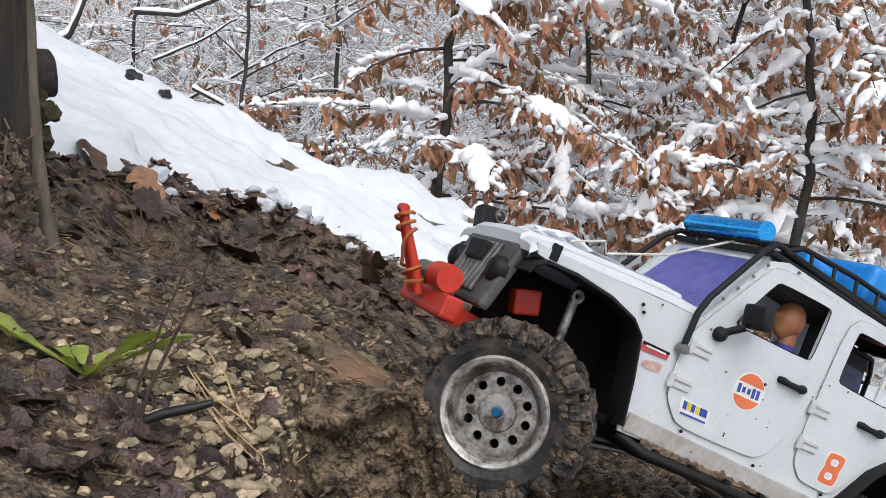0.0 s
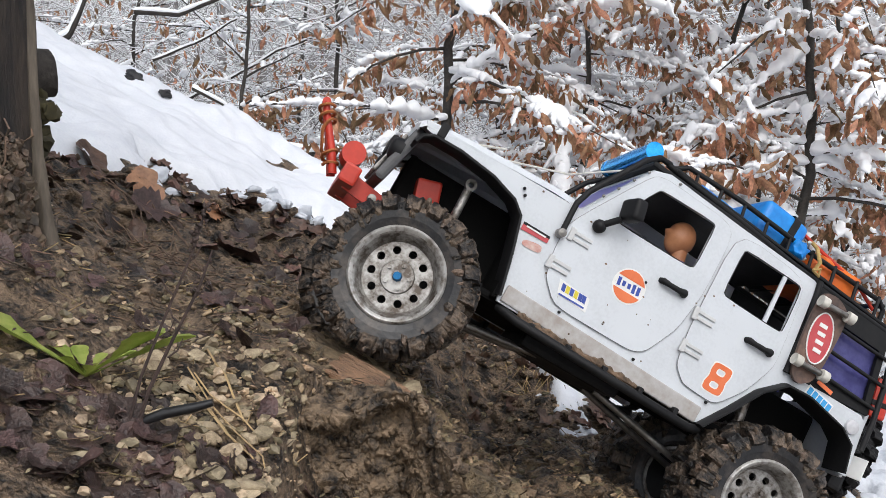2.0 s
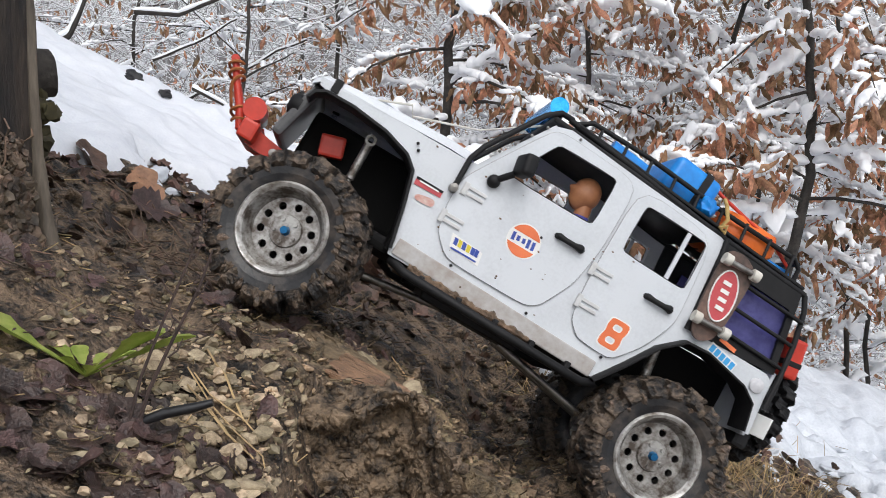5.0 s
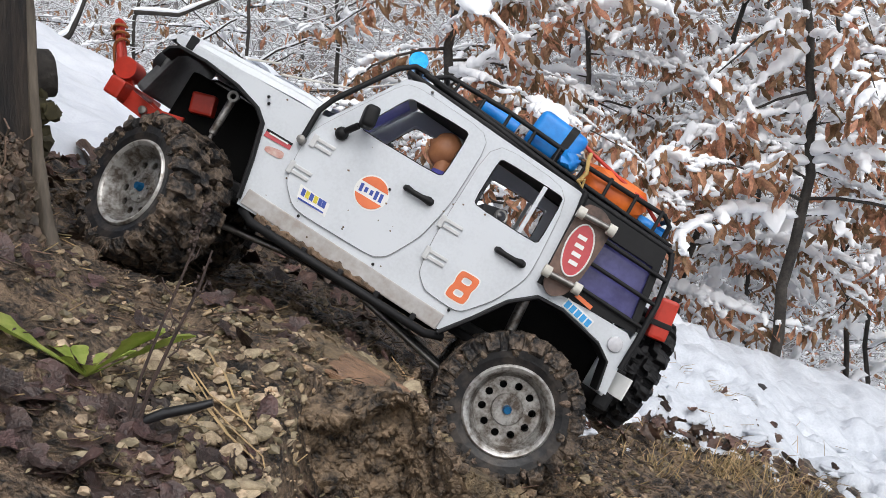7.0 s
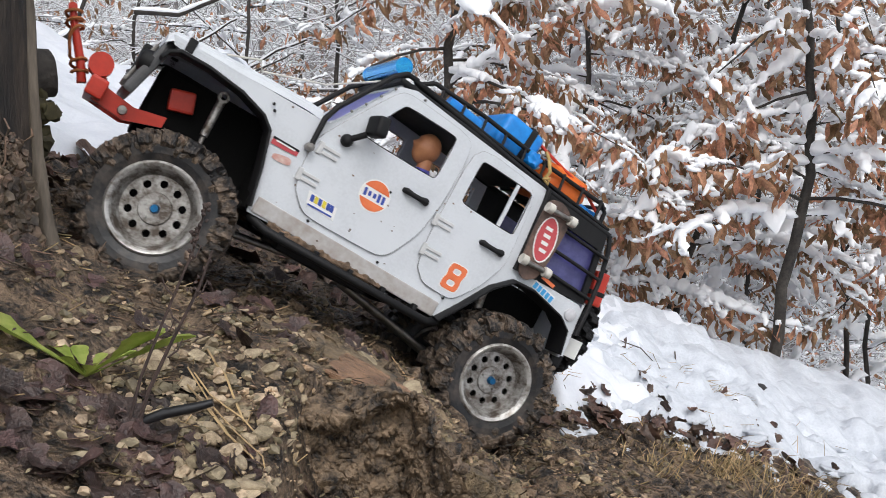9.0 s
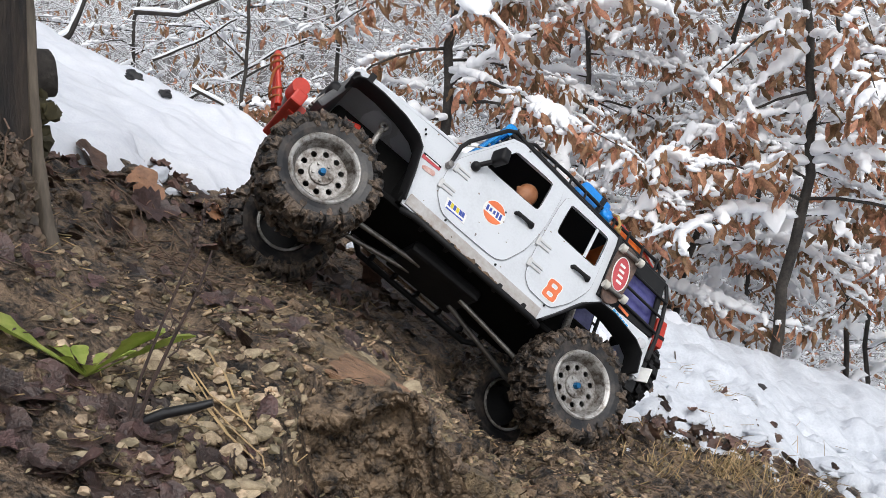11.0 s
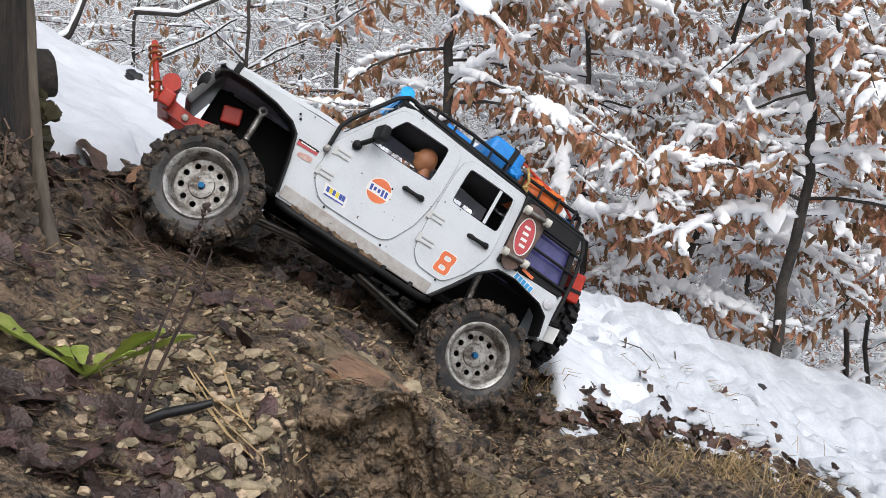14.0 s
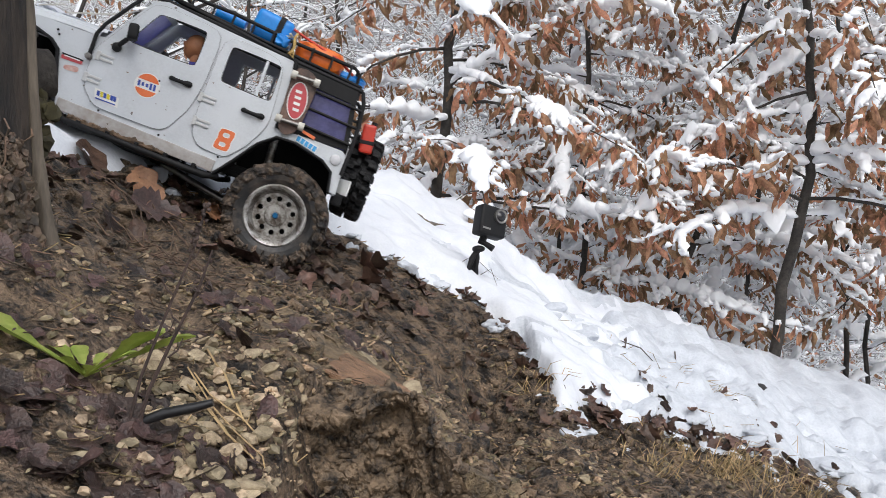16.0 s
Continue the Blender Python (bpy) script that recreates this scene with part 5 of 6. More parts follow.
    for x, y, q, turn, m, lab in ((-0.335, 0.835, 0.052, 2.2, RUSSET, "large curled purple-brown leaf against the snow"), (-0.292, 0.865, 0.046, -0.5, TANLEAF, "large tan-orange fallen leaf against the snow"), (-0.262, 0.80, 0.046, 0.6, LITTER, "large dark wet leaf on the bank"), (-0.19, 0.82, 0.050, 2.8, LITTER, "large dark wet leaf on the bank"), (-0.235, 0.90, 0.034, 1.2, TANLEAF, "small tan-orange fallen leaf")):
        o = new("dead_leaf", fin(leaf_bm(rng, 1, 0.75, 11, 0.5, 0.3, 0.35), "dead_leaf", m))
        o.matrix_basis = Matrix.Translation(on_ground(x, y, 0.012)) @ slope_turn(x, y) @ Euler((rng.gauss(0.5, 0.1), rng.gauss(0, 0.15), turn)).to_matrix().to_4x4() @ Matrix.Translation((-q / 2, 0, 0)) @ Matrix.Diagonal((q, q, q, 1))
        tagged(o, lab, "leaf", "fallen leaves")
    # charred stick, bare stems
    a, b = on_ground(-0.127, 0.372, 0.006), on_ground(-0.098, 0.374, 0.027)
    tagged(new("charred_stick", fin(tube([a, a.lerp(b, 0.3) + Vector((0, 0, 0.0008)), a.lerp(b, 0.7), b], [0.0020, 0.0024, 0.0022, 0.0016]), "charred_stick", CHAR)), "short charred black stick lying on gravel", "stick")
    for dx, top, r, seeds in ((0.0, (-0.100, 0.372, 0.3189), 0.0008, 26), (0.004, (-0.0968, 0.368, 0.2993), 0.0010, 7)):
        g = on_ground(-0.134 + dx, 0.370, -0.002)
        t = Vector(top)
        pts = [g, g.lerp(t, 0.25) + Vector((-0.002, 0, 0)), g.lerp(t, 0.5) + Vector((-0.001, 0, 0)), g.lerp(t, 0.8) + Vector((0.001, 0, 0)), t]
        weed = new("dead_weed", fin(tube(pts, [r, r * 0.9, r * 0.75, r * 0.65, r * 0.4], sides=6), "dead_weed", STEM))
        tagged(weed, "thin dead dark stem with a dry seed head", "weed", "dead weeds")
        for q, d in ((0.42, 1), (0.60, -1), (0.74, 1)):
            p = g.lerp(t, q)
            part("side_shoot", tube([p, p + Vector((0.004 * d, 0.001, 0.003)), p + Vector((0.006 * d, 0.002, 0.008))], [r * 0.5, r * 0.4, r * 0.25], sides=5), STEM, weed)
        grains = []
        for _ in range(seeds):
            p = g.lerp(t, 1.0 - 0.22 * rng.random() ** 1.4) + Vector((rng.gauss(0, 0.0012), rng.gauss(0, 0.0012), rng.gauss(0, 0.001)))
            grains.append((rng.randrange(8), turned(rng, p, (0.0009, 0.0006, 0.0013), 0.6)))
        head = new("seed_head", scatter("seed_head", lumps, grains, STEM))
        head.parent = weed
    # green plant
    g = on_ground(-0.158, 0.388, 0.004)
    plant = new("green_plant")
    plant.location = g
    tagged(plant, "small fresh green plant with narrow toothed leaves", "plant")
    for az, L, wd, rise, bend in ((3.32, 0.060, 0.024, 0.20, -0.30), (-0.15, 0.040, 0.019, 0.80, -0.25), (0.05, 0.050, 0.014, 0.42, -0.15), (2.2, 0.016, 0.007, 1.2, -0.3), (1.2, 0.014, 0.006, 1.3, -0.2), (0.62, 0.026, 0.007, 0.9, -0.5), (2.75, 0.024, 0.008, 0.8, -0.7), (-0.9, 0.014, 0.007, 0.8, -0.2), (-2.0, 0.016, 0.007, 1.1, -0.3)):
        bm, grid = bmesh.new(), []
        for i in range(13):
            t = i / 12
            w = wd * (0.22 + 0.78 * sstep(0.25, 0.7, t)) * (1 - sstep(0.82, 1.03, t) * 0.9) * (1 + 0.18 * (i % 2))
            r, z = L * t * (1 - 0.1 * rise * t), L * (rise * 0.55 * t + bend * t * t * 0.6)
            grid.append([bm.verts.new((r * math.cos(az) - s * w * 0.5 * math.sin(az), r * math.sin(az) + s * w * 0.5 * math.cos(az), z + 0.22 * w * abs(s) + max(0.0, -0.62 * r * math.cos(az)) + 0.22 * max(0.0, r * math.cos(az)))) for s in (-1, -0.5, 0, 0.5, 1)])
        for p, q in zip(grid, grid[1:]):
            for j in range(4):
                bm.faces.new((p[j], p[j + 1], q[j + 1], q[j]))
        bmesh.ops.solidify(bm, geom=bm.faces[:], thickness=0.0004)
        part("leaf", bm, GREEN, plant, smooth=True)
    # dry grass tufts at the snow's edge
    for x, y, n, h in ((0.305, 0.95, 60, 0.042), (0.35, 0.99, 60, 0.04), (0.255, 0.93, 34, 0.03), (0.42, 1.03, 50, 0.035), (0.20, 0.86, 30, 0.03), (0.10, 0.95, 26, 0.035), (0.30, 1.13, 22, 0.03), (0.35, 1.245, 90, 0.03), (0.385, 1.25, 110, 0.03), (0.42, 1.26, 80, 0.03)):
        bm = bmesh.new()
        for _ in range(n):
            p = on_ground(x + rng.gauss(0, 0.018), y + rng.gauss(0, 0.014), 0.0)
            d = Vector((rng.gauss(0.25, 0.5), rng.gauss(-0.25, 0.4), rng.uniform(0.25, 1.0))) * h * rng.uniform(0.6, 1.2)
            tube([p, p + d * 0.5 + Vector((0, 0, 0.15 * h)), p + d + Vector((0, 0, -0.3 * h))], [0.0006, 0.0005, 0.0002], bm, 3)
        o = new("grass_tuft", fin(bm, "grass_tuft", STRAW))
        tagged(o, "matted dry yellow grass at the snow's edge", "grass", "grass tufts", kind="stuff")
    # clods of snow along its edge and tufts of litter on it
    balls = [proto(ball(3, k + 120, 0.45, 0.75)) for k in range(8)]
    poses = []
    for _ in range(230):
        x = rng.uniform(-0.4, 0.55)
        y = snow_edge(x) + rng.gauss(0.01, 0.035 if x > 0.1 else 0.018)
        s = 0.002 + 0.011 * rng.random() ** 2.5
        poses.append((rng.randrange(8), turned(rng, on_ground(x, y, 0.1 * s), (s * rng.uniform(1, 1.5), s, s * 0.75))))
    for _ in range(55):
        x = rng.uniform(0.12, 0.75)
        y = snow_edge(x) + rng.uniform(0.0, 0.45)
        s = rng.uniform(0.006, 0.020)
        poses.append((rng.randrange(8), turned(rng, on_ground(x, y, 0.012), (s * rng.uniform(1, 1.6), s, s * 0.55), 0.15)))
    stuff("snow_clods", scatter("snow_clods", balls, poses, SHADE_SNOW), "loose clods of snow along the snow's edge", "snow")
    poses = []
    for _ in range(34):
        x = rng.uniform(0.15, 0.62)
        y = snow_edge(x) + abs(rng.gauss(0.02, 0.14))
        L = rng.uniform(0.008, 0.030)
        poses.append((0, turned(rng, on_ground(x, y, 0.026), (L, 0.0008, 0.0008), 0.5)))
    stuff("straw_in_snow", scatter("straw_in_snow", bit, poses, STRAW), "dry stalks poking out of the snow", "straw")
    for _ in range(12):
        x = rng.uniform(0.24, 0.52)
        drop(x, snow_edge(x) + abs(rng.gauss(0.02, 0.07)), rng.uniform(0.010, 0.026), 1, 0.8, 0.026)
    for _ in range(44):
        x = rng.uniform(0.15, 0.43)
        drop(x, snow_edge(x) + rng.gauss(0.004, 0.022), rng.uniform(0.014, 0.028), 1, 0.4, 0.012)
    for _ in range(14):
        drop(rng.gauss(-0.303, 0.018), rng.gauss(0.955, 0.012), rng.uniform(0.015, 0.026), 1, 0.4, 0.006)
    kinds = [(np.array([tuple(v.co) for v in q.vertices]), np.array([list(f.vertices) for f in q.polygons])) for q in rus]
    stuff("leaf_litter", scatter("leaf_litter", kinds, loose, EDGELEAF), "curled russet leaves scattered along the snow's edge", "leaves")
    # twigs on the snow
    for pts, r in (([(0.245, 1.28), (0.275, 1.22), (0.29, 1.16)], 0.0016), ([(0.35, 1.32), (0.375, 1.42), (0.40, 1.47)], 0.002), ([(0.41, 1.16), (0.415, 1.20), (0.43, 1.24)], 0.0012), ([(0.05, 1.16), (0.065, 1.19), (0.072, 1.15)], 0.0009), ([(0.02, 1.16), (0.04, 1.18), (0.075, 1.2)], 0.0009)):
        bm = tube([on_ground(x, y, 0.022 + 0.012 * (i % 2)) for i, (x, y) in enumerate(pts)], [r * 0.6, r * 0.5, r * 0.3], sides=6)
        tagged(new("twig", fin(bm, "twig", TWIG)), "thin dark twig sticking out of snow", "twig", "twigs on the snow")
    for x, y, s in ((-0.460, 1.29, 0.017), (0.47, 1.40, 0.012), (0.505, 1.40, 0.015), (-0.405, 1.28, 0.009)):
        o = new("dark_stone", fin(ball(3, int(90 * x) + 60, 0.5, 0.8), "dark_stone", CHAR))
        o.matrix_basis = Matrix.LocRotScale(on_ground(x, y, 0.024), Euler((0.2, 0.3, x)), (s, s, s * 0.8))
        tagged(o, "dark wet stone half buried in snow", "stone", "stones in the snow")


build_clutter()


# ---- the trunk beside the track ----
def build_near_tree():
    tree = new("old_tree")
    tree.location = (-0.306, 0.470, 0.285)
    tagged(tree, "thick dark muddy tree trunk with flaking bark", "tree")
    bm, rings = bmesh.new(), []
    for i in range(150):
        z = -0.16 + 1.4 * (i / 149) ** 1.25
        r0 = 0.0715 + 0.013 * math.exp(-max(z, -0.05) / 0.09)
        low = sstep(0.10, 0.02, z)
        ring = []
        for k in range(128):
            a = 2 * math.pi * k / 128
            d = Vector((math.cos(a), math.sin(a), 0))
            ridge = noise.noise(Vector((d.x * 4, d.y * 4, z * 3))) * 0.003 + noise.noise(Vector((d.x * 18, d.y * 18, z * 6))) * 0.0016 + noise.noise(Vector((d.x * 45, d.y * 45, z * 10))) * 0.0012
            ridge += 0.0014 * abs(noise.noise(Vector((d.x * 30, d.y * 30, z * 4))))
            ridge += low * (0.004 * noise.noise(Vector((d.x * 12, d.y * 12, z * 40))) + 0.003 * noise.noise(Vector((d.x * 40, d.y * 40, z * 120))))
            ring.append(bm.verts.new(d * (r0 + ridge) + Vector((0.004 * z, 0.0, z))))
        rings.append(ring)
    for a, b in zip(rings, rings[1:]):
        for k in range(128):
            bm.faces.new((a[k], a[(k + 1) % 128], b[(k + 1) % 128], b[k]))
    part("trunk", bm, TRUNK, tree, "dark wet trunk smeared with mud", True)
    base = tree.location
    stub = tube([Vector((-0.300, 0.52, 0.395)) - base, Vector((-0.275, 0.56, 0.412)) - base, Vector((-0.2585, 0.575, 0.416)) - base], [0.017, 0.0165, 0.016], sides=20)
    for v in stub.verts:
        v.co += 0.002 * Vector(noise.noise_vector(v.co * 60))
    part("branch_stub", stub, BARK, tree, "sawn-off grey branch stub", True)
    rng = random.Random(4)
    bm = bmesh.new()
    for _ in range(46):
        b = ball(2, rng.randrange(50), 0.7)
        bmesh.ops.transform(b, matrix=turned(rng, Vector((-0.266 + rng.gauss(0, 0.006), 0.565 + rng.gauss(0, 0.008), 0.386 + rng.gauss(0, 0.010))) - base, (0.006, 0.005, 0.005)), verts=b.verts)
        tmp = bpy.data.meshes.new("clump")
        b.to_mesh(tmp)
        b.free()
        bm.from_mesh(tmp)
        bpy.data.meshes.remove(tmp)
    tagged(part("moss", bm, MOSS, tree, "dark moss clump under the stub", True), kind="stuff")
    # a bare pale root down the side, and mud caked on the foot
    way = [Vector(q) - base for q in ((-0.2375, 0.497, 0.475), (-0.2345, 0.497, 0.405), (-0.2310, 0.497, 0.352), (-0.2265, 0.496, 0.320), (-0.2195, 0.495, 0.291), (-0.2140, 0.494, 0.270))]
    root = tube([a.lerp(b, k / 8) for a, b in zip(way, way[1:]) for k in range(8)], [0.0030 + 0.0020 * sstep(0, 14, k) + 0.002 * sstep(24, 40, k) for k in range(40)], sides=16)
    for v in root.verts:
        v.co += 0.0016 * Vector(noise.noise_vector(Vector((v.co.x * 160, v.co.y * 160, v.co.z * 25))))
    part("root", root, ROOT, tree, "bare pale root running down the trunk", True)
    clots = [proto(ball(2, k + 300, 0.8, 0.8)) for k in range(6)]
    poses = []
    for _ in range(1500):
        a = rng.uniform(-1.1, 0.12)
        z = -0.07 + 0.145 * rng.random() ** 1.2
        r = 0.0725 + 0.013 * math.exp(-max(z, -0.05) / 0.09) + 0.012 * sstep(0.03, -0.03, z)
        q = rng.uniform(0.0012, 0.0052) * (1.0 if z < 0.06 else 0.6)
        poses.append((rng.randrange(6), turned(rng, Vector((r * math.cos(a), r * math.sin(a), z)), (q, q * 0.8, q * rng.uniform(0.7, 1.3)), 0.8)))
    o = new("caked_mud", scatter("caked_mud", clots, poses, CRUMB, False))
    o.parent = tree
    tagged(o, "crumbly brown mud caked on the foot", kind="stuff")
    # loose bark and straws caught on the foot
    bm = bmesh.new()
    for _ in range(46):
        a = rng.uniform(-1.0, 0.4)
        z = -0.03 + 0.11 * rng.random() ** 1.3
        r = 0.072 + 0.013 * math.exp(-max(z, -0.05) / 0.09)
        p = Vector((r * math.cos(a), r * math.sin(a), z))
        d = Vector((rng.gauss(0.1, 0.5), rng.gauss(0, 0.3), rng.gauss(-0.6, 0.7))) * rng.uniform(0.006, 0.018)
        tube([p - d * 0.5, p + Vector((math.cos(a), math.sin(a), 0)) * 0.003, p + d * 0.5], [0.0005, 0.0007, 0.0003], bm, 4)
    tagged(part("flaking_bark", bm, NEEDLE, tree, "loose brown bark flakes and straws", True), kind="stuff")


build_near_tree()


# ---- action camera on a bendy tripod ----
def build_action_camera():
    g = on_ground(0.036, 1.16, 0.010)
    thing = new("action_camera")
    thing.matrix_basis = Matrix.Translation(g)
    tagged(thing, "small black action camera on a bendy tripod in snow", "camera")
    head = Matrix.Translation((0.026, 0, 0.079)) @ Euler((radians(-8), radians(14), radians(28))).to_matrix().to_4x4()
    body = part("body", rotated(box((0.040, 0.022, 0.040), (0, 0, 0), 0.004, seg=3), head), BLACK, thing, smooth=True)
    part("lens_ring", rotated(lathe([(0.0, -0.0135), (0.007, -0.0135), (0.0085, -0.0145), (0.0095, -0.0145), (0.0098, -0.010)], steps=24), head @ Matrix.Translation((0.008, 0, 0.008))), STEEL, body, smooth=True)
    part("lens_glass", rotated(lathe([(0.0, -0.0165), (0.004, -0.0158), (0.0068, -0.0138)], steps=20), head @ Matrix.Translation((0.008, 0, 0.008))), DARKLENS, body, smooth=True)
    part("front_mark", rotated(box((0.012, 0.0004, 0.0026), (-0.010, -0.0112, -0.012)), head), STEEL, body)
    part("mount", tube([(0.018, 0, 0.060), (0.014, 0, 0.050)], 0.005, sides=10), BLACK, thing, smooth=True)
    part("mount_screw", tube([(0.015, -0.004, 0.054), (0.030, -0.008, 0.044)], [0.003, 0.0045], sides=10), BLACK, thing, smooth=True)
    part("ball_joint", offset(ball(2, 3, 0.02, 0.7), (0, 0, 0)), BLACK, thing, smooth=True)
    for o in thing.children:
        if o.name.startswith("ball_joint"):
            o.matrix_basis = Matrix.LocRotScale((0.011, 0, 0.044), None, (0.009, 0.009, 0.007))
    for k, (dx, dy) in enumerate(((-0.012, -0.004), (0.006, 0.010), (-0.004, 0.012))):
        pts = [(0.010 + (dx - 0.010) * t, dy * t, 0.042 * (1 - t) + 0.004 * math.sin(6 * t)) for t in (0, 0.17, 0.33, 0.5, 0.67, 0.83, 1)]
        part("tripod_leg", tube(pts, [0.0042, 0.0030, 0.0042, 0.0030, 0.0040, 0.0028, 0.0036], sides=10), BLACK, thing, smooth=True)


build_action_camera()


# ---- beech saplings with brown leaves under snow ----
def hanging_leaf(rng):
    """A dry leaf that hangs down along -z from its stalk."""
    bm = leaf_bm(rng, 1.0, rng.uniform(0.27, 0.42), 5, rng.uniform(0.8, 1.6), 1.0, 0.2)
    bmesh.ops.rotate(bm, matrix=Matrix.Rotation(radians(90), 3, "Y"), verts=bm.verts)
    return bm


LEAF_RNG = random.Random(21)
LEAVES = [proto(hanging_leaf(LEAF_RNG)) for _ in range(9)]
def drift(seed):
    """A small ragged lump of fresh snow, flat below."""
    bm = ball(2, seed, 0.8, 1.0)
    for v in bm.verts:
        v.co *= 1 + 0.30 * noise.noise(v.co * 3.2 + Vector((seed, 1, 0)))
        v.co.z = max(v.co.z, -0.55 + 0.25 * noise.noise(v.co * 4))
    return bm


SNOW_SMALL = [proto(drift(k + 90)) for k in range(9)]

SNOW_TINY = [proto(drift(k + 150)) for k in range(9)]


def bough(rng, limb, twigs, leaves, big, small, caps, start, heading, length, droop, leafy, snowy, size):
    """One limb with side twigs, hanging leaves and the snow that lies on it."""
    n = max(5, int(length / 0.06))
    pts, p, sag = [], Vector(start), rng.uniform(0.6, 2.0)
    h = Vector((math.cos(heading), math.sin(heading), rng.uniform(-0.15, 0.85))).normalized()
    for i in range(n + 1):
        pts.append(p.copy())
        h = (h + Vector((rng.gauss(0, 0.10), rng.gauss(0, 0.10), -droop * sag / n + rng.gauss(0, 0.07)))).normalized()
        p = p + h * length / n
    r0 = 0.0024 + 0.006 * length * 0.8
    tube(pts, [r0 * (1 - 0.8 * i / n) for i in range(n + 1)], limb, 6)

    def hang(at, k):
        for _ in range(k):
            s = size * rng.uniform(0.5, 1.1)
            m = Matrix.Translation(at + Vector((rng.gauss(0, 0.012), rng.gauss(0, 0.012), rng.uniform(-0.012, 0.004)))) @ Euler((rng.gauss(0, 0.38), rng.gauss(0, 0.38), rng.uniform(0, 6.28))).to_matrix().to_4x4()
            leaves.append((rng.randrange(9), m @ Matrix.Diagonal((s, s, s, 1))))
            if rng.random() < 0.8 * snowy:
                w = rng.uniform(0.003, 0.0085)
                caps.append((rng.randrange(9), Matrix.Translation(m.translation + Vector((0, 0, w * 0.3))) @ Euler((rng.gauss(0, 0.4), rng.gauss(0, 0.4), rng.uniform(0, 6.28))).to_matrix().to_4x4() @ Matrix.Diagonal((w * rng.uniform(1, 2.4), w, w * rng.uniform(0.7, 1.5), 1))))

    def roll(path, width, store, sides):
        """A thick uneven roll of snow along a path, flat below, with gaps where it fell off."""
        run = sum((b - a).length for a, b in zip(path, path[1:]))
        m = max(4, int(run / (0.45 * width)))
        seed, ring = Vector((rng.uniform(0, 90), rng.uniform(0, 90), 0)), []
        for i in range(m + 1):
            f = i / m * (len(path) - 1)
            k = min(len(path) - 2, int(f))
            p = path[k].lerp(path[k + 1], f - k)
            d = path[k + 1] - path[k]
            side = Vector((-d.y, d.x, 0))
            side = side.normalized() if side.length > 1e-6 else Vector((1, 0, 0))
            g = seed + Vector((i * 0.42, 0, 0))
            taper = math.sqrt(min(1.0, 4.0 * min(i / m, 1 - i / m) + 0.03))
            w = width * taper * max(0.2, 0.85 + 0.95 * noise.noise(g))
            c = p + side * (0.45 * width * noise.noise(g + Vector((0, 7, 0)))) + Vector((0, 0, 0.35 * w))
            now = []
            for q in range(sides):
                a = 6.28319 * q / sides
                x, z = math.cos(a), math.sin(a)
                h = 0.95 if z > 0 else 0.60 + 0.9 * max(0.0, noise.noise(g * 1.7 + Vector((0, 0, 5))))
                e = 1 + 0.35 * noise.noise(g * 1.6 + Vector((x * 1.3, z * 1.3, 9)))
                now.append(tuple(c + side * (x * w * e * 1.15) + Vector((0, 0, z * w * h * e))))
            ring.append(now)
        n0 = len(store[0])
        for now in ring:
            store[0].extend(now)
        for i in range(m):
            for q in range(sides):
                store[1].append((n0 + i * sides + q, n0 + i * sides + (q + 1) % sides, n0 + (i + 1) * sides + (q + 1) % sides, n0 + (i + 1) * sides + q))

    thin = 0.62 if leafy < 0.4 else 1.0
    step = 0.042
    t = 0.12
    while t < 1.0:
        i = min(n - 1, int(t * n))
        at = pts[i].lerp(pts[i + 1], t * n - i)
        d = (pts[i + 1] - pts[i]).normalized()
        side = Vector((-d.y, d.x, 0)).normalized() * (1 if rng.random() < 0.5 else -1)
        L = rng.uniform(0.05, 0.15) * (1.15 - 0.6 * t)
        tip = (side * rng.uniform(0.7, 1.1) + d * 0.8 + Vector((0, 0, rng.uniform(-0.35, 0.25)))).normalized() * L
        q = [at, at + tip * 0.5 + Vector((0, 0, 0.004)), at + tip + Vector((0, 0, -0.006))]
        tube(q, [0.0016, 0.0012, 0.0007], twigs, 4)
        if rng.random() < leafy:
            for f in (0.3, 0.55, 0.8, 1.0):
                hang(q[0].lerp(q[2], f), rng.choice((1, 1, 2, 2, 3)))
        if rng.random() < min(1.0, snowy * 1.5):
            roll(q, rng.uniform(0.0045, 0.0115) * thin, small, 7)
        t += step / length
    i = 0
    while i < n - 1:
        k = min(n, i + rng.choice((2, 3, 4, 5)))
        if rng.random() < min(1.0, snowy * 1.15):
            roll(pts[i:k + 1], rng.uniform(0.010, 0.0215) * thin, big, 10)
            for _ in range(rng.choice((0, 0, 1, 1, 2)) if thin == 1.0 else 0):
                a = pts[rng.randrange(i, k)]
                out = Vector((rng.gauss(0, 0.040), rng.gauss(-0.01, 0.03), 0.008))
                roll([a, a + out * 0.5, a + out + Vector((0, 0, -0.02)), a + out * 1.25 + Vector((0, 0, rng.uniform(-0.06, -0.025)))], rng.uniform(0.011, 0.020), big, 9)
        i = k


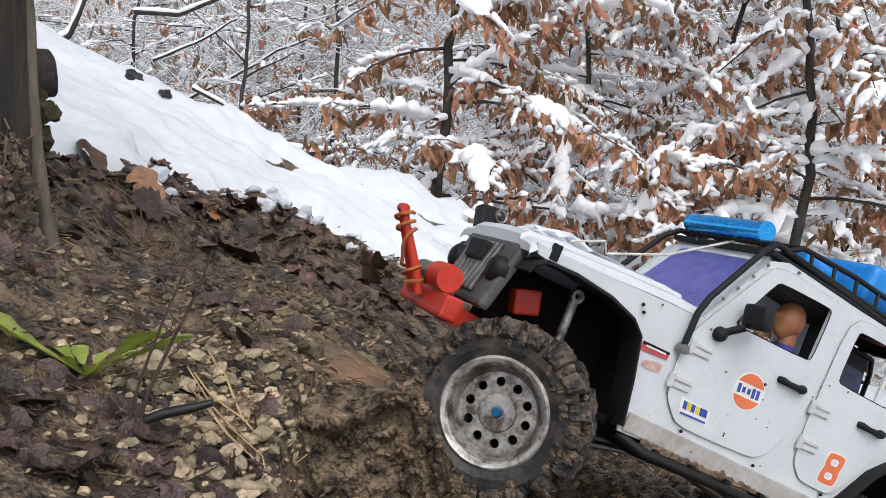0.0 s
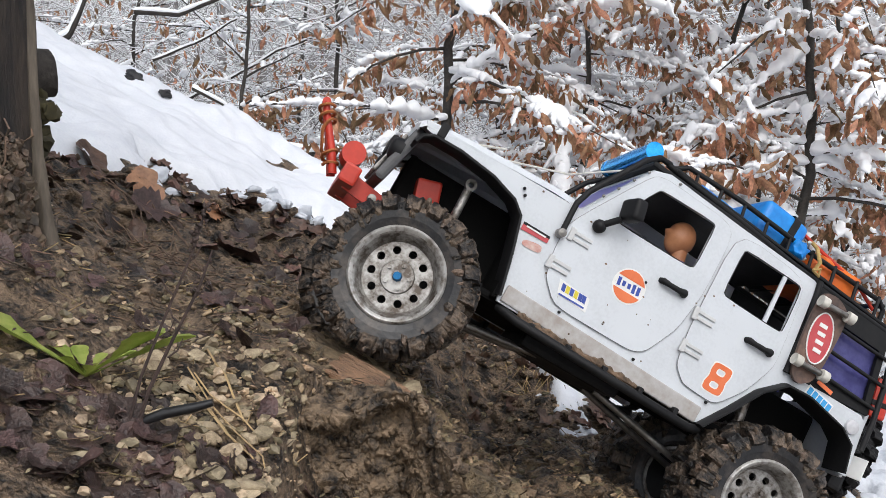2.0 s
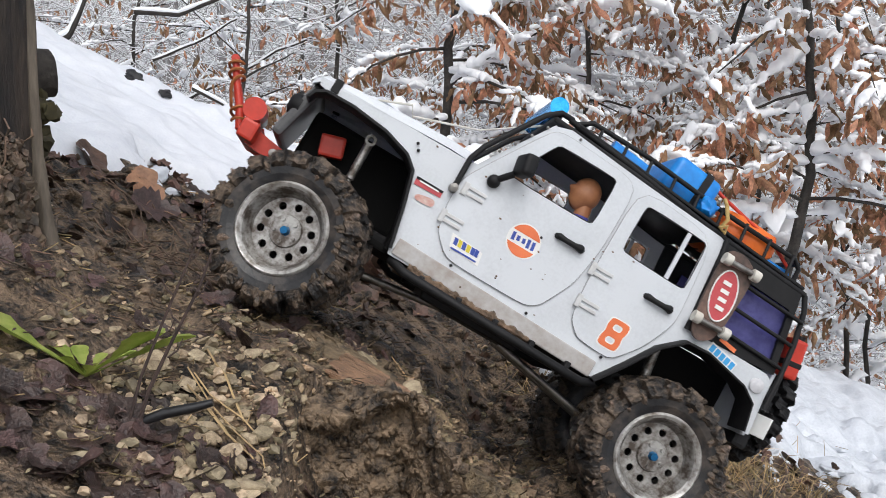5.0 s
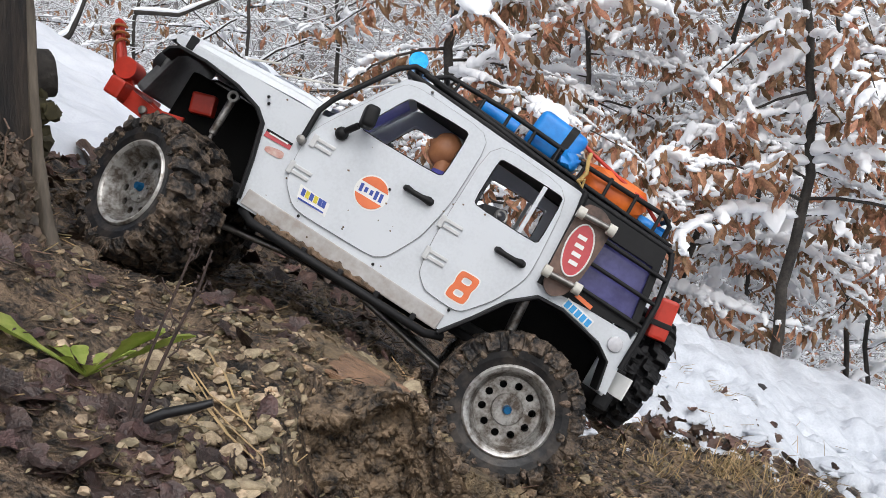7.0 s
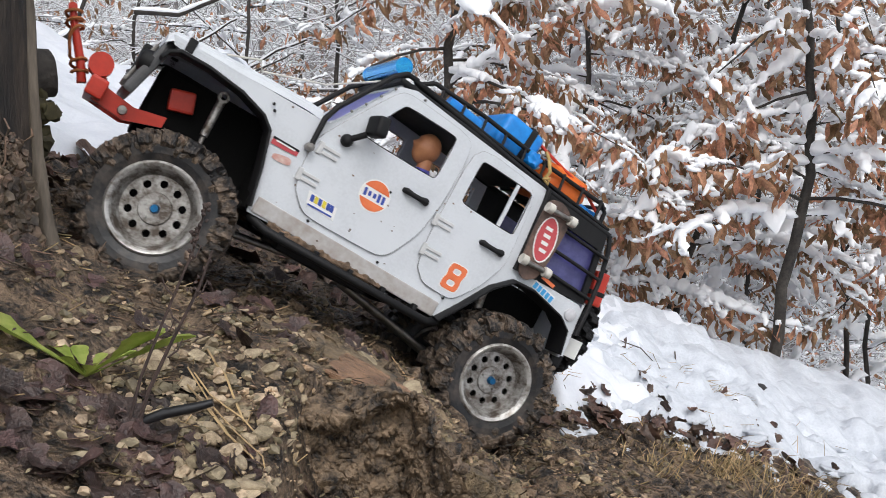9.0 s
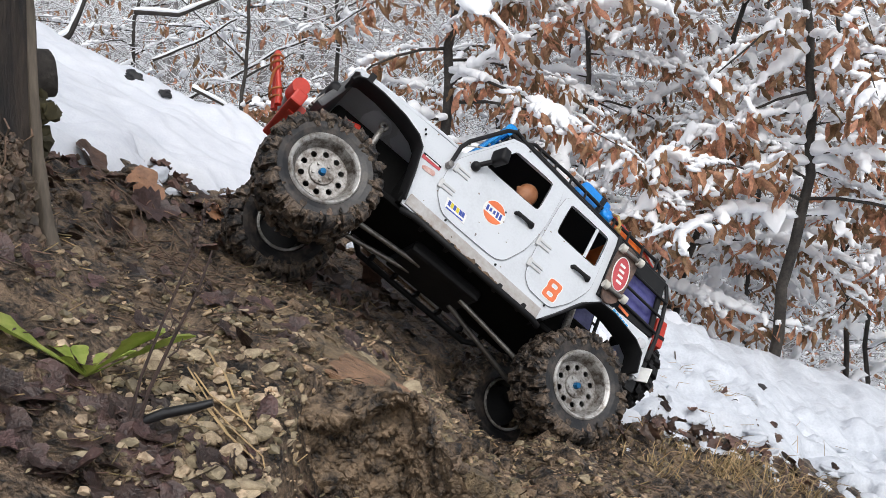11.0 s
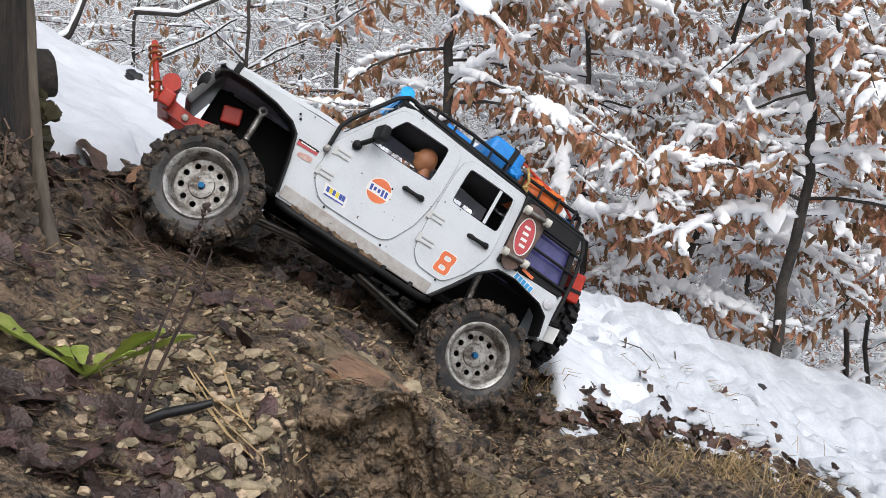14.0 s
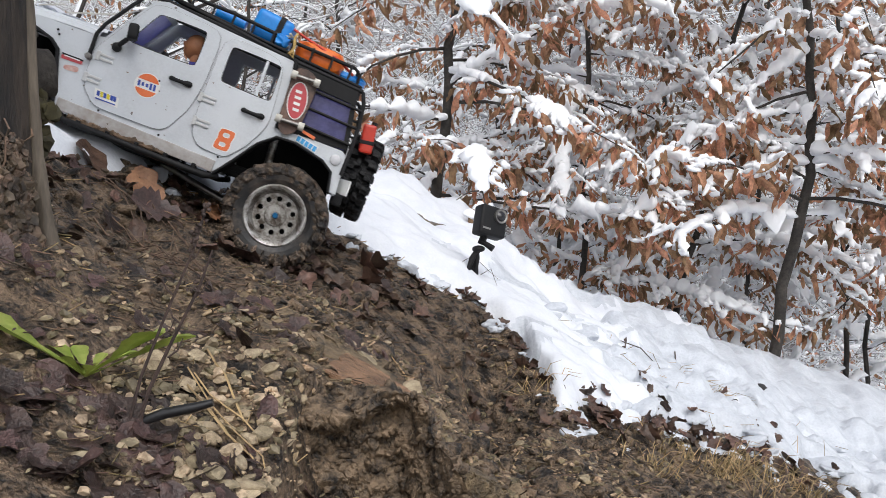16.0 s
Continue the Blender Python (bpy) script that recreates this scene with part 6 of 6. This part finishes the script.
def sapling(name, label, base, top, radius, limbs, seed, leafy=0.8, snowy=0.62, size=0.038, low=0.15, spread=(0.25, 0.65), sector=None, droop=0.7, bends=()):
    rng = random.Random(seed)
    tree = new(name)
    tree.location = base
    tagged(tree, label, "tree", "beech saplings")
    b, t = Vector((0, 0, 0)), Vector(top) - Vector(base)
    n = 14
    pts = [b.lerp(t, i / n) + Vector((rng.gauss(0, 0.006), rng.gauss(0, 0.006), 0)) for i in range(n + 1)]
    if bends:
        way = [b] + [Vector(q) - Vector(base) for q in bends] + [t]
        for i in range(n + 1):
            f = i / n * (len(way) - 1)
            k = min(len(way) - 2, int(f))
            pts[i] = way[k].lerp(way[k + 1], f - k) + Vector((rng.gauss(0, 0.003), 0, 0))
    bm = tube(pts, [0.74 * radius * (1 - 0.45 * i / n) for i in range(n + 1)], sides=14)
    part("trunk", bm, BARK, tree, smooth=True)
    limb, twigs, leaves, big, small, caps = bmesh.new(), bmesh.new(), [], ([], []), ([], []), []
    for k in range(limbs):
        f = low + (1 - low) * (k + rng.random()) / limbs
        i = min(n - 1, int(f * n))
        at = pts[i].lerp(pts[i + 1], f * n - i)
        az = rng.uniform(*sector[k % len(sector)]) if sector else rng.uniform(0, 6.283)
        bough(rng, limb, twigs, leaves, big, small, caps, at, az, rng.uniform(*spread) * (1.1 - 0.35 * f), droop, leafy, snowy, size)
    tagged(part("branching", limb, BARK, tree, smooth=True), kind="stuff")
    tagged(part("brushwood", twigs, TWIG, tree, smooth=True), kind="stuff")
    for nm, protos, poses, m, lab in (("foliage", LEAVES, leaves, LEAF, "dry brown hanging leaves"), ("leaf_snow", SNOW_TINY, caps, FRESH, "small caps of snow on the leaves")):
        if poses:
            o = new(nm, scatter(nm, protos, poses, m))
            o.parent = tree
            tagged(o, lab, kind="stuff")
    for nm, (vs, fs), lab in (("snow_load", big, "thick rolls of snow on the limbs"), ("twig_snow", small, "snow on the twigs")):
        if vs:
            o = new(nm, raw_np(nm, np.array(vs), np.array(fs), FRESH))
            o.parent = tree
            tagged(o, lab, kind="stuff")


def ray_place(x, y, d):
    """A place d metres ahead of the eye by its share of the view's width and height from the centre."""
    return (x * d, d, 0.3 - y * d)


LEFT, RIGHT, HERE = (2.6, 3.9), (-0.9, 0.6), (3.9, 5.5)
BEECH = "young beech with brown leaves, loaded with snow"
sapling("beech_sapling", BEECH, ray_place(-0.012, 0.02, 2.0), ray_place(0.032, -0.48, 2.0), 0.019, 24, 1, snowy=0.55, size=0.045, sector=(LEFT, RIGHT, RIGHT, HERE, RIGHT), spread=(0.25, 0.55), low=0.12)
sapling("beech_sapling", BEECH, ray_place(0.372, 0.15, 1.85), ray_place(0.440, -0.50, 1.85), 0.017, 26, 2, sector=(LEFT, RIGHT, LEFT, HERE), spread=(0.25, 0.50), low=0.28, size=0.045, bends=(ray_place(0.400, 0.0, 1.85), ray_place(0.416, -0.07, 1.85), ray_place(0.423, -0.168, 1.85), ray_place(0.416, -0.30, 1.85)))
sapling("beech_sapling", BEECH, ray_place(0.265, 0.08, 2.35), ray_place(0.375, -0.42, 2.35), 0.013, 26, 3, snowy=0.78, sector=(LEFT, RIGHT, HERE), spread=(0.3, 0.6), low=0.1)
sapling("beech_sapling", BEECH, ray_place(0.155, 0.10, 2.3), ray_place(0.17, -0.42, 2.3), 0.012, 28, 4, snowy=0.78, sector=(LEFT, RIGHT, HERE), spread=(0.3, 0.6), low=0.05)
sapling("beech_sapling", BEECH, ray_place(0.56, 0.20, 2.3), ray_place(0.55, -0.42, 2.3), 0.014, 22, 5, sector=(LEFT, LEFT, HERE), spread=(0.3, 0.6), low=0.25)
sapling("beech_sapling", BEECH, ray_place(0.05, 0.06, 2.9), ray_place(0.08, -0.40, 2.9), 0.013, 20, 6, snowy=0.5, sector=(LEFT, RIGHT, HERE), spread=(0.35, 0.7), low=0.05, leafy=0.75, size=0.033)
sapling("beech_sapling", BEECH, ray_place(0.26, 0.12, 3.1), ray_place(0.25, -0.40, 3.1), 0.013, 22, 7, sector=(LEFT, RIGHT, HERE), spread=(0.4, 0.8), low=0.02, leafy=0.75, size=0.033)
sapling("beech_sapling", BEECH, ray_place(0.46, 0.16, 3.0), ray_place(0.45, -0.40, 3.0), 0.013, 22, 8, sector=(LEFT, RIGHT, HERE), spread=(0.4, 0.8), low=0.02, leafy=0.75, size=0.033)
sapling("beech_sapling", BEECH, ray_place(-0.13, -0.02, 3.3), ray_place(-0.11, -0.42, 3.3), 0.014, 14, 9, snowy=0.4, spread=(0.25, 0.45), low=0.05, leafy=0.5)
sapling("bare_sapling", "thin bare sapling dusted with snow", ray_place(-0.235, -0.08, 3.0), ray_place(-0.21, -0.42, 3.0), 0.010, 16, 10, spread=(0.2, 0.5), low=0.1, leafy=0.12, droop=0.1)
sapling("bare_sapling", "thin bare sapling dusted with snow", ray_place(-0.36, -0.16, 3.4), ray_place(-0.33, -0.45, 3.4), 0.010, 14, 12, spread=(0.2, 0.5), low=0.1, leafy=0.2, droop=0.1)
sapling("bare_sapling", "thin bare sapling dusted with snow", ray_place(-0.17, -0.05, 4.2), ray_place(-0.15, -0.42, 4.2), 0.014, 18, 13, spread=(0.3, 0.7), low=0.1, leafy=0.3, droop=0.1)
for k, (x, y, d) in enumerate(((0.12, 0.10, 2.7), (0.34, 0.16, 2.75), (0.48, 0.19, 2.7))):
    sapling("beech_sapling", BEECH, ray_place(x, y, d), ray_place(x + 0.04, -0.36, d), 0.010, 22, 60 + k, snowy=0.9, spread=(0.22, 0.5), low=0.03, leafy=0.5, size=0.032, sector=(LEFT, RIGHT, HERE))


def snowy_branch(points, r, label="thin bare branch with a ridge of snow on it"):
    """A long branch in the undergrowth with snow lying along it."""
    pts = [Vector(ray_place(*p)) for p in points]
    fine = []
    for a, b in zip(pts, pts[1:]):
        fine += [a.lerp(b, k / 6) + Vector(noise.noise_vector(a.lerp(b, k / 6) * 9)) * 0.008 for k in range(6)]
    fine.append(pts[-1])
    n = len(fine)
    ob = new("branch", fin(tube(fine, [r * (1 - 0.6 * i / n) for i in range(n)], sides=7), "branch", BARK))
    tagged(ob, label, "branch", "branches in the undergrowth")
    top = [p + Vector((0, 0, r * 0.9)) for p in fine]
    part("snow_ridge", tube(top, [r * (1.05 + 0.5 * noise.noise(p * 22)) * (1 - 0.5 * i / n) for i, p in enumerate(top)], sides=8), FRESH, ob, smooth=True)


snowy_branch([(-0.350, -0.270, 2.6), (-0.300, -0.268, 2.6), (-0.258, -0.284, 2.6), (-0.225, -0.300, 2.6)], 0.0085)
snowy_branch([(-0.330, -0.215, 2.8), (-0.285, -0.235, 2.8), (-0.235, -0.262, 2.8)], 0.0050)
snowy_branch([(-0.285, -0.185, 2.4), (-0.250, -0.165, 2.4), (-0.205, -0.128, 2.4), (-0.180, -0.118, 2.4)], 0.0060)
snowy_branch([(-0.310, -0.160, 3.2), (-0.250, -0.190, 3.2), (-0.190, -0.225, 3.2), (-0.150, -0.240, 3.2)], 0.0060)
snowy_branch([(-0.180, -0.112, 2.2), (-0.150, -0.108, 2.2), (-0.128, -0.110, 2.2)], 0.0120, "short fallen branch thick with snow")
snowy_branch([(0.405, -0.045, 2.6), (0.450, -0.030, 2.6), (0.510, -0.020, 2.6)], 0.0070)
snowy_branch([(0.395, 0.000, 2.9), (0.450, 0.010, 2.9), (0.520, -0.005, 2.9)], 0.0050)
snowy_branch([(-0.470, -0.220, 1.9), (-0.425, -0.245, 1.9), (-0.400, -0.300, 1.9)], 0.0100, "dark leaning branch at the top of the bank")


# ---- woods behind ----
# bark lightened to grey so that its colour imitates haze over the distance
HAZE_BARK = mat("hazed_far_bark", (0.34, 0.325, 0.32), (0.17, 0.16, 0.155), rough=0.9, scale=3, fine=20, bump=0.3, depth=0.01, per_island=0.35)


def build_woods():
    rng = random.Random(31)
    # standing trunks
    kinds = []
    for k in range(6):
        lean = rng.gauss(0, 0.02)
        kinds.append(fin(tube([(0, 0, 0), (lean + rng.gauss(0, 0.004), 0, 0.3), (lean * 1.6, rng.gauss(0, 0.01), 0.65), (lean * 2.2 + rng.gauss(0, 0.01), 0, 1)], [0.010, 0.0085, 0.007, 0.005], sides=9), "bare_tree", HAZE_BARK))
    for k in range(170):
        y = rng.uniform(5.0, 30)
        x = rng.uniform(-0.62, 0.62) * y
        H = 7 + 0.6 * y
        r = rng.uniform(0.25, 1.0) * (0.6 + y / 30) * 10 / H * 0.9
        o = new("bare_tree", kinds[k % 6])
        o.matrix_basis = Matrix.LocRotScale((x, y, base_height(x, y) - 0.3), Euler((0, 0, rng.uniform(0, 6.28))), (H * r * 0.9, H * r * 0.9, H))
        tagged(o, "slim bare tree of the winter wood, paled as by haze", "tree", "trees of the wood")
    # bare twigs and the snow on them
    rod = bmesh.new()
    for i in range(3):
        for a in range(4):
            rod.verts.new((i / 2 - 0.5, 0.5 * math.cos(1.5708 * a), 0.5 * math.sin(1.5708 * a) + 0.05 * (i - 1) ** 2))
    rod.verts.ensure_lookup_table()
    for i in range(2):
        for a in range(4):
            rod.faces.new([rod.verts[q] for q in (4 * i + a, 4 * i + (a + 1) % 4, 4 * i + 4 + (a + 1) % 4, 4 * i + 4 + a)])
    rods = [proto(rod)]
    twig, white, leaf = [], [], []
    for _ in range(26000):
        y = 3.2 + 11 * rng.random() ** 1.6
        x = rng.uniform(-0.56, 0.56) * y
        lo = max(base_height(x, y), 0.3 - 0.20 * y)
        z = lo + (0.3 + 0.32 * y - lo) * rng.random()
        L = rng.uniform(0.10, 0.42) * (0.5 + y / 8)
        w = rng.uniform(0.0012, 0.0034) * (0.4 + y / 8)
        e = Euler((rng.uniform(0, 6.28), rng.gauss(-0.25, 0.55), rng.uniform(0, 6.28))).to_matrix().to_4x4()
        m = Matrix.Translation((x, y, z)) @ e
        twig.append((0, m @ Matrix.Diagonal((L, w, w, 1))))
        if rng.random() < 0.85:
            white.append((0, Matrix.Translation((0, 0, w * 0.9)) @ m @ Matrix.Diagonal((L * 0.92, w * 1.9, w * 1.7, 1))))
        if rng.random() < 0.16:
            s = 0.05 * rng.uniform(0.6, 1.1)
            leaf.append((rng.randrange(9), Matrix.Translation((x, y, z)) @ Euler((rng.gauss(0, 0.4), rng.gauss(0, 0.4), rng.uniform(0, 6.28))).to_matrix().to_4x4() @ Matrix.Diagonal((s, s, s, 1))))
    for _ in range(5200):
        y = 3.3 + 4.5 * rng.random()
        x = rng.uniform(-0.06, 0.56) * y if rng.random() < 0.8 else rng.uniform(-0.5, 0.0) * y
        lo = max(base_height(x, y), 0.3 - 0.24 * y)
        z = lo + (0.3 + 0.31 * y - lo) * rng.random()
        q = rng.uniform(0.030, 0.055)
        m = Matrix.Translation((x, y, z)) @ Euler((rng.gauss(0, 0.4), rng.gauss(0, 0.4), rng.uniform(0, 6.28))).to_matrix().to_4x4()
        leaf.append((rng.randrange(9), m @ Matrix.Diagonal((q, q, q, 1))))
    stuff("far_twigs", scatter("far_twigs", rods, twig, HAZE_BARK), "bare twigs of the undergrowth behind, paled as by haze", "woods")
    stuff("far_twig_snow", scatter("far_twig_snow", rods, white, FRESH), "snow lying along the far twigs", "snow")
    stuff("far_leaves", scatter("far_leaves", LEAVES, leaf, LEAF), "brown leaves left on the undergrowth", "leaves")
    lumps = []
    for _ in range(9000):
        y = 3.0 + 7 * rng.random() ** 1.5
        x = rng.uniform(-0.55, 0.56) * y
        if x < -0.1 * y and rng.random() < 0.6:
            continue
        lo = max(base_height(x, y), 0.3 - 0.22 * y)
        z = lo + (0.3 + 0.26 * y - lo) * rng.random() ** 1.3
        s = rng.uniform(0.006, 0.016) * (0.5 + y / 7)
        lumps.append((rng.randrange(9), turned(rng, (x, y, z), (s * rng.uniform(1, 3.0), s, s * 0.7), 0.45)))
    stuff("far_snow_lumps", scatter("far_snow_lumps", SNOW_SMALL, lumps, FRESH), "small lumps of snow on far branches", "snow")


build_woods()


# ---- what moves ----
CAR_ROWS = [
    (0, 0.1911, 0.5514, 0.2107, -6.5, -23.4, 201.8),
    (0.5, 0.1874, 0.5532, 0.2162, -5.4, -24.7, 201.0),
    (1, 0.1756, 0.5659, 0.2320, -3.2, -27.1, 197.6),
    (1.5, 0.1219, 0.5817, 0.2798, 4.1, -30.9, 190.8),
    (2, 0.1254, 0.5948, 0.2745, 4.6, -30.2, 190.4),
    (2.5, 0.1262, 0.5956, 0.2733, 4.3, -30.2, 190.2),
    (3, 0.1113, 0.5991, 0.2840, 5.9, -30.4, 188.2),
    (3.5, 0.1104, 0.6024, 0.2843, 6.1, -30.4, 187.5),
    (4, 0.1101, 0.6010, 0.2842, 6.2, -30.3, 187.8),
    (4.2, 0.1080, 0.6019, 0.2853, 5.8, -30.4, 187.4),
    (6.3, -0.0469, 0.5965, 0.3365, -1.9, -30.4, 183.1),
    (6.5, -0.0488, 0.5999, 0.3365, 0.1, -30.7, 180.6),
    (7, -0.0492, 0.6048, 0.3385, 2.8, -31.0, 178.5),
    (7.5, -0.0643, 0.6287, 0.3573, 12.6, -30.3, 174.8),
    (8, -0.0885, 0.6425, 0.3788, 4.8, -28.5, 187.8),
    (8.5, -0.0723, 0.6494, 0.3638, -3.5, -27.7, 201.5),
    (9, -0.0509, 0.6453, 0.3389, -6.4, -27.4, 206.2),
    (9.2, -0.0218, 0.6718, 0.3330, -4.4, -29.9, 206.3),
    (11.3, 0.0462, 0.8044, 0.3328, 19.7, -38.3, 196.6),
    (11.5, 0.0463, 0.8054, 0.3329, 19.2, -38.1, 196.1),
    (12, 0.0470, 0.8069, 0.3318, 18.8, -37.8, 196.8),
    (12.5, 0.0400, 0.8082, 0.3356, 20.7, -38.8, 194.5),
    (13, 0.0302, 0.8064, 0.3401, 21.0, -39.4, 193.0),
    (13.5, -0.0391, 0.7849, 0.3503, 13.6, -37.2, 184.0),
    (14, -0.0587, 0.7991, 0.3525, 3.7, -31.7, 195.8),
    (14.5, -0.0778, 0.8198, 0.3607, 5.2, -29.9, 190.1),
    (15, -0.1550, 0.8422, 0.3998, 15.1, -24.4, 172.7),
    (15.5, -0.2100, 0.8432, 0.4288, 10.8, -23.1, 174.4),
    (16, -0.2908, 0.8627, 0.4606, -2.7, -20.1, 188.3),
]
# near hubs in the car's space: seconds, x and z of the front one, x and z of the rear one
HUBS = [(0, 0.150, -0.070, -0.147, -0.084), (0.5, 0.148, -0.070, -0.147, -0.084), (1, 0.141, -0.070, -0.147, -0.085), (1.5, 0.138, -0.074, -0.147, -0.0855), (4.2, 0.143, -0.074, -0.147, -0.0855), (6.3, 0.130, -0.0777, -0.155, -0.078),
        (7, 0.1295, -0.078, -0.155, -0.0785), (7.5, 0.1225, -0.083, -0.1565, -0.0825), (8, 0.124, -0.0835, -0.1505, -0.0827), (8.5, 0.136, -0.081, -0.152, -0.081), (9.2, 0.126, -0.082, -0.1535, -0.080),
        (11.3, 0.150, -0.0857, -0.147, -0.0906), (12, 0.139, -0.084, -0.147, -0.091), (13, 0.139, -0.081, -0.148, -0.0916), (13.5, 0.130, -0.079, -0.1545, -0.0843), (14, 0.131, -0.0814, -0.1535, -0.083),
        (14.5, 0.140, -0.078, -0.155, -0.0827), (15, 0.126, -0.071, -0.160, -0.0845), (15.5, 0.114, -0.076, -0.160, -0.080), (16, 0.125, -0.076, -0.160, -0.0766)]
# seconds and the steering angle to the right
STEER = [(0, 38), (1.0, 34), (1.5, 14), (4.2, 12), (6.3, 20), (6.6, 34), (7.1, 34), (7.5, 10), (8.0, 2), (8.4, 26), (8.6, 26), (9.0, 12), (11.3, 2), (13.0, 2), (13.5, 10), (14, 10), (14.5, 28), (15, 14), (16, 8)]
# seconds and how far the far wheels hang below the near ones
FAR_DROP = [(0, 0.042), (0.5, 0.036), (1.0, 0.022), (1.5, 0.006), (4.2, 0.0), (7, 0.0), (9, 0.004), (11.3, 0.006), (13, 0.006), (14, 0), (16, 0)]
# seconds and how far the far front wheel is turned back by its axle
FAR_BACK = [(0, 0.024), (1.0, 0.014), (1.5, 0.0), (9.2, 0.0), (11.3, 0.014), (13, 0.014), (14, 0), (16, 0)]
# seconds and the spin of slipping wheels, in turns
SLIP = [(0, 0), (2, 0.2), (4.2, 0.4), (6.3, 0.6), (7.4, 0.7), (8.6, 1.2), (9.2, 1.6), (11.3, 1.8), (13, 1.8), (16, 2.6)]


def at_time(rows, t, k=1):
    return float(np.interp(t, [r[0] for r in rows], [r[k] for r in rows]))


def motions():
    walk(toy_car, [(t, pose(x, y, z, rx, ry, rz)) for t, x, y, z, rx, ry, rz in CAR_ROWS])
    times = [0.2 * k for k in range(81)]
    way, last, rolled = 0.0, None, []
    for t in times:
        p = Vector([at_time(CAR_ROWS, t, k) for k in (1, 2, 3)])
        yaw = radians(at_time(CAR_ROWS, t, 6))
        ahead = Vector((math.cos(yaw), math.sin(yaw), 0.5)).normalized()
        way += (p - last).dot(ahead) if last else 0.0
        last = p.copy()
        rolled.append(way / 0.052 + 2 * math.pi * at_time(SLIP, t))
    for n, wheel in enumerate(toy_wheels):
        front, far = n < 2, n % 2
        rows = []
        for t, spin in zip(times, rolled):
            x, z = at_time(HUBS, t, 1 if front else 3), at_time(HUBS, t, 2 if front else 4)
            x -= at_time(FAR_BACK, t) if front and far else 0.0
            turn = Matrix.Rotation(radians(-at_time(STEER, t)), 4, "Z") if front else Matrix()
            m = Matrix.Translation((x, -0.120 if far else -0.004, z - (at_time(FAR_DROP, t) if far else 0))) @ turn
            m = m @ (Matrix.Rotation(math.pi, 4, "Z") if far else Matrix()) @ Matrix.Rotation(-spin if far else spin, 4, "Y")
            rows.append((t, m))
        walk(wheel, rows)


motions()
